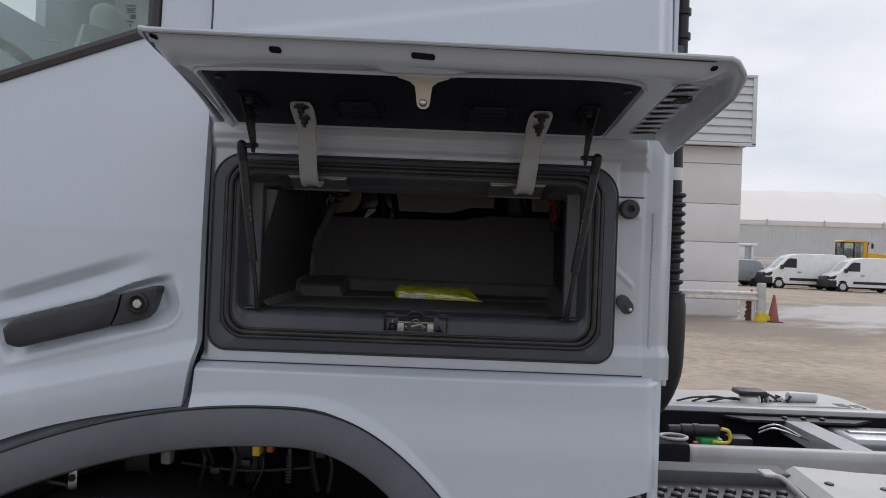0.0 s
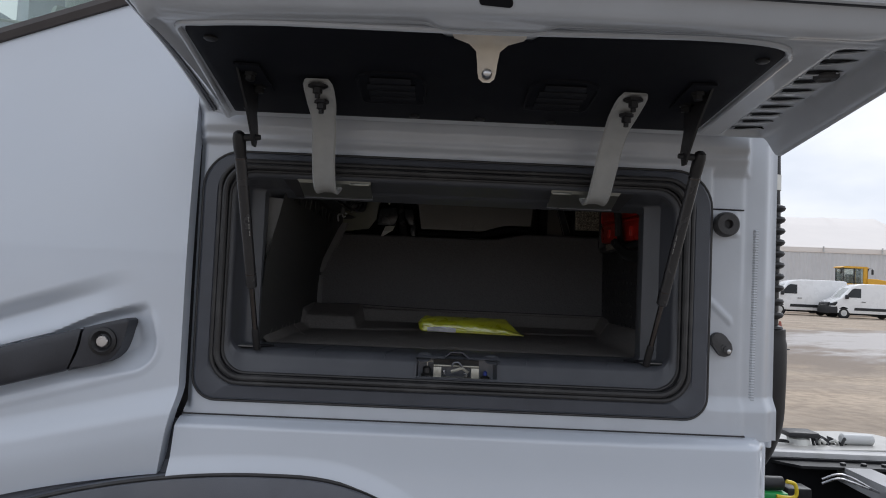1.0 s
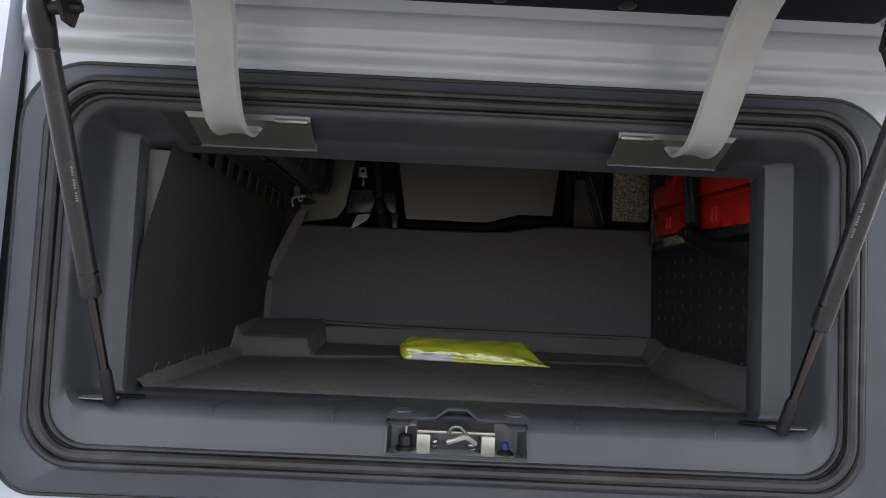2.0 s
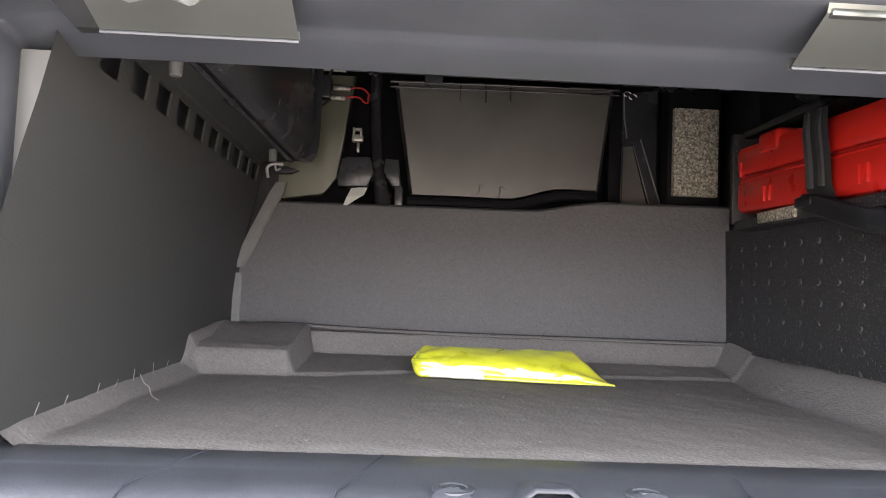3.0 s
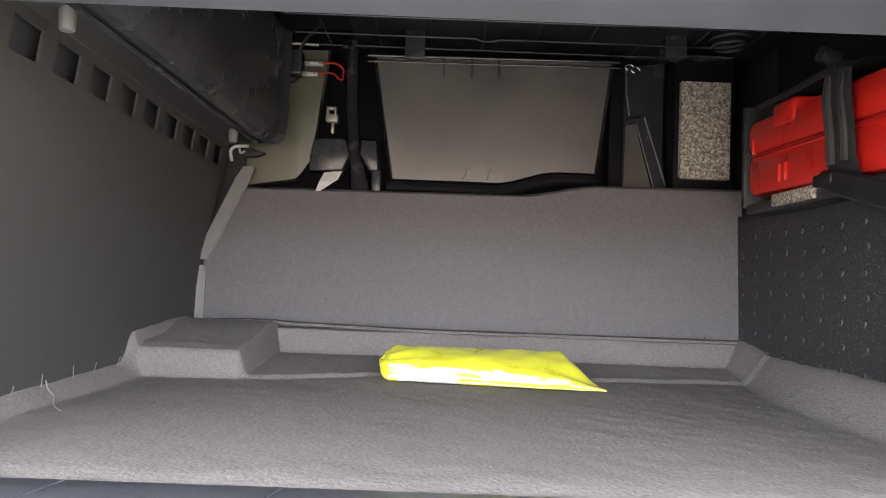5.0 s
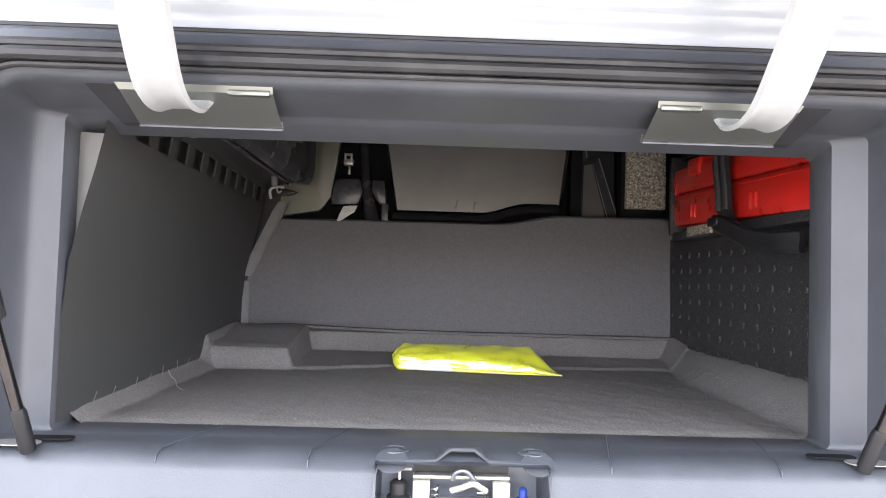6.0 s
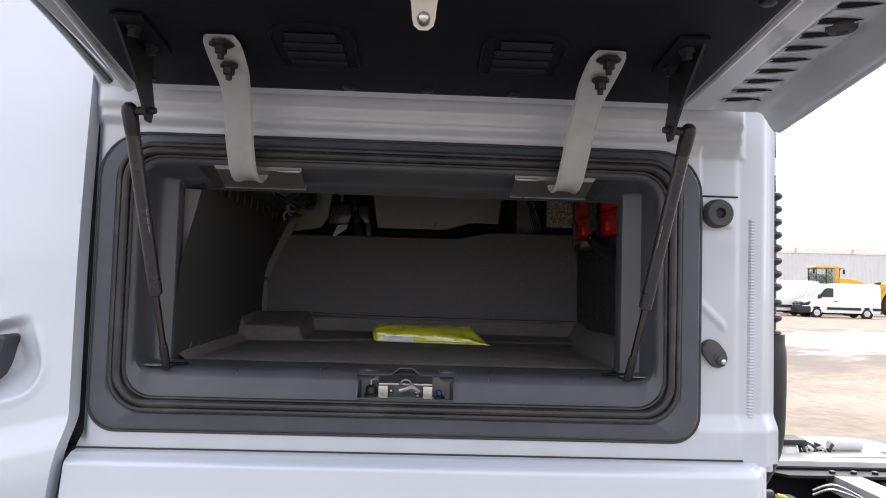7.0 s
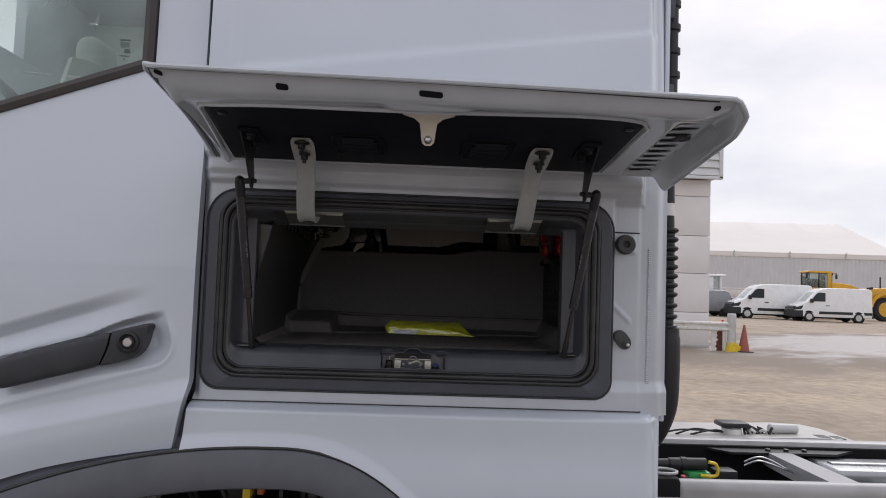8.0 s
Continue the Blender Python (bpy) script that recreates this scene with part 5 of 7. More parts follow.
part("latch_cap", lathe(bmesh.new(), [(0.0032, 0), (0.0030, 0.006), (0.0018, 0.0075)], Matrix.Translation((LX + 0.047, 0.016, 1.3315)), 10), BLUE, latch, "blue plastic cap")
part("latch_rod", tube(bmesh.new(), [(LX - 0.062, 0.014, 1.3512), (LX - 0.038, 0.014, 1.3518)], 0.0011, 6), PLATED, latch)
part("latch_pin", tube(bmesh.new(), [(LX - 0.047, 0.012, 1.3545), (LX - 0.047, 0.012, 1.3445)], 0.0010, 6), PLATED, latch)
for s in (-0.052, 0.056):
    part("sill_cap", lathe(bmesh.new(), [(0.012, 0), (0.0118, 0.0012), (0.008, 0.002), (0.0072, 0.0012), (0.004, 0.001), (0.0035, 0.0022), (0.001, 0.0022)], Matrix.Translation((LX + s, 0.030, 1.3617)), 20), LINER, locker, "round plastic cap on the sill")
    part("sill_cap", lathe(bmesh.new(), [(0.0125, 0), (0.0122, 0.0014), (0.009, 0.0020), (0.001, 0.0016)], Matrix.Translation((LX + s * 1.03, 0.0145, 1.3572)) @ pose(0, 0, 0, 32), 20), LINER, locker, "round plastic cap on the sill")
# slots for the strut feet
for x0, x1, xp in ((-0.302, -0.268, -0.322), (0.308, 0.345, 0.330)):
    bm = slab(bmesh.new(), rrect(x0, x1, 0.0, 0.012, 0.004), 0, 0.0012)
    part("foot_slot", bm, SHADE, locker).matrix_world = Matrix.Translation((0, 0.038, 1.3640)) @ pose(0, 0, 0, 90)
    bm = slab(bmesh.new(), rrect(xp, xp + 0.036, 0.0, 0.018, 0.008), 0, 0.0010)
    part("foot_plate", bm, STRIP, locker, "pale plate round the strut foot").matrix_world = Matrix.Translation((0, 0.026, 1.3632)) @ pose(0, 0, 0, 90)

# hinge pockets in the header
for x0, sg, wide in ((-0.262, 1, 0.143), (0.312, -1, 0.137)):
    px = [x0, x0 + sg * 0.018, x0 + sg * wide, x0 + sg * wide]
    bm = bmesh.new()
    px[0] += sg * 0.024
    px[1] += sg * 0.012
    loft(bm, [[(px[0], 0.004, 1.637), (px[3], 0.004, 1.637)], [(px[0] + sg * 0.003, 0.006, 1.632), (px[3], 0.006, 1.632)], [(px[1], 0.040, 1.6135), (px[3] + sg * 0.001, 0.040, 1.6135)], [(px[1], 0.046, 1.6125), (px[3] + sg * 0.001, 0.046, 1.6125)], [(px[1], 0.046, 1.620), (px[3], 0.046, 1.620)]], closed=False)
    pocket = part("hinge_pocket", bm, POCKET, locker, "bright plated hinge pocket", smooth=False)
    bm = bmesh.new()
    loft(bm, [[(x0, 0.0045, 1.6372), (px[0] + sg * 0.001, 0.0045, 1.6372)], [(x0 + sg * 0.016, 0.040, 1.6138), (px[1] + sg * 0.001, 0.040, 1.6138)], [(x0 + sg * 0.017, 0.046, 1.6125), (px[1] + sg * 0.001, 0.046, 1.6125)]], closed=False)
    part("pocket_side", bm, RUBBER, pocket, smooth=False)
    part("pocket_lip", tube(bmesh.new(), [(px[1], 0.041, 1.6122), (px[3] + sg * 0.001, 0.041, 1.6122)], 0.0011, 6), LATCH_STEEL, pocket)
    a, b = sorted((x0 + sg * (wide - 0.034), x0 + sg * (wide - 0.002)))
    part("pocket_bracket", box(a, b, 0.004, 0.010, 1.6300, 1.6345, 0.0012), POCKET, locker, "pale plated hinge bracket")

# ---- the open hatch ----
def plane_z(y):
    """The lining's plane: hinge side low, lip high."""
    return 1.732 + 0.078 * (-0.05 - y)


def lip_y(x):
    """The free edge of the hatch, drawn back towards the door."""
    return -0.470 + 0.032 * min(1.0, max(0.0, (0.49 - x) / 0.84)) ** 2


def side_x(v):
    """The forward side of the hatch, drawn in a little between the hinge and the lip."""
    return -0.377 + 0.010 * v + 0.010 * math.sin(math.pi * min(1.0, max(0.0, v)))


def hatch_at(u, v):
    """Plan of the hatch: u along it, v from the hinge to the lip, with small rounded corners."""
    xl, xr = side_x(v), 0.532 - 0.030 * v
    x = xl + (xr - xl) * u
    y = -0.028 + (lip_y(x) + 0.028) * v
    r = 0.022 if x < 0 else 0.052
    ex, ey = min(x - xl, xr - x), y - lip_y(x)
    if ex < r and ey < r:
        d = math.hypot(r - ex, r - ey)
        if d > r:
            k = 1 - r / d
            x += (r - ex) * k * (1 if x - xl < xr - x else -1)
            y += (r - ey) * k
    return x, y


def hatch_under(x, y):
    z = plane_z(y)
    ly = lip_y(x)
    lift = 0.032 - 0.028 * min(1.0, max(0.0, (x + 0.345) / 0.84)) ** 0.9
    t = min(1.0, max(0.0, (-0.378 - y) / (-0.378 - ly)))
    xl = side_x((-0.028 - y) / 0.43)
    xr = 0.532 - 0.030 * min(1.0, (-0.028 - y) / 0.43)
    side = (0.004 + 0.022 * min(1.0, max(0.0, (-0.04 - y) / 0.38))) * (1 - step(0.0, 0.034, x - xl))
    z += max(lift * t ** 1.2 * (1 - 0.25 * step(0.90, 0.97, t)), side)
    # rolled front edge: falls steeply behind the hem, then rises gently to the lining
    back = y - ly
    z -= (0.012 + 0.006 * step(-0.35, 0.45, x)) * step(0.004, 0.036, back) * (1 - step(0.040, 0.085, back)) * step(0.0, 0.10, x - xl) * step(0.0, 0.080, xr - x)
    # bead along the forward side
    z -= 0.006 * math.exp(-((x - xl - 0.032) / 0.007) ** 2) * step(0.012, 0.05, back)
    # seat for the striker, louvre field, turned-down rear rim
    z -= 0.006 * step(-0.376, -0.392, y) * (1 - step(-0.402, -0.418, y)) * (1 - step(0.046, 0.075, abs(x - 0.043)))
    z += 0.010 * step(0.428, 0.440, x) * (1 - step(0.488, 0.497, x)) * step(-0.37, -0.355, y) * (1 - step(-0.040, -0.030, y))
    z -= 0.027 * (1 - step(0.006, 0.030, xr - x)) * (0.30 + 0.70 * step(0.0, 0.085, y - ly))
    return z


def hatch_shell():
    bm = bmesh.new()
    nu, nv = 190, 120

    def low(u, v):
        x, y = hatch_at(u, v)
        return (x, y, hatch_under(x, y))

    def high(u, v):
        x, y = hatch_at(u, v)
        if u in (0.0, 1.0) or v in (0.0, 1.0):
            return (x, y, hatch_under(x, y))
        e = min(x + 0.365, 0.502 - x, y - lip_y(x), 0.12)
        return (x, y, max(hatch_under(x, y) + 0.0015, plane_z(y) + 0.034 * step(-0.02, 0.14, e) - 0.012 * step(0.45, 0.532, x)))

    sheet(bm, nu, nv, low)
    sheet(bm, nu, nv, high)
    bmesh.ops.remove_doubles(bm, verts=bm.verts[:], dist=0.0003)
    return bm


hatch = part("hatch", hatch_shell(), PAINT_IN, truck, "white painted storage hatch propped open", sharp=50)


def rim_path(inset, drop):
    """A line that follows the hatch's free edges."""
    a, b = inset / 0.88, 1 - inset / 0.44
    uv = [(a, 0.02 + (b - 0.02) * k / 36) for k in range(37)] + [(a + (1 - 2 * a) * k / 60, b) for k in range(1, 60)] + [(1 - a, b - (b - 0.02) * k / 36) for k in range(37)]
    return [(x, y, hatch_under(x, y) - drop) for x, y in (hatch_at(u, v) for u, v in uv)]


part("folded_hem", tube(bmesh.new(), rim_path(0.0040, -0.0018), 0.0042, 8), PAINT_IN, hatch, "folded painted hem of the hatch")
# thin dark tube paints the shade of the groove inside the hem
part("hem_sealer", tube(bmesh.new(), rim_path(0.0098, 0.0004)[:94], 0.0014, 6), SURROUND, hatch, "dark line for the shaded groove inside the hem")


# dark tube draws the shaded groove along the forward side
part("side_sealer", tube(bmesh.new(), rim_path(0.0150, 0.0008)[1:36], 0.0026, 6), SURROUND, hatch, "dark line for the shaded groove along the forward edge")


def hatch_lining():
    bm = bmesh.new()

    def row(v):
        y = -0.050 - 0.329 * v
        r = 0.042
        d = max(0.0, -0.379 + r - y) if y < -0.337 else 0.0
        q = r - math.sqrt(max(0, r * r - d * d))
        return y, -0.330 + 0.030 * v + q, 0.388 - 0.006 * v - q

    def place(u, v):
        y, a, b = row(v)
        x = a + (b - a) * u
        cut = 0.020 * (1 - step(0.046, 0.062, abs(x - 0.043)))
        y2 = min(0.0, y + cut * v ** 6)
        e = min(x - a, b - x, y2 + 0.381 - cut, -0.050 - y2)
        return (x, y2, plane_z(y2) - 0.0035 * step(-0.001, 0.004, e) + 0.001)

    return sheet(bm, 120, 60, place)


lining = part("hatch_lining", hatch_lining(), HATCH_BLACK, hatch, "black textured lining inside the hatch")


def louvre(cx, cy, w):
    bm = bmesh.new()
    z = plane_z(cy)
    tilt = Matrix.Translation((cx, cy, z - 0.004)) @ pose(0, 0, 0, -math.degrees(math.atan(0.078)))
    ring = [(x, y) for x, y in rrect(-w, w, -0.060, 0.060, (0.012, 0.034, 0.034, 0.012))]
    loft(bm, [[tilt @ Vector((x * s, -y * s, h)) for x, y in ring] for s, h in ((1.0, 0.003), (0.985, -0.0018), (0.93, -0.0022), (0.89, 0.0005))], True, False, True)
    return bm


for cx in (-0.076, 0.153):
    vent = part("vent", louvre(cx, -0.190, 0.047), HATCH_BLACK, hatch, "black louvred vent in the lining")
    for k in range(4):
        y = -0.226 + 0.0235 * k
        w = 0.032 if k else 0.027
        m = Matrix.Translation((cx, y, plane_z(y) - 0.0068)) @ pose(0, 0, 0, -24)
        part("slat", box(-w, w, -0.0062, 0.0062, -0.0012, 0.0012, 0.0010, m=m), VENT, vent)
for x, y in ((-0.277, -0.330), (0.360, -0.335), (-0.30, -0.075), (0.05, -0.070), (-0.05, -0.071), (0.16, -0.068)):
    part("lining_clip", lathe(bmesh.new(), [(0.0080, 0.004), (0.0080, -0.001), (0.0060, -0.0025), (0.0025, -0.0030)], Matrix.Translation((x, y, plane_z(y) - 0.003)), 16), BLACK, hatch)

# lip slots
def capsule(bm, cx, cy, z, hw, hr, n=8, h=0.002):
    pts = [(cx + hw - hr + hr * math.cos(a), cy + hr * math.sin(a)) for a in [radians(-90 + 180 * i / n) for i in range(n + 1)]]
    pts += [(cx - hw + hr + hr * math.cos(a), cy + hr * math.sin(a)) for a in [radians(90 + 180 * i / n) for i in range(n + 1)]]
    loft(bm, [[(x, y, z) for x, y in pts], [(x, y, z + h) for x, y in pts]], True, True, True)
    return bm


def hatch_hole(cx, cy, hw, hr, turn=0.0):
    """A dark rounded slot lying on the underside."""
    bm = bmesh.new()
    pts = [(hw - hr + hr * math.cos(a), hr * math.sin(a)) for a in [radians(-90 + 18 * i) for i in range(11)]]
    pts += [(-hw + hr + hr * math.cos(a), hr * math.sin(a)) for a in [radians(90 + 18 * i) for i in range(11)]]
    c, s = math.cos(turn), math.sin(turn)
    rings = []
    for k in (1.0, 0.6, 0.2):
        ring = []
        for px, py in pts:
            x, y = cx + (px * c - py * s) * k, cy + (px * s + py * c) * k
            ring.append((x, y, hatch_under(x, y) - 0.0010))
        rings.append(ring)
    return loft(bm, rings, True, False, True)


for x, hw in ((-0.168, 0.0105), (0.044, 0.0195), (0.452, 0.006)):
    y = lip_y(x) + (0.0225 if abs(x) < 0.3 else 0.020)
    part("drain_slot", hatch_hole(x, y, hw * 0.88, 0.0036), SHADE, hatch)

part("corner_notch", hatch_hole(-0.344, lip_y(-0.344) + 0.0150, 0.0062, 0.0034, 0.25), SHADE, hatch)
bm = bmesh.new()
ring = []
for k in range(61):
    t = k / 60
    if t < 0.3:
        x, y = -0.337 + 0.030 * (t / 0.3), -0.052 - 0.290 * (t / 0.3)
    elif t < 0.7:
        a = radians(180 * (t - 0.3) / 0.4)
        x, y = 0.0375 - 0.345 * (1 if a < 1.57 else -1) * abs(math.cos(a)) ** 0.22, -0.342 - 0.043 * math.sin(a) ** 0.8
    else:
        x, y = 0.3875 + 0.006 * (t - 0.7) / 0.3, -0.342 + 0.290 * (t - 0.7) / 0.3
    ring.append((x, y, hatch_under(x, y) - 0.001))
part("inner_ridge", tube(bm, ring, 0.0040, 8), PAINT_IN, hatch, "rounded painted ridge round the lining")

# side louvres at the rear end
def pressed_slot(cx, cy, hw, hr, turn):
    """A dark slot that narrows to a point, lying on the underside."""
    bm = bmesh.new()
    c, s = math.cos(turn), math.sin(turn)
    pts = []
    for i in range(24):
        a = 2 * math.pi * i / 24
        px = hw * math.cos(a)
        pts.append((px, hr * math.sin(a) * (0.62 - 0.38 * px / hw)))
    rings = []
    for k in (1.0, 0.55, 0.15):
        rings.append([(cx + (px * c - py * s) * k, cy + (px * s + py * c) * k, hatch_under(cx + (px * c - py * s) * k, cy + (px * s + py * c) * k) - 0.0010) for px, py in pts])
    return loft(bm, rings, True, False, True)


for k in range(10):
    y = -0.050 - 0.0330 * k
    x = 0.468 - 0.0013 * k
    turn = radians(-12)
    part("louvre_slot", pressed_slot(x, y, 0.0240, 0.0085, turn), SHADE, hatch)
    c, s = math.cos(turn), math.sin(turn)
    lip = [(x + (0.0245 * math.cos(a) * c - 0.0088 * math.sin(a) * s * (0.62 - 0.38 * math.cos(a))), y + (0.0245 * math.cos(a) * s + 0.0098 * math.sin(a) * c * (0.62 - 0.38 * math.cos(a)))) for a in [radians(35 + 15 * i) for i in range(13)]]
    part("louvre_lip", tube(bmesh.new(), [(px, py, hatch_under(px, py) - 0.0022) for px, py in lip], [0.0004] + [0.0012] * 11 + [0.0004], 6), PAINT_IN, hatch, "pressed lip of a louvre")
PLUGX, PLUGY = 0.470, -0.268
part("rubber_plug", lathe(bmesh.new(), [(0.0150, 0.004), (0.0150, -0.002), (0.0120, -0.005), (0.0060, -0.0055), (0.0050, -0.004), (0.001, -0.004)], Matrix.Translation((PLUGX, PLUGY, hatch_under(PLUGX, PLUGY) - 0.001)), 20), CHARCOAL, hatch, "round grey rubber plug")

# striker: a tapered plate with a pin
SX = 0.043
bm = bmesh.new()
loft(bm, [[(SX + s * w, y + dy, z + dz) for s, dy, dz in ((-1, 0, 0), (1, 0, 0), (1, 0.002, 0.0015), (-1, 0.002, 0.0015))] for w, y, z in (
    (0.040, -0.376, 1.7585), (0.041, -0.366, 1.7545), (0.039, -0.360, 1.7530), (0.022, -0.352, 1.750), (0.0135, -0.346, 1.744), (0.0115, -0.340, 1.732), (0.0105, -0.336, 1.722), (0.009, -0.334, 1.716), (0.004, -0.3335, 1.712))], True, True, True)
striker = part("striker", bm, CREAM, hatch, "cream coated striker plate with a pin")
part("striker_pin", lathe(bmesh.new(), [(0.006, 0), (0.006, 0.006), (0.0045, 0.010), (0.003, 0.011)], Matrix.Translation((SX, -0.337, 1.720)) @ OUT, 14), STEEL, striker)

# hinge straps: painted goosenecks from the header pocket to the lining
def strap(x0, dx):
    path = smooth_path([(x0, 0.030, 1.640), (x0 - dx * 0.2, 0.002, 1.618), (x0 - dx * 0.2, -0.040, 1.619), (x0, -0.077, 1.652), (x0 + dx * 0.4, -0.110, 1.690), (x0 + dx * 0.7, -0.150, 1.715), (x0 + dx, -0.223, plane_z(-0.223) - 0.008)], 5)
    bm = bmesh.new()
    rings = []
    for i, p in enumerate(path):
        d = (path[min(i + 1, len(path) - 1)] - path[max(i - 1, 0)]).normalized()
        n = Vector((1, 0, 0)).cross(d).normalized()
        t = i / (len(path) - 1)
        w = (0.0185 - 0.001 * math.sin(math.pi * t)) * (1.0 + 0.12 * step(0.78, 0.88, t)) * (1.0 if t < 0.965 else (0.95 if t < 0.99 else 0.78))
        dip = 0.0045 * math.sin(math.pi * min(1, t * 1.15)) if t < 0.84 else 0.0025
        rings.append([p + Vector((-w, 0, 0)), p + Vector((-w * 0.86, 0, 0)) + n * 0.003, p + Vector((-w * 0.4, 0, 0)) + n * (0.003 - dip), p + Vector((w * 0.4, 0, 0)) + n * (0.003 - dip),
                      p + Vector((w * 0.86, 0, 0)) + n * 0.003, p + Vector((w, 0, 0)), p + Vector((w * 0.86, 0, 0)) - n * 0.002, p + Vector((-w * 0.86, 0, 0)) - n * 0.002])
    return loft(bm, rings, True, True, True)


for x0, dx in ((-0.183, 0.011), (0.241, 0.004)):
    s = part("hinge_strap", strap(x0, dx), STRAP, hatch, "white painted curved steel hinge strap")
    part("strap_slot", capsule(bmesh.new(), x0 + dx, -0.212, plane_z(-0.212) - 0.0135, 0.0135, 0.0090), BLACK, s)
    for y in (-0.214, -0.180):
        zz = plane_z(y) - 0.013 - (0.010 if y > -0.2 else 0)
        part("strap_nut", lathe(bmesh.new(), [(0.0125 if y < -0.2 else 0.0100, 0.002), (0.0125 if y < -0.2 else 0.0100, -0.002), (0.0065, -0.003), (0.0065, -0.010), (0.0035, -0.011), (0.0035, -0.016)], Matrix.Translation((x0 + dx, y, zz)), 6), BLACK, s)

# gas struts
def strut(name, x_top, x_foot, side):
    top, foot = Vector((x_top, -0.152, 1.670)), Vector((x_foot, 0.008, 1.364))
    d = (foot - top).normalized()
    body_end = top + d * ((1.460 - top.z) / d.z)
    s = part("gas_strut", tube(bmesh.new(), [top + d * 0.026, top + d * 0.028, body_end - d * 0.026, body_end - d * 0.025, body_end - d * 0.002, body_end], [0.0074, 0.0083, 0.0083, 0.0087, 0.0087, 0.0066], 20), STRUT, hatch, "black gas strut with a bronze rod")
    part("strut_cap", tube(bmesh.new(), [top - d * 0.010, top - d * 0.007, top, top + d * 0.018, top + d * 0.027], [0.004, 0.0076, 0.0092, 0.0088, 0.0080], 16), BLACK, s)
    for q in (top + d * 0.0285, body_end - d * 0.025):
        part("strut_ring", tube(bmesh.new(), [q, q + d * 0.0016], 0.0088, 20), ROD, s)
    part("strut_rod", tube(bmesh.new(), [body_end, foot], 0.0042, 12), ROD, s)
    part("strut_foot", tube(bmesh.new(), [foot - d * 0.034, foot - d * 0.030, foot + d * 0.004], [0.0045, 0.0058, 0.0058], 12), BLACK, s)
    part("ball_stud", tube(bmesh.new(), [top, top + Vector((side * 0.022, 0.0, 0.002)), top + Vector((side * 0.030, 0, 0.002))], [0.005, 0.005, 0.0035], 10), BLACK, s)
    # printed lettering too small to read: bars
    a = Vector((0, -1, 0)) - d * Vector((0, -1, 0)).dot(d)
    a.normalize()
    b = d.cross(a)
    bm = bmesh.new()
    q = (a * 0.75 + b * (-side * 0.66)).normalized()
    for k in range(14):
        if k in (4, 9):
            continue
        c = top + d * (0.118 + 0.0022 * k) + q * 0.0084
        w = d.cross(q)
        vs = [bm.verts.new(c + d * i * 0.0007 + w * j * 0.0008 + q * 0.0002) for i, j in ((-1, -1), (1, -1), (1, 1), (-1, 1))]
        bm.faces.new(vs)
    part("print", bm, STRUT_PRINT, s)
    # bracket from the lining down to the stud
    bm = bmesh.new()
    xb = x_top + side * 0.020
    loft(bm, [[(xb + t, y0, z0), (xb + t, y1, z1)] for t in (0.0,) for y0, z0, y1, z1 in ((-0.262, plane_z(-0.262), -0.150, plane_z(-0.150)),)] +
         [[(xb, -0.205, 1.706), (xb, -0.150, 1.706)], [(xb, -0.172, 1.674), (xb, -0.138, 1.678)], [(xb, -0.160, 1.659), (xb, -0.146, 1.659)]], closed=False)
    geo = bmesh.ops.extrude_face_region(bm, geom=bm.faces[:])
    bmesh.ops.translate(bm, vec=(side * 0.003, 0, 0), verts=[v for v in geo["geom"] if isinstance(v, bmesh.types.BMVert)])
    part("strut_bracket", bm, BLACK, hatch, "black pressed steel strut bracket", smooth=False)
    bm = bmesh.new()
    y0, y1 = -0.262, -0.152
    xa, xc = xb, xb + side * 0.031
    loft(bm, [[(xa, y, plane_z(y) - 0.004 - h), (xc, y * 0.8 - 0.05, plane_z(y) - 0.004 - h)] for y, h in ((y0, 0), (y1, 0))] , closed=False)
    geo = bmesh.ops.extrude_face_region(bm, geom=bm.faces[:])
    bmesh.ops.translate(bm, vec=(0, 0, -0.003), verts=[v for v in geo["geom"] if isinstance(v, bmesh.types.BMVert)])
    part("bracket_base", bm, HATCH_BLACK, hatch, smooth=False)
    for y in (-0.235, -0.188):
        part("bracket_nut", lathe(bmesh.new(), [(0.009, 0.0), (0.009, -0.003), (0.0065, -0.004), (0.0065, -0.010), (0.003, -0.011)], Matrix.Translation((xb + side * 0.014, y, plane_z(y) - 0.007)), 6), GREASE, hatch)


strut("left", -0.290, -0.290, 1)
strut("right", 0.357, 0.339, -1)

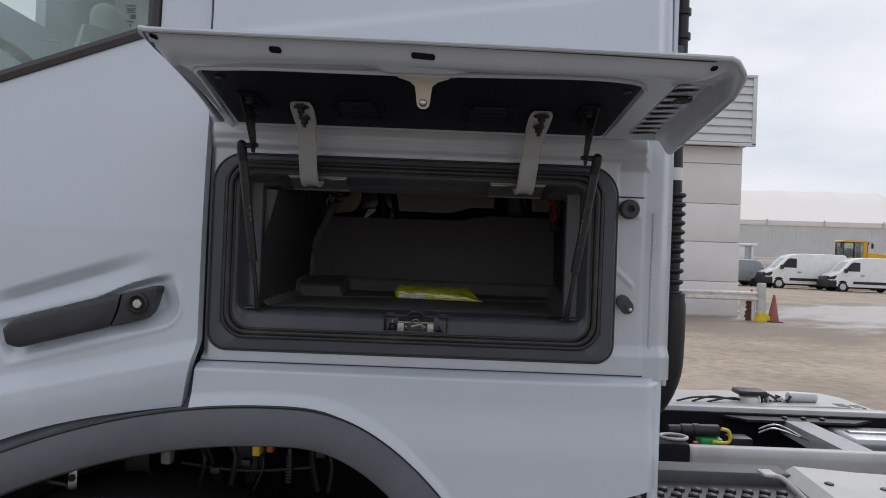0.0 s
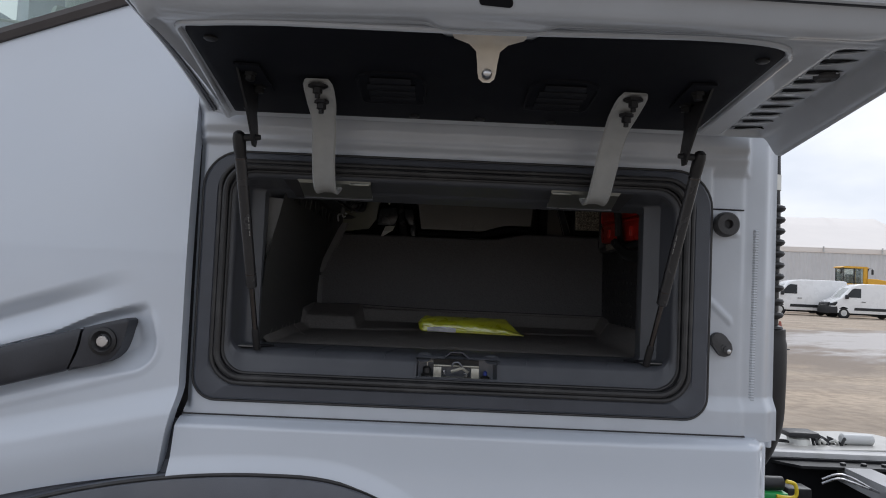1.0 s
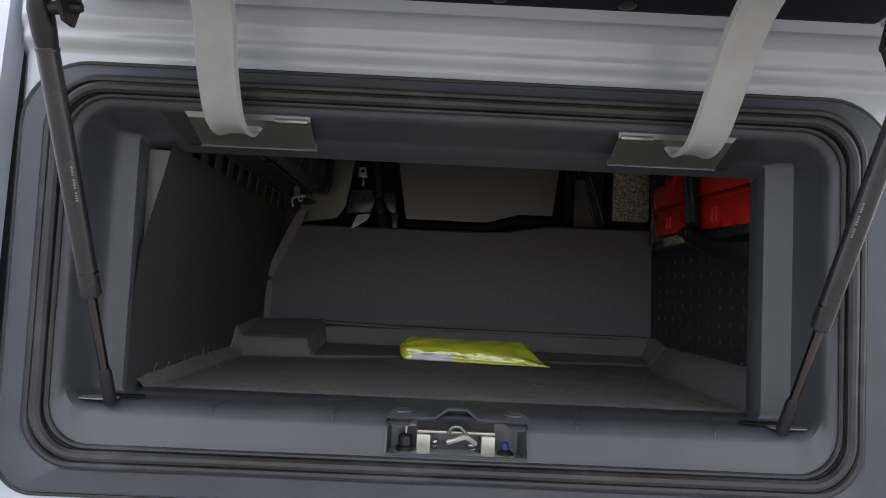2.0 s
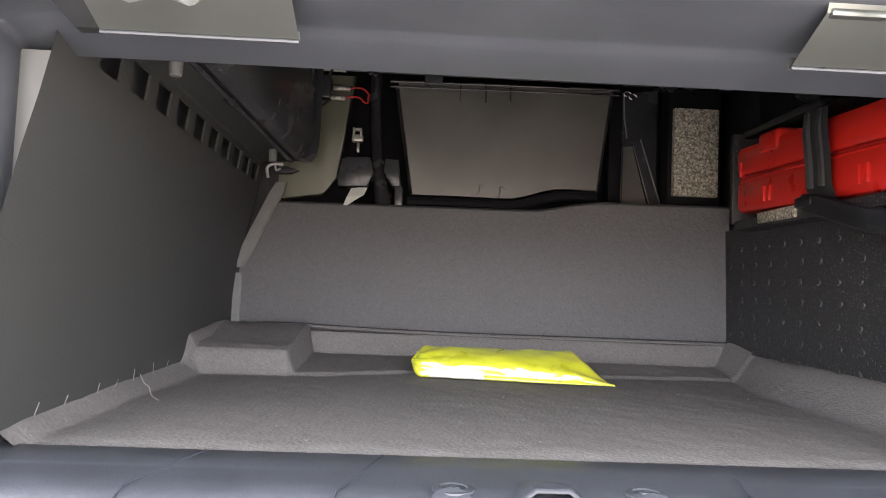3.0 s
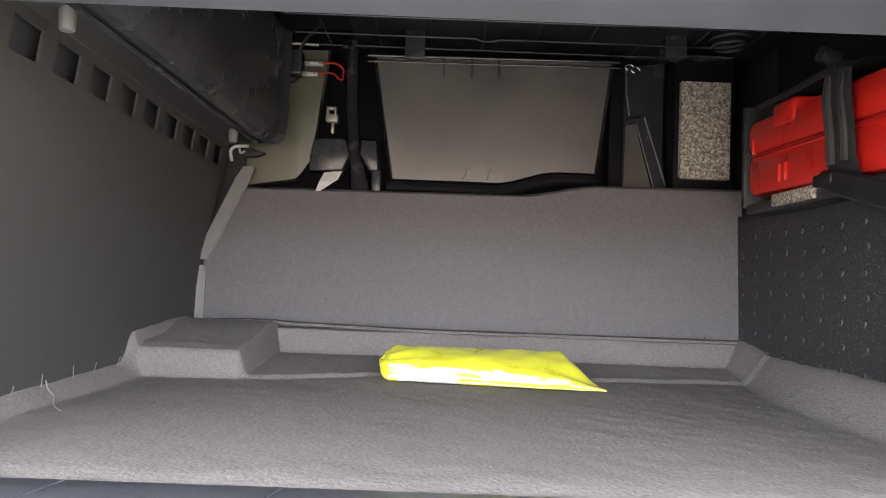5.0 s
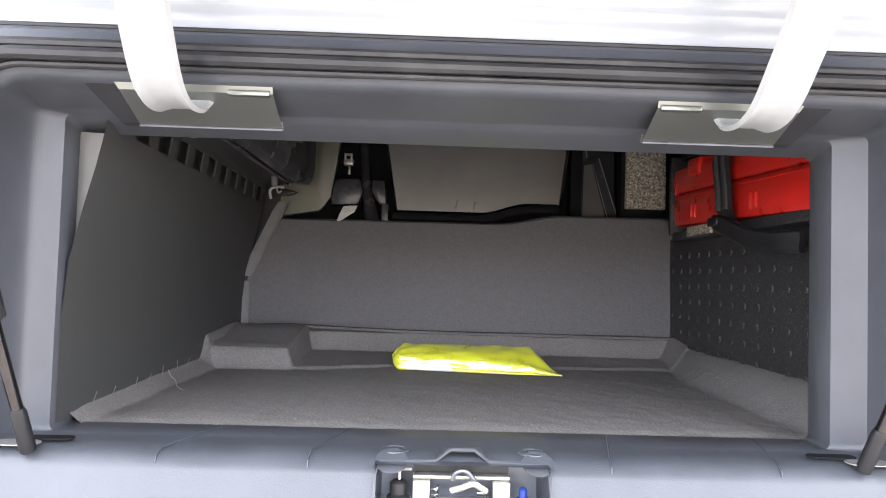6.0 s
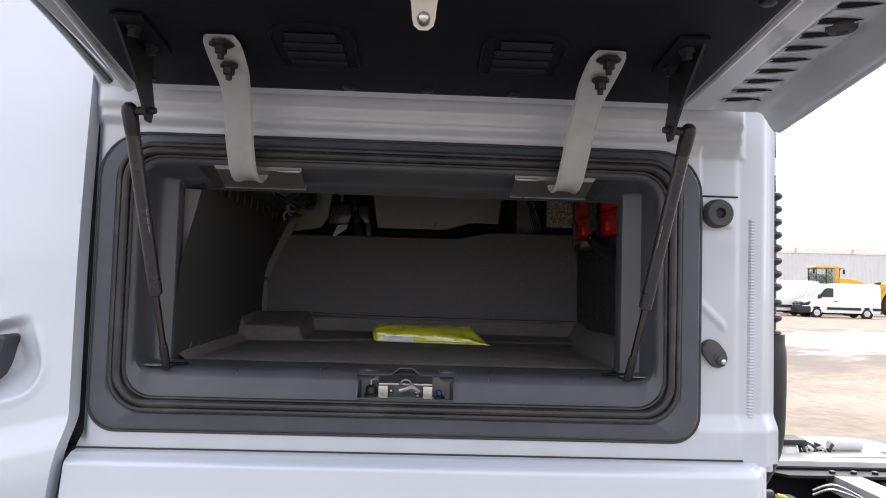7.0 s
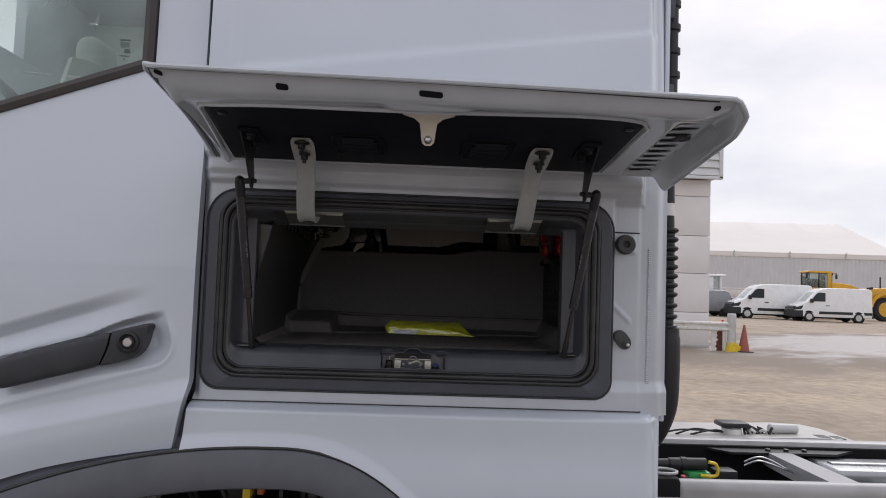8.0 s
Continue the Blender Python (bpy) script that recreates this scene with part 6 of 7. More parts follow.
# ---- things in the locker ----
def bag_at(t, q, lift=0.0):
    """A point of the folded vest's bag: t along it, q round its section (0 at the front's foot, over the top to the back)."""
    round_end = math.sqrt(1 - (1 - min(1.0, t / 0.055)) ** 2)
    front = 0.486 - 0.020 * step(0.0, 0.75, t) + 0.020 * (1 - round_end)
    back = 0.538 - 0.028 * (1 - round_end) - 0.030 * max(0.0, (t - 0.88) / 0.12) ** 1.4
    d = back - front
    crease = 0.0265 * (1 - 0.60 * max(0.0, (t - 0.45) / 0.55) ** 1.3) * (0.12 + 0.88 * round_end)
    top = 0.0350 * (1 - 0.86 * max(0.0, (t - 0.88) / 0.12) ** 1.15) * (0.14 + 0.86 * round_end)
    crease *= 1 - 0.75 * max(0.0, (t - 0.80) / 0.20) ** 1.3
    ctrl = [(front + 0.003, 0.0), (front - 0.0012, 0.30 * crease), (front + 0.0015, 0.74 * crease), (front + 0.011, crease), (front + 0.42 * d, crease + 0.62 * (top - crease)),
            (back - 0.012, top), (back - 0.001, 0.72 * top), (back, 0.25 * top), (back - 0.008, 0.0)]
    n = len(ctrl)
    k, f = int(q * n) % n, q * n % 1.0
    p0, p1, p2, p3 = (Vector((*ctrl[(k + j) % n], 0)) for j in (-1, 0, 1, 2))
    p = 0.5 * (2 * p1 + (p2 - p0) * f + (2 * p0 - 5 * p1 + 4 * p2 - p3) * f * f + (3 * p1 - p0 - 3 * p2 + p3) * f ** 3)
    w = min(1.0, max(0.0, (p.x - front) / d))
    xa, xb = -0.045 + 0.010 * w, 0.196 - 0.015 * w
    x, y, z = xa + (xb - xa) * t, p.x - lift, p.y
    up = step(0.0, 0.010, z)
    # creases fan out from the gathered end, long folds run aslant over the top, small dents on the front
    fan = math.atan2(z - 0.018 + 0.5 * (y - front), x + 0.060)
    z += 0.0013 * math.sin(17 * fan) * math.exp(-(x + 0.045) / 0.038) * up
    z += up * step(0.1, 0.4, w) * (0.0006 * math.sin(150 * (y - 0.47) - 30 * t) * step(0.35, 0.7, t) - 0.0009 * abs(noise.noise(Vector((x * 24 + y * 20, y * 45, 1.0)))))
    y += up * (1 - step(0.1, 0.3, w)) * (0.0016 * abs(noise.noise(Vector((x * 20 + z * 70, z * 90 - x * 12, 9.0)))) + 0.0006 * noise.noise(Vector((x * 110, z * 240, 3.0))))
    return (x, y, max(1.3642, 1.3644 + z + 0.016 * (1 - round_end)) + lift * 0.3)


def vest_bag():
    """A folded safety vest in a shiny yellow bag: a flat pillow, gathered at one end, cut aslant to a point at the other."""
    return loft(bmesh.new(), [[bag_at(i / 130, k / 72) for k in range(72)] for i in range(131)], True, True, True)


bag = part("safety_vest_bag", vest_bag(), BAG, sharp=70)
tagged(bag, "folded yellow safety vest in a shiny plastic bag on carpet", "vest")
bm = sheet(bmesh.new(), 24, 6, lambda u, v: bag_at(0.09 + 0.27 * u, 0.02 + (0.11 + 0.03 * math.sin(3 * u)) * v, 0.0007))
part("label_strip", bm, BAG_LABEL, bag, "white paper strip")


def red_case():
    """Hard red case held by a black strap."""
    ob = thing("first_aid_case", (0.43, 0.33, 1.578), "red hard plastic case strapped on a shelf in the locker", "case")

    def shell(y0, y1, z0, z1, r, rows):
        return loft(bmesh.new(), [[(x, y, z) for y, z in rrect(y0 + i, y1 - i, z0 + i, z1 - i, r)] for x, i in rows], True, True, True)

    body = part("case_body", shell(0.10, 0.572, 1.580, 1.6285, 0.012, ((0.486, 0.0), (0.394, 0.0), (0.3880, 0.002), (0.3860, 0.006))), RED, ob)
    lid = part("case_lid", shell(0.10, 0.571, 1.6290, 1.669, 0.012, ((0.486, 0.0), (0.392, 0.0), (0.3865, 0.002), (0.3845, 0.006))), RED, ob)
    part("lid_lug", shell(0.456, 0.504, 1.650, 1.678, 0.005, ((0.470, 0.0), (0.3880, 0.0), (0.3830, 0.002), (0.3815, 0.004))), RED, lid)
    part("body_rib", shell(0.10, 0.556, 1.6225, 1.6275, 0.002, ((0.400, 0.0), (0.3850, 0.0), (0.3838, 0.001))), RED, body)
    for y in (0.476, 0.489, 0.288, 0.301, 0.553):
        z = 1.590 if y < 0.53 else 1.628
        part("latch_tab", box(0.3825, 0.390, y, y + 0.005, z, z + 0.020, 0.0015), RED, ob)
    # the case sits slightly askew, its far end higher
    for c in [ob] + list(ob.children_recursive):
        if c.type == 'MESH':
            for v in c.data.vertices:
                v.co.z += 0.030 * (v.co.y - 0.30)
    return ob


red_case()
tie = thing("strap", (0.40, 0.39, 1.575), "black ribbed rubber strap round the red case", "strap")
bm = bmesh.new()
loft(bm, [[(x, 0.335 + 0.046 * k / 6, z) for k in range(7) for x, z in ((xx - (0.002 if k in (1, 3, 5) else 0), zz),)] for xx, zz in ((0.470, 1.690), (0.384, 1.684), (0.3725, 1.676), (0.3715, 1.655), (0.3755, 1.62), (0.3765, 1.595), (0.382, 1.580), (0.392, 1.574))], closed=False)
part("band", bm, WEB, tie)
bm = bmesh.new()
for k in (0.349, 0.372):
    tube(bm, [(0.374, k, 1.676), (0.371, k, 1.655), (0.3750, k, 1.62), (0.3760, k, 1.594)], 0.0052, 8)
part("rib", bm, WEB, tie)
bm = bmesh.new()
path = smooth_path([(0.384, 0.396, 1.583), (0.372, 0.382, 1.581), (0.367, 0.340, 1.572), (0.366, 0.300, 1.561), (0.367, 0.262, 1.551), (0.374, 0.225, 1.546), (0.388, 0.195, 1.546)])
loft(bm, [[p + Vector((dx, 0, dz * (0.5 + 0.55 * step(0.0, 0.35, i / 36)))) for dx, dz in ((0.0, 0.0115), (-0.0018, 0.009), (-0.0005, 0.003), (-0.0018, -0.003), (-0.0018, -0.009), (0.0, -0.0115), (0.0025, -0.0115), (0.0025, 0.0115))] for i, p in enumerate(path)], True, True, True)
part("tail", bm, BLACK, tie)
part("buckle", box(0.3655, 0.380, 0.356, 0.388, 1.574, 1.586, 0.003), BLACK, tie)

# ---- behind the cab: intake hose, pipes ----
HXX, HYY = 0.600, 0.14
pts, rad = [], []
for k in range(11):
    zc = 1.640 - 0.0205 * k - (0.004 * max(0, k - 7))
    for dz, r in ((0.006, 0.013), (0.0035, 0.0195), (-0.0005, 0.0215), (-0.0045, 0.0195), (-0.008, 0.013)):
        pts.append((HXX, HYY, zc + dz))
        rad.append(r)
bellows = part("intake_bellows", tube(bmesh.new(), pts, rad, 20), BLACK, truck, "black ribbed rubber intake bellows")
part("hose_clip", tube(bmesh.new(), [(0.598, HYY, 1.700), (0.598, HYY, 1.672)], 0.0145, 16), LABEL, truck, "pale hose clamp")
part("intake_neck", tube(bmesh.new(), [(0.598, HYY, 1.775), (0.598, HYY, 1.700), (0.598, HYY, 1.672), (0.599, HYY, 1.645)], [0.012, 0.0135, 0.013, 0.013], 16), BLACK, truck)
part("intake_pipe", tube(bmesh.new(), smooth_path([(0.601, HYY, 1.425), (0.602, HYY, 1.405), (0.602, HYY, 1.32), (0.600, HYY + 0.01, 1.24), (0.585, HYY + 0.05, 1.17), (0.56, HYY + 0.12, 1.12)]), [0.014] * 3 + [0.024] * 4 + [0.026] * 24, 20), BLACK, truck, "black rubber intake pipe")
up = []
urad = []
for k in range(15):
    zc = 1.83 + 0.055 * k
    for dz, r in ((-0.020, 0.0135), (-0.008, 0.0135), (-0.007, 0.0185), (0.006, 0.0185), (0.007, 0.0135)):
        up.append((0.600, HYY, zc + dz))
        urad.append(r)
part("air_pipe", tube(bmesh.new(), up, urad, 18), BLACK, truck, "black clipped air pipe up the rear wall")
for z in (1.94, 2.15, 2.36):
    part("pipe_clip", box(0.566, 0.600, HYY - 0.022, HYY - 0.008, z - 0.030, z + 0.030, 0.005), SURROUND, truck)
part("rear_corner_strip", box(0.5495, 0.560, 0.040, 0.10, 1.23, 2.85, 0.003), PAINT, truck)

# ---- chassis behind the cab ----
def slab_flat(pts, z0, z1):
    return loft(bmesh.new(), [[(x, y, z) for x, y in pts] for z in (z0, z1)], True, True, True)


part("frame_rail", box(0.875, 5.5, 0.80, 0.87, 0.64, 0.910, 0.030, seg=5), CHASSIS, truck, "pale grey painted steel frame rail")
part("frame_rail", box(0.30, 5.5, 1.66, 1.73, 0.62, 0.872, 0.012), CHASSIS, truck, "pale grey painted steel frame rail")
# near-black web paints in the shade between the rails
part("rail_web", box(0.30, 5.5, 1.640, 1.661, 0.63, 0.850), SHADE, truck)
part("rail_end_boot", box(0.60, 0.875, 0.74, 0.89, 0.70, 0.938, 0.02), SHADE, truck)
bm = bmesh.new()
loft(bm, [[(x0, y, z), (x0 + 0.10, y, z), (x0 + 0.10, y, z - 0.06), (x0, y, z - 0.06)] for x0, y, z in ((1.58, 1.64, 0.835), (1.42, 0.86, 0.900))], True, True, True)
part("crossmember", bm, CHASSIS, truck, "pale grey diagonal crossmember", smooth=False)
# near-black block added to fill the shaded space between the rails
part("gearbox", box(0.3, 2.6, 0.95, 1.55, 0.45, 0.62, 0.05), SHADE, truck)
part("crossmember_plate", slab_flat([(1.32, 1.64), (1.40, 1.56), (1.86, 1.56), (1.98, 1.64)], 0.832, 0.842), GREASE, truck, "pale grey bolted gusset plate")
for x in (1.58, 1.66, 1.74):
    part("bolt", lathe(bmesh.new(), [(0.012, 0), (0.012, 0.008), (0.007, 0.010)], Matrix.Translation((x, 1.60, 0.842)), 6), GREASE, truck)
tank = part("air_tank", tube(bmesh.new(), [(1.86, 1.20, 0.71), (1.88, 1.20, 0.71), (1.92, 1.20, 0.71), (2.9, 1.20, 0.71), (2.94, 1.20, 0.71)], [0.02, 0.07, 0.10, 0.10, 0.05], 28), TANK, truck, "grey metal air tank between the rails")
part("tank_band", tube(bmesh.new(), [(2.02, 1.20, 0.71), (2.06, 1.20, 0.71)], 0.104, 28), GREASE, tank)
part("tank_shelf", box(1.74, 2.9, 1.36, 1.60, 0.755, 0.822, 0.022, seg=4), TANK, truck, "grey metal box between the rails")
part("shelf_rib", box(1.78, 2.9, 1.46, 1.50, 0.815, 0.830, 0.006), TANK, truck)
# second near-black block, added for the same shade
part("gearbox_lid", box(0.9, 1.8, 1.0, 1.5, 0.40, 0.60, 0.04), SHADE, truck)
for dz in (0.0, 0.014):
    part("cable", tube(bmesh.new(), smooth_path([(1.32, 1.27, 0.855 + dz), (1.36, 1.25, 0.878 + dz), (1.41, 1.25, 0.868 + dz), (1.50, 1.25, 0.838), (1.60, 1.25, 0.805)]), 0.0038, 8), STEEL, truck, "thin braided cable")
part("valve", box(1.27, 1.36, 1.40, 1.48, 0.70, 0.80, 0.01), GREASE, truck)
# air couplings on the near side
part("air_coupling", tube(bmesh.new(), [(0.90, 1.05, 0.906), (0.94, 1.05, 0.907), (0.945, 1.05, 0.907), (1.075, 1.05, 0.908)], [0.017, 0.017, 0.021, 0.021], 14), BLACK, truck, "black air coupling")
part("coupling_collar", tube(bmesh.new(), [(0.985, 1.05, 0.9075), (1.005, 1.05, 0.9075)], 0.0235, 14), BLACK, truck)
part("coupling_grip", box(1.005, 1.085, 1.02, 1.08, 0.862, 0.886, 0.008), GREEN, truck, "green air coupling")
part("coupling_hoop", tube(bmesh.new(), smooth_path([(1.045, 1.02, 0.876), (1.092, 1.02, 0.874), (1.106, 1.02, 0.886), (1.100, 1.02, 0.914), (1.074, 1.02, 0.922)]), 0.006, 8), YELLOW, truck, "yellow coupling hoop")
part("coupling_base", box(1.005, 1.10, 1.02, 1.10, 0.842, 0.858, 0.004), WIRE_RED, truck)
part("reservoir_lip", tube(bmesh.new(), [(0.835 + 0.042 * math.cos(a), 0.80 + 0.034 * math.sin(a), 0.942) for a in [0.32 * k for k in range(21)]], 0.005, 8), CHASSIS, truck)
# studded black step plate
deck = part("step_plate", box(0.56, 1.02, 0.10, 0.42, 0.87, 0.932, 0.012), STEP_BLACK, truck, "black studded plastic step plate")
part("step_back", box(0.57, 0.99, 0.36, 0.44, 0.92, 0.965, 0.006), STEP_BLACK, truck)
studs = [(0.60 + 0.042 * i + (0.021 if j % 2 else 0), 0.13 + 0.042 * j) for j in range(5) for i in range(9)]
for x, y in studs:
    part("stud", lathe(bmesh.new(), [(0.0135, 0.0), (0.0125, 0.008), (0.009, 0.0105), (0.002, 0.011)], Matrix.Translation((x, y, 0.9315)), 10), BLACK, deck)
# side fairing bracket in pale paint
bm = bmesh.new()
loft(bm, [[(x, 0.16, z), (x + 0.02, 0.40, z + 0.004), (x + 0.02, 0.40, z - 0.06), (x, 0.16, z - 0.10)] for x, z in ((0.960, 0.950), (0.992, 0.970), (1.15, 0.960), (1.50, 0.947), (2.4, 0.94))], True, True, True)
fairing = part("side_fairing", bm, FAIRING, truck, "pale painted side fairing bracket", smooth=False)
part("fairing_hollow", box(0.972, 1.035, 0.150, 0.20, 0.885, 0.950, 0.015), BLACK, fairing)
part("hollow_pipe", tube(bmesh.new(), [(0.985, 0.147, 0.905), (0.985, 0.147, 0.935), (1.000, 0.147, 0.940)], 0.005, 8), STEEL, fairing)
part("hollow_bracket", box(1.004, 1.026, 0.143, 0.150, 0.893, 0.942, 0.003), GREASE, fairing)
part("fairing_hook", tube(bmesh.new(), smooth_path([(0.880, 0.25, 0.992), (0.905, 0.24, 0.990), (0.930, 0.22, 0.968), (0.962, 0.19, 0.935)]), 0.006, 8), FAIRING, fairing)
part("fairing_tab", box(0.862, 0.895, 0.235, 0.280, 0.991, 0.999, 0.003), FAIRING, fairing)
for x in (1.035, 1.17, 1.30):
    part("screw", lathe(bmesh.new(), [(0.011, 0), (0.011, 0.006), (0.006, 0.008)], Matrix.Translation((x, 0.27, 0.972 - 0.065 * (x - 0.96))), 8), GREASE, fairing)
# far side tank cover and boxes on the far rail
bm = bmesh.new()
loft(bm, [[(x, y, z) for x, z in ((0.8, 0.70), (0.8, 0.845), (0.9, 0.860), (1.5, 0.866), (1.85, 0.876), (2.00, 0.870), (2.10, 0.852), (2.16, 0.82), (2.18, 0.70))] for y in (1.735, 2.10)], True, True, True)
part("far_fender", bm, FAIRING, truck, "white far-side fender over the rail")
dryer = part("air_dryer", lathe(bmesh.new(), [(0.045, 0), (0.045, 0.025), (0.030, 0.030), (0.030, 0.034)], Matrix.Translation((1.53, 1.84, 0.866)), 18), LABEL, truck, "white valve body with a black cap")
part("dryer_cap", box(1.465, 1.595, 1.79, 1.89, 0.899, 0.922, 0.008), BLACK, dryer)
part("silencer", tube(bmesh.new(), [(1.70, 1.83, 0.896), (1.706, 1.83, 0.896), (1.83, 1.83, 0.896), (1.836, 1.83, 0.896)], [0.015, 0.022, 0.022, 0.015], 18), GALV, truck)
rnd = random.Random(21)
for k in range(9):
    x = 1.58 + 0.016 * k
    part("fitting", tube(bmesh.new(), smooth_path([(x, 1.80 + rnd.uniform(0, 0.06), 0.868), (x + rnd.uniform(-0.02, 0.02), 1.80 + rnd.uniform(0, 0.06), 0.890 + rnd.uniform(0, 0.012)), (x + 0.03, 1.83, 0.872)], 3), 0.006, 6), (BLACK, GREASE, LABEL)[k % 3], truck)
for k in range(3):
    part("air_line", tube(bmesh.new(), smooth_path([(1.18 + 0.07 * k, 1.80, 0.864), (1.26 + 0.07 * k, 1.79, 0.886 + 0.006 * (k % 2)), (1.36 + 0.05 * k, 1.82, 0.882), (1.48, 1.82, 0.876)]), 0.0045, 8), BLACK, truck)
for k in range(2):
    part("fender_slot", box(1.90 + 0.07 * k, 1.955 + 0.07 * k, 1.75, 1.82, 0.845, 0.876 - 0.004 * k, 0.005), BLACK, truck)

# ---- cab interior seen through the side window ----
bm = bmesh.new()
rings = []
for k in range(13):
    t = k / 12
    zz = 1.40 + 0.66 * t
    w = 0.25 - 0.05 * t ** 2
    x0 = -1.00 + 0.12 * t
    rings.append([(x0 + 0.07 * math.cos(a) * (1 - 0.3 * t), 0.62 + w * math.sin(a), zz) for a in [2 * math.pi * i / 16 for i in range(16)]])
loft(bm, rings, True, True, True)
seat = part("driver_seat", bm, SEATCLOTH, truck, "pale grey cab seat seen through the window")
part("headrest", box(-0.950, -0.870, 0.55, 0.69, 2.07, 2.17, 0.036, seg=4), SEATCLOTH, seat)
bm = bmesh.new()
boxed(bm, -1.65, -1.25, 0.15, 2.3, 1.3, 1.86, 0.05)
part("dashboard", bm, SEATCLOTH, truck)
m = Matrix.Translation((-1.12, 0.62, 1.86)) @ pose(0, 0, 0, 0, 62, 0)
part("steering_wheel", tube(bmesh.new(), [m @ Vector((0.22 * math.cos(a), 0.22 * math.sin(a), 0)) for a in [2 * math.pi * k / 40 for k in range(41)]], 0.017, 10), BLACK, truck)
part("cab_floor_lining", box(-1.7, -0.42, 0.10, 2.40, 1.25, 1.27), LINER, truck)
part("far_wall_trim", box(-1.75, 0.50, 2.395, 2.405, 1.27, 2.85), SEATCLOTH, truck)
part("curtain", sheet(bmesh.new(), 60, 6, lambda u, v: (-0.90 + 0.42 * u, 1.30 + 0.03 * math.sin(40 * u), 1.75 + 0.95 * v)), SEATCLOTH, truck)
# pale bars stand in for bright reflections in the side window
part("grab_rail", tube(bmesh.new(), [(-0.935, 0.30, 1.980), (-0.870, 0.30, 1.974)], 0.0032, 8), LABEL, truck)
part("grab_rail", tube(bmesh.new(), [(-0.835, 0.30, 1.974), (-0.755, 0.30, 1.970)], 0.0032, 8), LABEL, truck)

# ---- the yard's buildings and vehicles ----
def cladding_block():
    y0, x1 = 19.50, 8.92
    ob = thing("dock_building", (6.0, y0, lie(y0)), "pale grey panel-clad dock building with a louvred upper box", "building")
    g = lie(y0)
    part("core_wall", box(2.0, x1 - 0.06, y0 + 0.06, 30.0, g, 5.06), CLAD, ob)
    for z0, z1 in ((g + 0.01, 1.04), (1.058, 2.21), (2.228, 3.35), (3.368, 4.545), (4.563, 5.06)):
        part("wall_panel", box(2.0, x1 - 0.04, y0, y0 + 0.06, z0, z1, 0.008), CLAD, ob)
        part("wall_panel", box(x1 - 0.06, x1, y0 + 0.01, 30.0, z0, z1, 0.008), CLAD, ob)
    part("base_flashing", box(2.0, x1 + 0.01, y0 - 0.02, y0, g, g + 0.08, 0.004), GALV, ob)
    bx = part("louvre_box", box(2.0, x1 + 0.14, y0 - 0.39, 30.0, 5.10, 7.05), LOUVRE, ob, "grey louvred metal upper box")
    for k in range(8):
        m = Matrix.Translation((0, y0 - 0.41, 5.245 + 0.236 * k)) @ pose(0, 0, 0, -14)
        part("louvre_blade", box(2.0, x1 + 0.09, -0.02, 0.02, -0.111, 0.111, 0.006, m=m), LOUVRE, bx)
    part("corner_trim", box(x1 + 0.06, x1 + 0.18, y0 - 0.46, y0 - 0.35, 5.06, 7.09, 0.01), LOUVRE, bx)
    part("bottom_trim", box(2.0, x1 + 0.18, y0 - 0.46, y0 - 0.35, 5.03, 5.12, 0.01), LOUVRE, bx)
    part("top_trim", box(2.0, x1 + 0.18, y0 - 0.48, y0 - 0.33, 7.03, 7.11, 0.01), LOUVRE, bx)
    return ob


cladding_block()

GY = 18.3
g18 = lie(GY)
guard = thing("guard_rail", (8.0, GY, g18), "scuffed white steel guard rail in front of the dock wall", "guard rail")
bm = bmesh.new()
wave = [(0.03, 0.835), (-0.02, 0.832), (-0.07, 0.805), (-0.07, 0.765), (0.0, 0.735), (0.0, 0.690), (-0.07, 0.665), (-0.07, 0.610), (-0.02, 0.575), (0.03, 0.572), (0.03, 0.60), (0.012, 0.65), (0.012, 0.76), (0.03, 0.80)]
loft(bm, [[(x, GY + dy, z) for dy, z in wave] for x in (2.5, 9.02)], True, True, True)
part("beam", bm, RAIL_WHITE, guard, smooth=False)
# black plate draws the beam's end as lying in shade
part("end_cap", box(9.02, 9.03, GY - 0.075, GY + 0.035, 0.565, 0.84, 0.006), BLACK, guard, "black plate for the shaded rail end")
part("reflector", box(8.76, 8.82, GY - 0.03, GY - 0.005, 0.84, 0.895, 0.006), RED, guard, "small red reflector")
for x in (3.4, 4.9):
    part("post", box(x, x + 0.09, GY + 0.035, GY + 0.12, g18, 0.80, 0.01), GALV, guard)


def chipped_plate(x0, x1, y, z0, z1, seed):
    """An upright plate whose edge towards the rail's end is bitten out by rust."""
    rnd = random.Random(seed)
    pts = [(x0, z0), (x0, z1)] + [(x1 - rnd.uniform(0.0, 0.05) - (0.05 if k % 2 else 0.0), z1 + (z0 - z1) * k / 9) for k in range(10)]
    return slab(bmesh.new(), pts, y, y + 0.02)


part("post", chipped_plate(8.50, 8.70, GY + 0.04, g18, 0.575, 4), RAIL_WHITE, guard, "white post with paint chipped off", smooth=False)
part("rusty_post", chipped_plate(8.62, 8.90, GY + 0.11, g18, 0.60, 7), RUST, guard, "rusty dark red post", smooth=False)
part("post", box(8.835, 8.925, GY + 0.035, GY + 0.10, g18, 0.58, 0.008), RAIL_WHITE, guard)
bollard = thing("bollard", (9.05, GY - 0.02, g18), "grey steel bollard with a yellow foot", "bollard")
part("post", tube(bmesh.new(), [(9.055, GY - 0.02, g18), (9.055, GY - 0.02, 1.05), (9.055, GY - 0.02, 1.08)], [0.122, 0.122, 0.10], 20), GALV, bollard)
bm = bmesh.new()
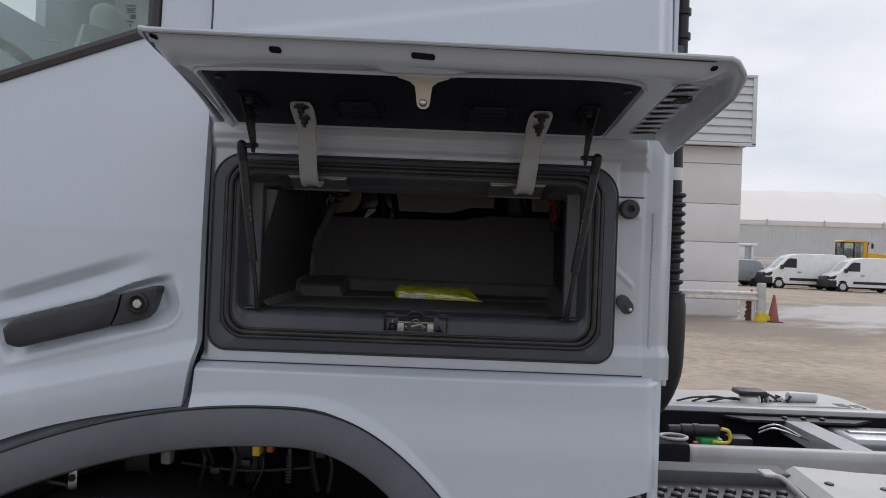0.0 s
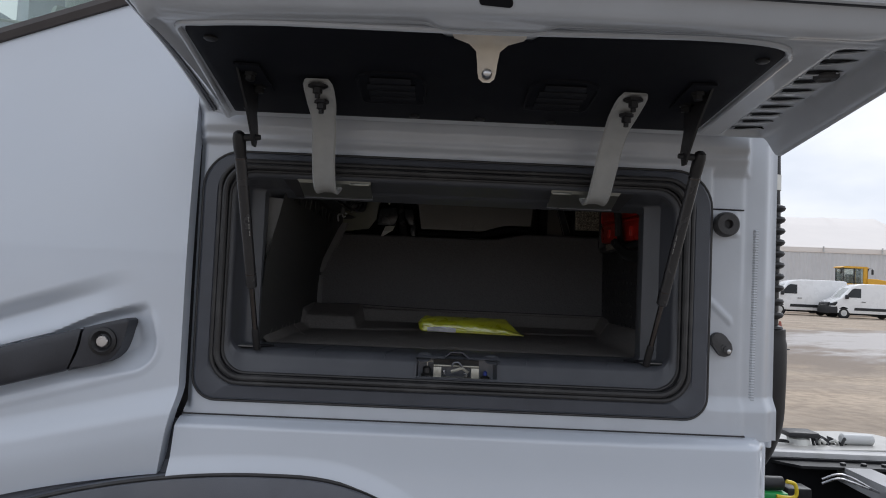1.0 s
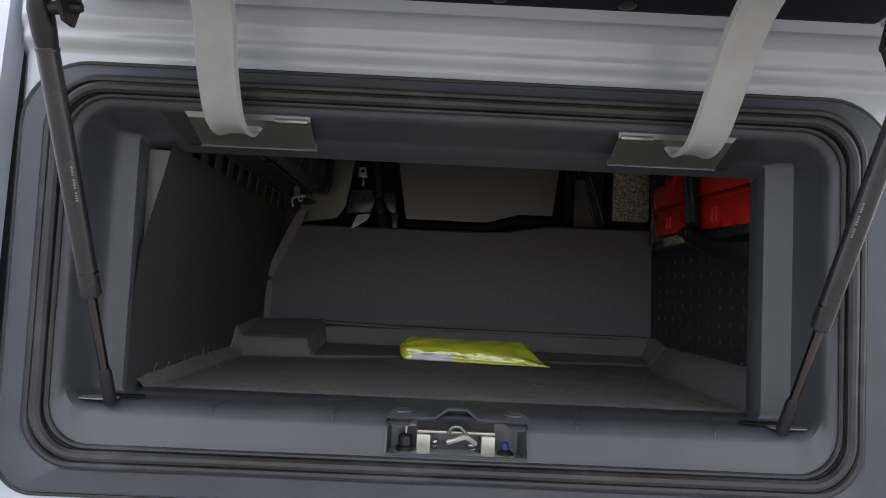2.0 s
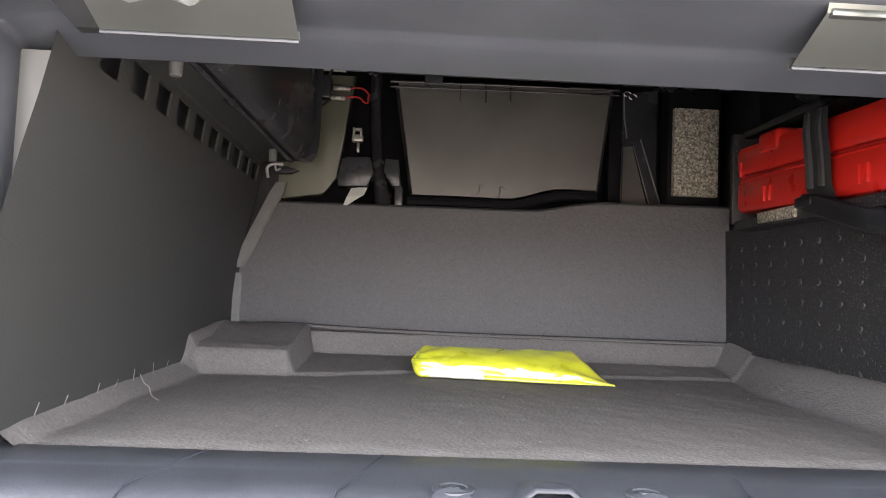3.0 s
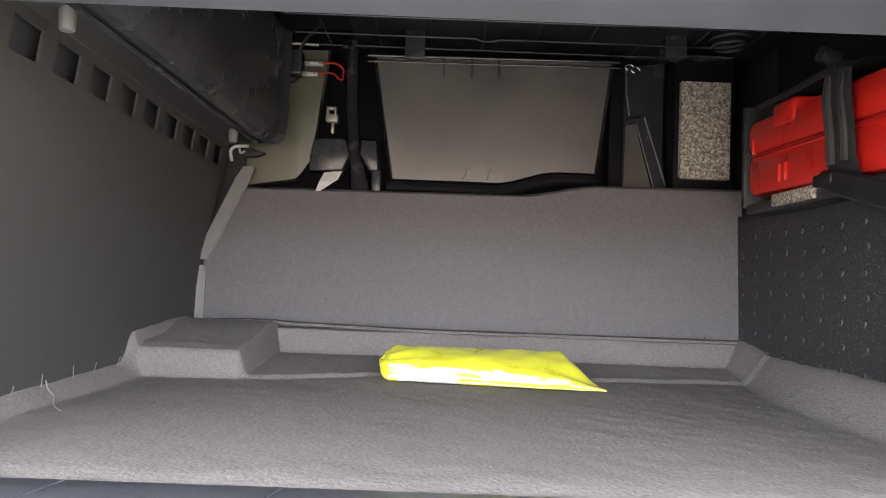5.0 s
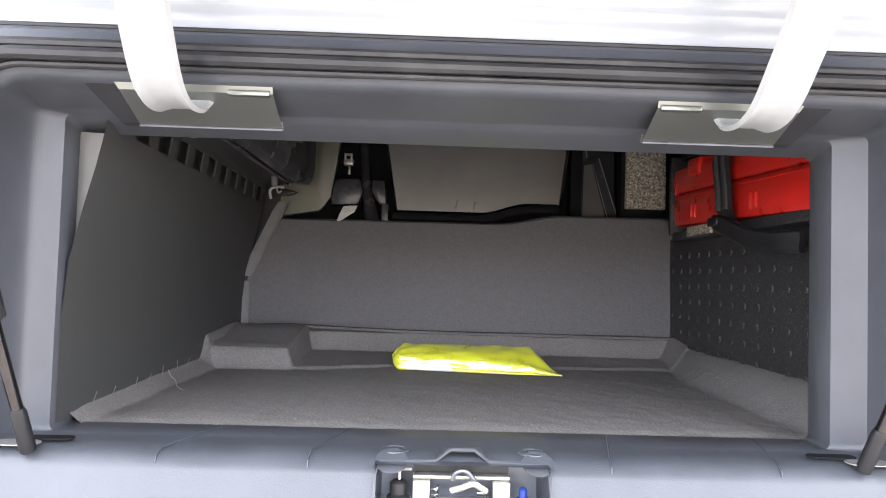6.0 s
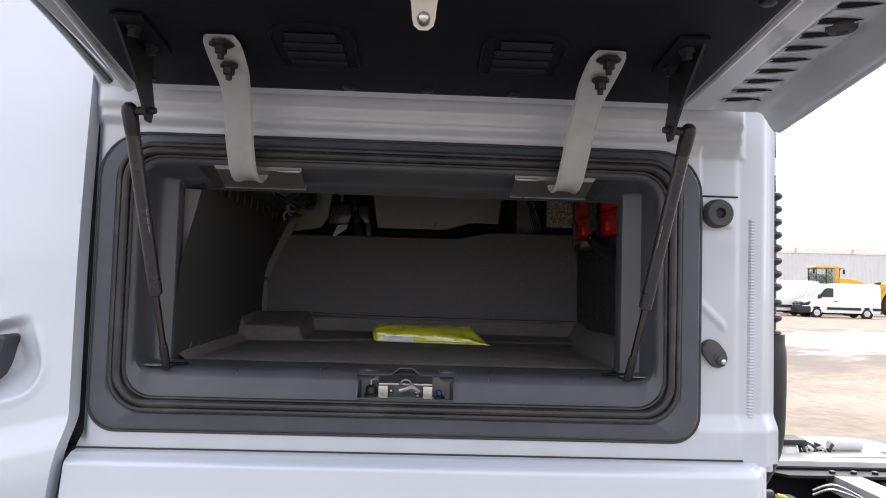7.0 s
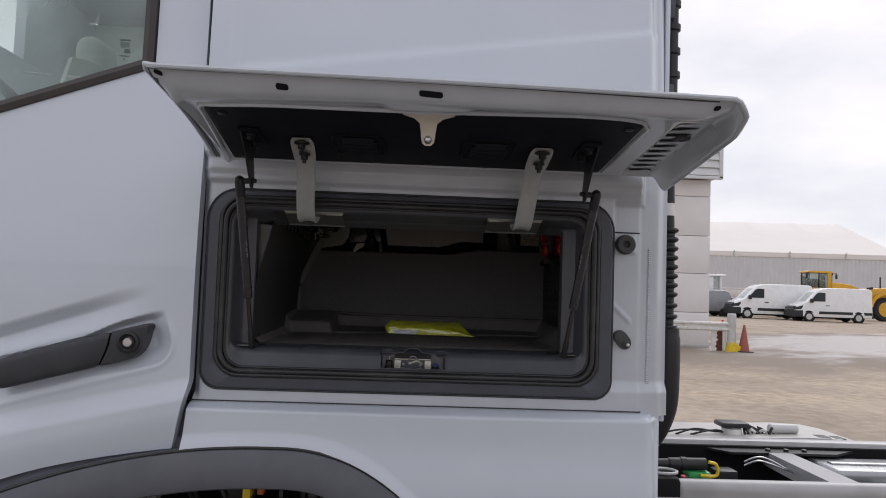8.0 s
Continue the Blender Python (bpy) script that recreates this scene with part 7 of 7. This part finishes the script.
loft(bm, [[(9.09 + a, GY - 0.17 + b, g18 + h) for a, b in ((-q, 0.0), (e, 0.0), (e, 0.30), (-q, 0.30))] for h, q, e in ((0.0, 0.20, 0.32), (0.03, 0.20, 0.30), (0.13, 0.16, 0.20), (0.24, 0.13, 0.03), (0.26, 0.12, -0.02))], True, True, True)
part("foot", bm, YELLOW, bollard, "yellow slanted foot guard", smooth=False)



def cone(x, y, h, tilt):
    ob = thing("traffic_cone", (x, y, lie(y)), "faded orange traffic cone standing by the bollard", "cone")
    m = Matrix.Translation((x, y, lie(y))) @ pose(0, 0, 0, 0, tilt, 0)
    part("cone_body", lathe(bmesh.new(), [(0.165, 0.02), (0.150, 0.06), (0.028, h - 0.01), (0.018, h)], m, 18), CONE, ob)
    part("cone_base", box(-0.20, 0.20, -0.20, 0.20, 0.0, 0.030, 0.012, m=m), CHARCOAL, ob, "black rubber cone base")


cone(9.37, 18.2, 0.76, 1)


def slab_m(pts, y, d, m):
    bm = slab(bmesh.new(), pts, y - d, y + 0.03)
    bmesh.ops.transform(bm, matrix=m, verts=bm.verts[:])
    return bm


def hull(side, half, m, round_by=0.10, tuck=0.0):
    """A body with a side outline and rounded long edges; above z 1.3 its flanks lean in by tuck a metre."""
    cx = sum(p[0] for p in side) / len(side)
    cz = sum(p[1] for p in side) / len(side)
    rings = []
    for k in range(-5, 6):
        a = radians(90 * k / 5)
        w = (half - round_by) * (1 if k > 0 else -1 if k < 0 else 0) + round_by * math.sin(a)
        inset = round_by * (1 - math.cos(a)) if k else 0.0
        ring = []
        for px, pz in side:
            d = Vector((px - cx, pz - cz))
            n = d.normalized() * min(inset, 0.8 * d.length)
            z = pz - n.y
            ring.append(m @ Vector((px - n.x, w * (1 - tuck * max(0.0, z - 1.3)), z)))
        rings.append(ring)
    return loft(bmesh.new(), rings, True, True, True)


def road_wheel(m, r, hub, ob, arch=0.0):
    """A wheel whose outer face looks towards -y of m."""
    wm = m @ pose(0, 0, 0, -90)
    if arch:
        part("wheel_arch", lathe(bmesh.new(), [(arch, 0.012), (arch, 0.12), (0.1, 0.12)], wm, 24), SHADE, ob)
    w = part("wheel", lathe(bmesh.new(), [(0.60 * r, -0.012), (0.88 * r, -0.025), (r, 0.02), (r, 0.19), (0.6 * r, 0.2)], wm, 28), TYRE, ob)
    part("rim", lathe(bmesh.new(), [(0.62 * r, -0.020), (0.57 * r, -0.022), (0.50 * r, 0.01), (0.30 * r, -0.004), (0.24 * r, -0.03), (0.05 * r, -0.034)], wm, 20), hub, w)
    for k in range(6):
        a = 2 * math.pi * k / 6
        part("rim_slot", box(-0.05 * r, 0.05 * r, -0.07 * r, 0.07 * r, -0.013, 0.004, 0.006, m=wm @ pose(0.40 * r * math.cos(a), 0.40 * r * math.sin(a), 0, 0, 0, math.degrees(a))), TYRE, w)
    return w


def van(x, y, yaw, k, long, label):
    """A high-roofed panel van, built along its own x axis with its nose at -x, 5.5 m long."""
    ob = thing("van", (x, y, lie(y)), label, "van", "parked vans")
    m = Matrix.Translation((x, y, lie(y))) @ pose(0, 0, 0, 0, 0, yaw) @ Matrix.Diagonal((k * long, k, k, 1))
    side = [(-2.70, 0.34), (-2.80, 0.55), (-2.78, 0.90), (-2.68, 1.08), (-2.45, 1.22), (-2.0, 1.40), (-1.28, 2.16), (-1.05, 2.32), (-0.70, 2.43), (-0.2, 2.47), (2.50, 2.47), (2.68, 2.40), (2.74, 2.2), (2.76, 0.60), (2.72, 0.34)]
    part("body", hull(side, 1.0, m, 0.09, 0.055), VAN_WHITE, ob, sharp=30)
    q = lambda pts, name, mt, yy=-1.0, d=0.014: part(name, slab_m(pts, yy, d, m), mt, ob)
    q([(-1.78, 1.46), (-1.70, 1.47), (-0.66, 1.47), (-0.66, 2.10), (-1.10, 2.12), (-1.28, 2.04)], "side_window", DARK_GLASS, -0.965, 0.022)
    q([(-1.15, 0.57), (1.30, 0.57), (1.30, 0.76), (-1.10, 0.76)], "side_moulding", VAN_BLACK, -1.0, 0.03)
    q([(2.16, 0.57), (2.70, 0.57), (2.70, 0.76), (2.10, 0.76)], "side_moulding", VAN_BLACK, -1.0, 0.03)
    q([(-0.62, 1.16), (-0.36, 1.16), (-0.36, 1.205), (-0.62, 1.205)], "door_handle", VAN_BLACK, -1.0, 0.03)
    # windscreen, curved round to the pillars
    bm = bmesh.new()
    sheet(bm, 10, 3, lambda u, v: m @ Vector((-1.955 + 0.655 * v + 0.10 * (2 * u - 1) ** 4 - 0.012, (-0.88 + 1.76 * u) * (1 - 0.07 * v), 1.435 + 0.69 * v + 0.018)), m.to_3x3() @ Vector((0.03, 0, -0.03)))
    part("windscreen", bm, SCREEN, ob, "windscreen coloured pale for the reflected sky")
    # black bumper wrapping round to the wheel arches, grille and lamps
    bump = [(-2.86, 0.30), (-2.88, 0.60), (-2.83, 0.80), (-2.30, 0.82), (-2.24, 0.60), (-2.28, 0.30)]
    part("bumper", hull(bump, 1.015, m, 0.08), VAN_BLACK, ob, sharp=30)
    gr = [(-2.85, 0.80), (-2.82, 1.02), (-2.72, 1.10), (-2.5, 1.10), (-2.5, 0.80)]
    part("grille", hull(gr, 0.70, m, 0.03), VAN_BLACK, ob, sharp=30)
    for z in (0.87, 0.98):
        part("grille_bar", box(-2.865, -2.83, -0.55, 0.55, z, z + 0.022, 0.006, m=m), STEEL, ob)
    lamp = [(-2.80, 0.84), (-2.76, 1.03), (-2.30, 1.17), (-2.28, 1.05), (-2.44, 0.84)]
    for s in (-1, 1):
        bm = hull(lamp, 0.17, m @ Matrix.Translation((0, s * 0.845, 0)), 0.05)
        part("headlight", bm, DARK_GLASS, ob)
    part("mirror", box(-1.80, -1.60, -1.24, -1.00, 1.36, 1.66, 0.05, m=m), VAN_BLACK, ob)
    part("sill_shadow_gap", box(-1.3, 1.35, -0.93, 0.93, 0.24, 0.36, 0.02, m=m), SHADE, ob)
    part("rear_bumper", box(2.30, 2.84, -0.99, 0.99, 0.34, 0.56, 0.04, m=m), VAN_BLACK, ob)
    for wx in (-1.85, 1.72):
        road_wheel(m @ Matrix.Translation((wx, -1.01, 0.355)), 0.355, GALV, ob, 0.44)
        part("wheel", lathe(bmesh.new(), [(0.2, 0.0), (0.355, 0.0), (0.355, 0.2), (0.2, 0.2)], m @ Matrix.Translation((wx, 0.80, 0.355)) @ pose(0, 0, 0, -90), 20), TYRE, ob)
    return ob


van(28.05, 53.4, -6, 1.10, 0.98, "white panel van parked behind another van")
van(31.2, 50.55, -6, 1.02, 0.97, "white panel van parked on the sandy yard")


def grey_van(x, y):
    """A small van with its rounded tail at x, half hidden by the dock."""
    ob = thing("grey_van", (x - 2, y, lie(y)), "dark grey small van half hidden by the dock", "van", "parked vans")
    m = Matrix.Translation((x, y, lie(y))) @ Matrix.Diagonal((1.08, 1.08, 1.05, 1))
    side = [(-4.2, 0.35), (-4.3, 0.9), (-3.4, 1.25), (-2.7, 1.9), (-2.3, 2.02), (-0.55, 2.03), (-0.25, 1.90), (-0.10, 1.60), (-0.02, 1.15), (0.0, 0.75), (-0.08, 0.36)]
    part("body", hull(side, 0.92, m, 0.12, 0.08), GREY_CAR, ob, sharp=30)
    part("side_crease", slab_m([(-3.2, 1.08), (-0.2, 1.08), (-0.2, 1.11), (-3.2, 1.11)], -0.92, 0.012, m), GREY_CAR, ob)
    part("bumper", box(-0.50, 0.05, -0.93, 0.93, 0.34, 0.62, 0.05, m=m), VAN_BLACK, ob)
    part("sill", box(-3.2, -0.9, -0.93, 0.93, 0.30, 0.44, 0.03, m=m), VAN_BLACK, ob)
    part("tail_light", box(-0.16, -0.03, -0.93, -0.80, 1.05, 1.45, 0.03, m=m), RUST, ob)
    for wx in (-3.4, -0.72):
        road_wheel(m @ Matrix.Translation((wx, -0.93, 0.33)), 0.33, GREASE, ob, 0.42)
    return ob


grey_van(26.25, 56.6)
cabin = thing("truck_cabin", (25.2, 58.0, lie(58)), "white truck cabin parked far off", "truck")
part("cabin_body", box(23.6, 26.12, 57.5, 59.6, 0.9, 2.25, 0.10), VAN_WHITE, cabin)
for x0, x1 in ((23.7, 25.42), (25.98, 26.14)):
    part("cabin_pillar", box(x0, x1, 57.5, 59.6, 2.2, 3.40, 0.05), VAN_WHITE, cabin)
part("cabin_roof", box(23.5, 26.40, 57.3, 59.7, 3.36, 3.55, 0.06), VAN_WHITE, cabin)
part("cabin_window", box(25.40, 26.0, 57.7, 59.4, 2.2, 3.38, 0.01), SCREEN, cabin)
for x in (24.0, 25.6):
    part("cabin_wheel", tube(bmesh.new(), [(x, 57.5, lie(58) + 0.5), (x, 57.9, lie(58) + 0.5)], 0.5, 20), TYRE, cabin)
trailer = thing("flat_trailer", (29, 60.0, lie(60)), "pale flat trailer standing behind the vans", "trailer")
part("bed", box(26.6, 36.0, 59.8, 62.0, 1.75, 2.30, 0.05), TENT, trailer)
part("bed_rail", box(26.6, 36.0, 59.74, 59.80, 2.36, 2.50, 0.02), TENT, trailer)
for x in (27.4, 29.5, 31.6, 33.7, 35.8):
    part("stake", box(x, x + 0.10, 59.75, 59.82, 2.28, 2.38), GALV, trailer)
for x in (28.0, 29.5, 32.5, 34.0):
    part("wheel", tube(bmesh.new(), [(x, 59.9, lie(60) + 0.5), (x, 60.3, lie(60) + 0.5)], 0.5, 20), TYRE, trailer)


def wheel_loader(x, y):
    """Built with its cab's front glass at x; the engine hood slopes away towards +x."""
    ob = thing("wheel_loader", (x, y, lie(y)), "yellow wheel loader parked behind the white vans", "loader")
    L = Matrix.Translation((x, y, lie(y)))
    cab = part("cab_base", box(0.05, 2.2, 0.0, 1.3, 1.7, 2.66, 0.06, m=L), LOADER_Y, ob)
    part("cab_glass", box(0.32, 2.0, 0.06, 1.24, 2.64, 3.92, 0.05, m=L), LOADER_GLASS, cab, "greenish loader cab glazing")
    part("cab_roof", hull([(0.12, 3.93), (0.14, 4.02), (0.35, 4.10), (2.2, 4.10), (2.36, 4.03), (2.36, 3.93)], 0.68, L @ Matrix.Translation((0, 0.65, 0)), 0.08), LOADER_Y, cab)
    for px, py, w, mt in ((0.28, 0.0, 0.06, BLACK), (0.28, 1.2, 0.06, BLACK), (1.12, -0.01, 0.08, BLACK), (1.92, 0.0, 0.34, LOADER_Y), (1.92, 1.2, 0.34, LOADER_Y)):
        part("pillar", box(px, px + w, py, py + 0.09, 2.6, 3.95, 0.02, m=L), mt, cab)
    part("seat", box(0.95, 1.45, 0.55, 1.15, 2.66, 3.45, 0.12, m=L, seg=3), BLACK, cab, "dark operator seat")
    part("steering_column", box(0.40, 0.60, 0.75, 0.95, 2.66, 3.05, 0.05, m=L), BLACK, cab)
    for px in (0.0, 2.56):
        part("mirror_arm", tube(bmesh.new(), [L @ Vector((px + (0.3 if px < 1 else -0.2), 0.0, 3.95)), L @ Vector((px, -0.15, 3.92)), L @ Vector((px, -0.15, 3.6))], 0.025, 8), BLACK, cab)
        part("mirror", box(px - 0.09, px + 0.09, -0.2, -0.12, 3.45, 3.85, 0.03, m=L), BLACK, cab)
    hood = [(2.2, 1.3), (2.2, 3.12), (3.0, 3.12), (4.0, 2.98), (4.55, 2.72), (4.7, 2.3), (4.7, 1.3)]
    part("engine_hood", hull(hood, 0.95, L @ Matrix.Translation((0, 0.85, 0)), 0.10), LOADER_Y, ob, sharp=30)
    part("exhaust", tube(bmesh.new(), [L @ Vector((2.75, 0.9, 3.05)), L @ Vector((2.75, 0.9, 3.75)), L @ Vector((2.85, 0.9, 3.95))], 0.09, 12), BLACK, ob)
    part("frame", box(-2.2, 4.4, 0.2, 1.5, 0.7, 1.8, 0.08, m=L), LOADER_Y, ob)
    for wx in (-0.9, 2.9):
        road_wheel(L @ Matrix.Translation((wx, -0.35, 0.85)) @ Matrix.Diagonal((1, 2.4, 1, 1)), 0.85, LOADER_Y, ob)
    return ob


wheel_loader(33.12, 57.0)


def tail_loader(x, y):
    """A second machine of which only the arm end and a wheel clear the vans."""
    ob = thing("wheel_loader", (x + 2, y, lie(y)), "orange-yellow wheel loader body standing past the vans", "loader")
    L = Matrix.Translation((x, y, lie(y)))
    side = [(-0.9, 1.0), (-1.0, 1.9), (-0.75, 2.45), (-0.2, 2.72), (0.9, 2.82), (2.6, 2.9), (3.6, 2.7), (3.9, 1.0)]
    part("body", hull(side, 0.95, L @ Matrix.Translation((0, 0.9, 0)), 0.14), LOADER_Y, ob, sharp=30)
    fender = [(0.86 + 1.36 * math.cos(a), 1.02 + 1.36 * math.sin(a)) for a in [radians(8 + 164 * k / 12) for k in range(13)]]
    fender += [(0.86 + 1.22 * math.cos(a), 1.02 + 1.22 * math.sin(a)) for a in [radians(172 - 164 * k / 12) for k in range(13)]]
    part("mudguard", slab_m(fender, -0.25, 0.35, L), LOADER_Y, ob)
    part("pivot", tube(bmesh.new(), [L @ Vector((-0.55, -0.1, 2.72)), L @ Vector((-0.1, -0.1, 2.80))], 0.10, 10), BLACK, ob)
    part("counterweight", box(-1.25, -0.9, 0.1, 1.6, 0.7, 1.35, 0.08, m=L), BLACK, ob)
    part("lamp_post", tube(bmesh.new(), [L @ Vector((0.78, 0.2, 2.75)), L @ Vector((0.78, 0.2, 3.75))], 0.06, 8), BLACK, ob)
    for wx in (0.86, 3.4):
        road_wheel(L @ Matrix.Translation((wx, -0.35, 1.0)) @ Matrix.Diagonal((1, 2.4, 1, 1)), 1.0, LOADER_Y, ob)
    return ob


tail_loader(38.95, 57.0)

# storage tent: corrugated wall, pale fabric roof with a gable end, stub posts along the eave
HALL = Matrix.Translation((34.2, 79.0, lie(79))) @ pose(0, 0, 0, 0, 0, -8)
hall = thing("storage_tent", (34.2, 79.0, lie(79)), "large pale fabric-roofed storage hall with a grey corrugated wall", "building")
bm = bmesh.new()
u, pts = -22.0, []
while u < 21.0:
    for dx, dy in ((0.0, 0.0), (0.16, 0.0), (0.22, 0.035), (0.38, 0.035)):
        pts.append((u + dx, -dy))
    u += 0.44
loft(bm, [[HALL @ Vector((px, py, z)) for px, py in pts] for z in (0.0, 6.45)], closed=False)
part("wall", bm, TENT_WALL, hall, "grey corrugated steel wall", smooth=False)
part("gable_wall", loft(bmesh.new(), [[HALL @ Vector((uu, v, z)) for v, z in ((0.0, 0.0), (0.0, 6.9), (16.2, 12.0), (32.4, 6.9), (32.4, 0.0))] for uu in (21.0, 21.1)], True, True, True), TENT_WALL, hall, smooth=False)
part("eave_band", box(-22, 21.15, -0.12, 0.30, 6.40, 6.98, 0.03, m=HALL), TENT, hall)
bays = [-22.0, -15.9, -9.75, -3.6, 2.6, 8.75, 14.9, 21.2]
bm = bmesh.new()
rings = []
for a, b in zip(bays, bays[1:]):
    for k in range(6):
        t = k / 6
        sag = -0.10 * math.sin(math.pi * t)
        rings.append([HALL @ Vector((a + (b - a) * t, v, 6.95 + (5.15 + sag) * (1 - abs(v - 16.2) / 16.2) - 0.02 * math.sin(math.pi * min(1, v / 16.2)))) for v in (-0.15, 5.0, 10.5, 16.2, 22.0, 32.5)])
rings.append([HALL @ Vector((bays[-1], v, 6.95 + 5.15 * (1 - abs(v - 16.2) / 16.2))) for v in (-0.15, 5.0, 10.5, 16.2, 22.0, 32.5)])
loft(bm, rings, closed=False)
part("roof", bm, TENT, hall, "pale fabric roof")
for uu in bays[1:-1]:
    part("stub_post", box(uu, uu + 0.12, -0.30, -0.15, 6.45, 7.10, m=HALL), GALV, hall)

# long low sheds on the side that the cab's paint mirrors
shed = thing("long_shed", (-10, -70, 0), "long low grey shed across the yard", "building")
part("shed_wall", box(-90, 70, -75, -70, 0, 6.5), TENT_WALL, shed)
part("shed_roof", box(-91, 71, -76, -69.5, 6.5, 7.0), LOUVRE, shed)
for k in range(12):
    part("shed_door", box(-80 + 12 * k, -75 + 12 * k, -70.0, -69.9, 0, 4.5), CLAD, shed)
